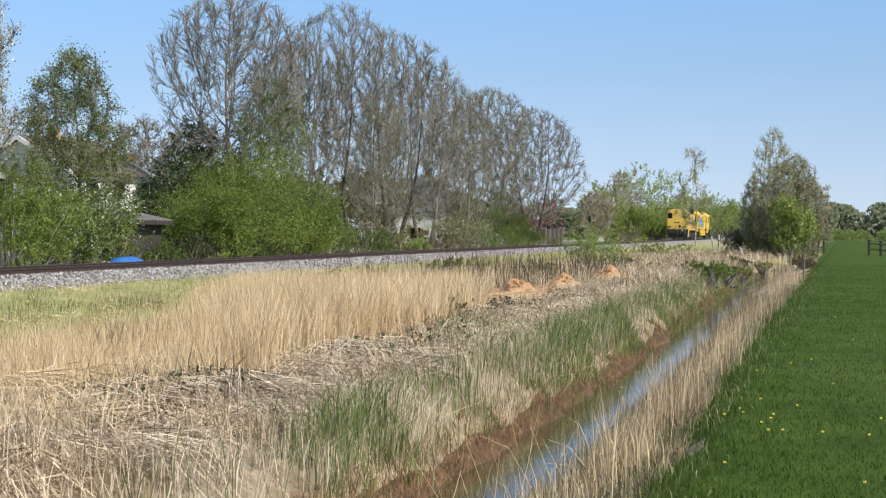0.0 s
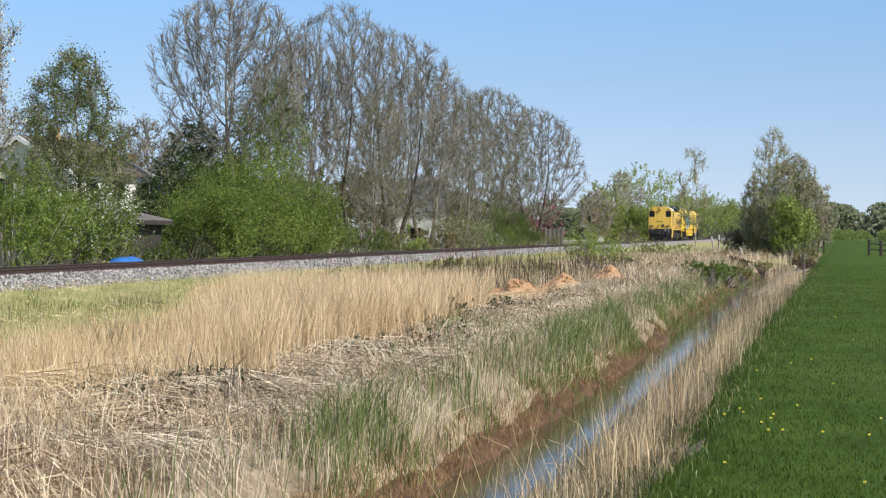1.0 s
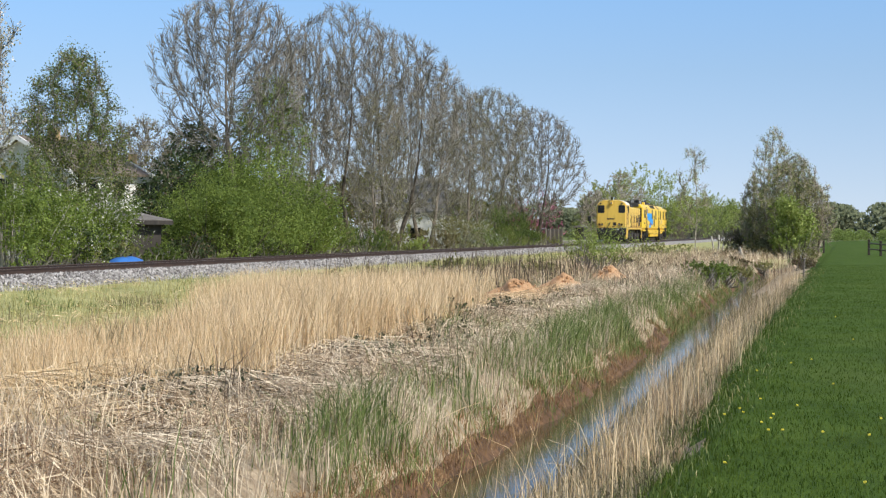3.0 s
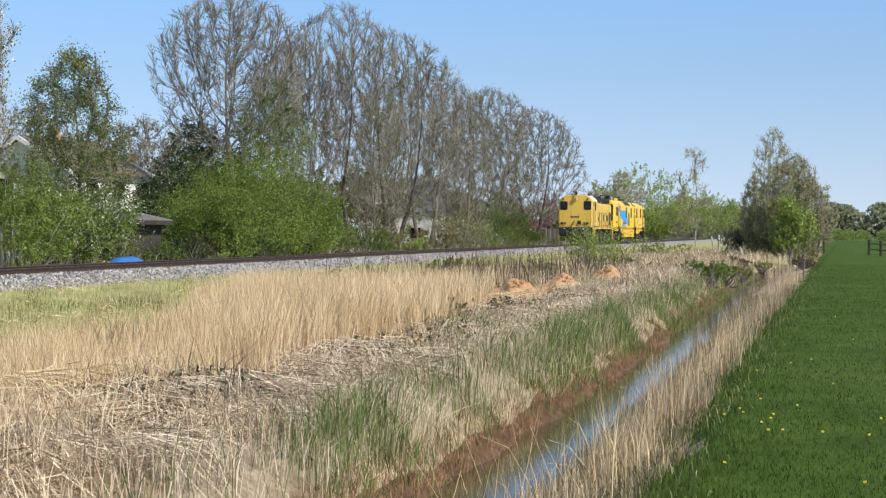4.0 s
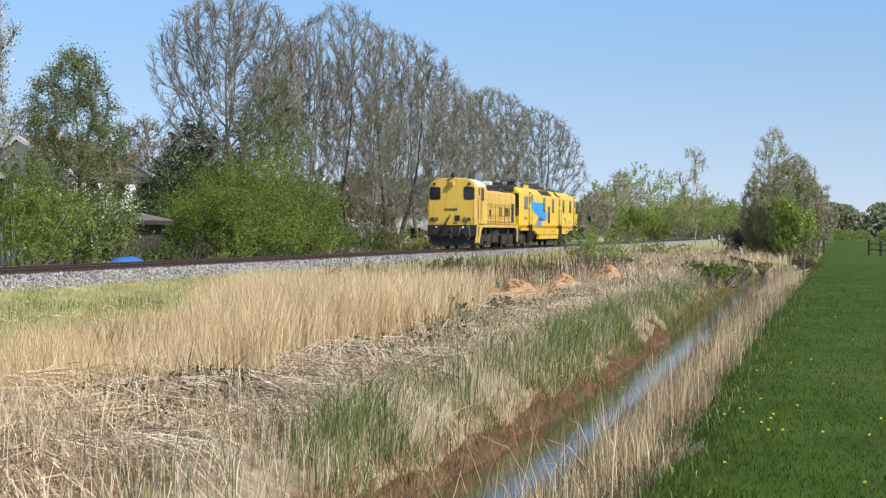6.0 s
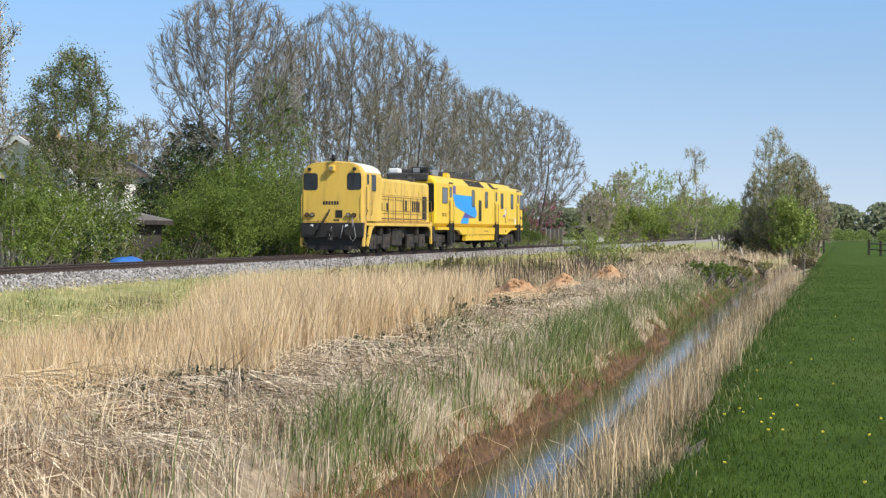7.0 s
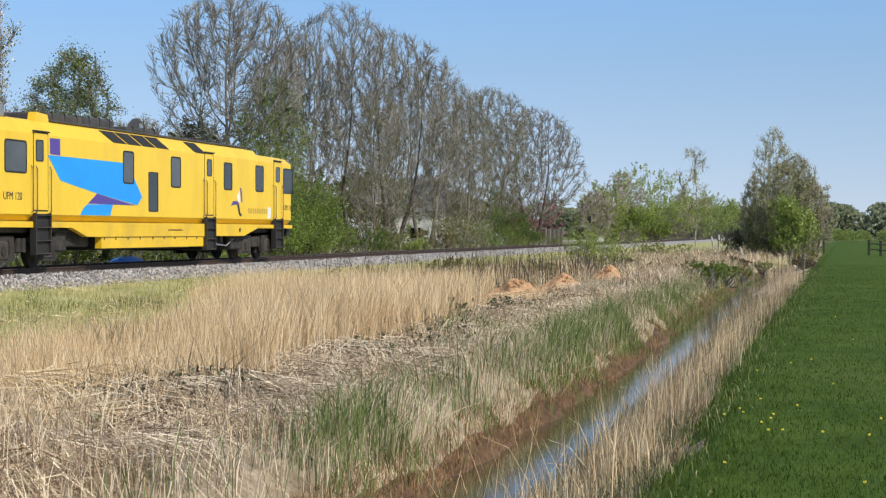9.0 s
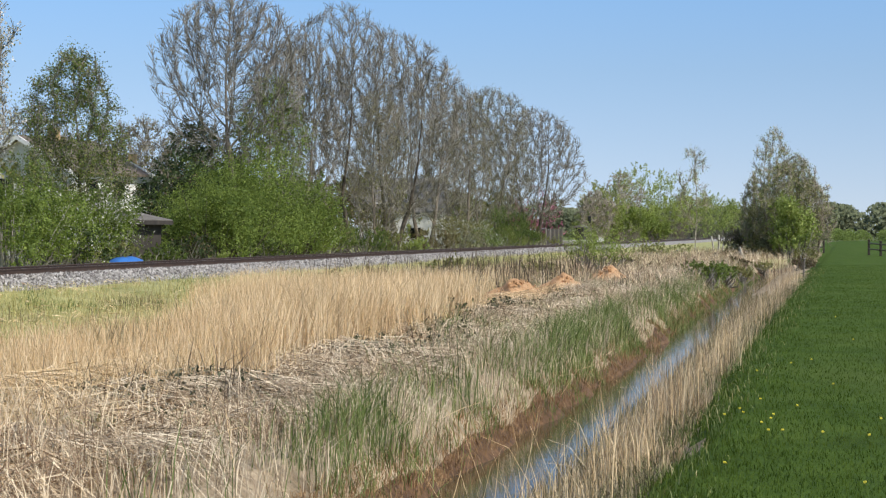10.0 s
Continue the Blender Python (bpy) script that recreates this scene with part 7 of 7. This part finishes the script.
M["fly_body"] = material("dark_insect_body", [(0.012, 0.012, 0.014), (0.03, 0.03, 0.034)], 300.0, 0.45)
M["fly_wing"] = material("smoky_insect_wing", [(0.10, 0.11, 0.13), (0.16, 0.17, 0.19)], 200.0, 0.4, translucent=0.6)


def make_fly():
    """A small dark fly that crosses close before the lens."""
    root = new("fly")
    tagged(root, "small dark fly in the air near the viewer", "insect")

    def blob(c, r):
        bm = bmesh.new()
        bmesh.ops.create_icosphere(bm, subdivisions=2, radius=1.0, matrix=Matrix.LocRotScale(c, None, r))
        return bm
    part("abdomen", blob((-0.0012, 0, -0.0004), (0.0024, 0.0015, 0.0014)), M["fly_body"], root, smooth=True)
    part("thorax", blob((0.0010, 0, 0.0002), (0.0016, 0.0015, 0.0016)), M["fly_body"], root, smooth=True)
    part("head", blob((0.0028, 0, 0.0), (0.0009, 0.0012, 0.0010)), M["fly_body"], root, smooth=True)
    for s in (-1, 1):
        part("wing", prism_bm([(0.0012, s * 0.0008), (0.0004, s * 0.0040), (-0.0016, s * 0.0068), (-0.0036, s * 0.0060), (-0.0030, s * 0.0030), (-0.0004, s * 0.0008)], "z", 0.0010, 0.00106), M["fly_wing"], root)
        for k in (-1, 0, 1):
            part("leg", tube_bm([(0.0008 + k * 0.0008, s * 0.0008, -0.0008), (0.0008 + k * 0.0016, s * 0.0020, -0.0016), (0.0006 + k * 0.0022, s * 0.0022, -0.0030)], 0.00012, 4), M["fly_body"], root)
    return root


fly = make_fly()


def motions():
    """The train runs towards the viewer and past, along the straight track."""
    run = [(0, 236.84), (0.5, 225.57), (1, 214.27), (1.5, 202.93), (2, 191.54), (2.5, 180.11), (4, 145.59), (4.5, 133.88), (5, 122.11), (5.5, 110.26), (6.8, 79.09), (7, 74.25), (7.5, 62.10), (8, 50.15), (8.5, 37.60), (9, 25.25), (9.5, 13.29), (10, 0.97)]
    walk(loco, [(t, pose(0, y, 0)) for t, y in run])
    walk(coach, [(t, pose(0, y + 13.75, 0)) for t, y in run])
    # the fly drops past the lens in a fraction of a second
    flight = [(0, 21.60, 1.48, 1.75), (1.7, 21.70, 1.50, 1.42), (1.9, 21.80, 1.52, 1.18), (2.0, 21.874, 1.536, 1.07), (2.1, 21.947, 1.55, 0.96), (2.3, 22.10, 1.58, 0.76), (10, 22.80, 1.70, 0.60)]
    walk(fly, [(t, pose(x, y, z, 0, 20, -25)) for t, x, y, z in flight])


motions()
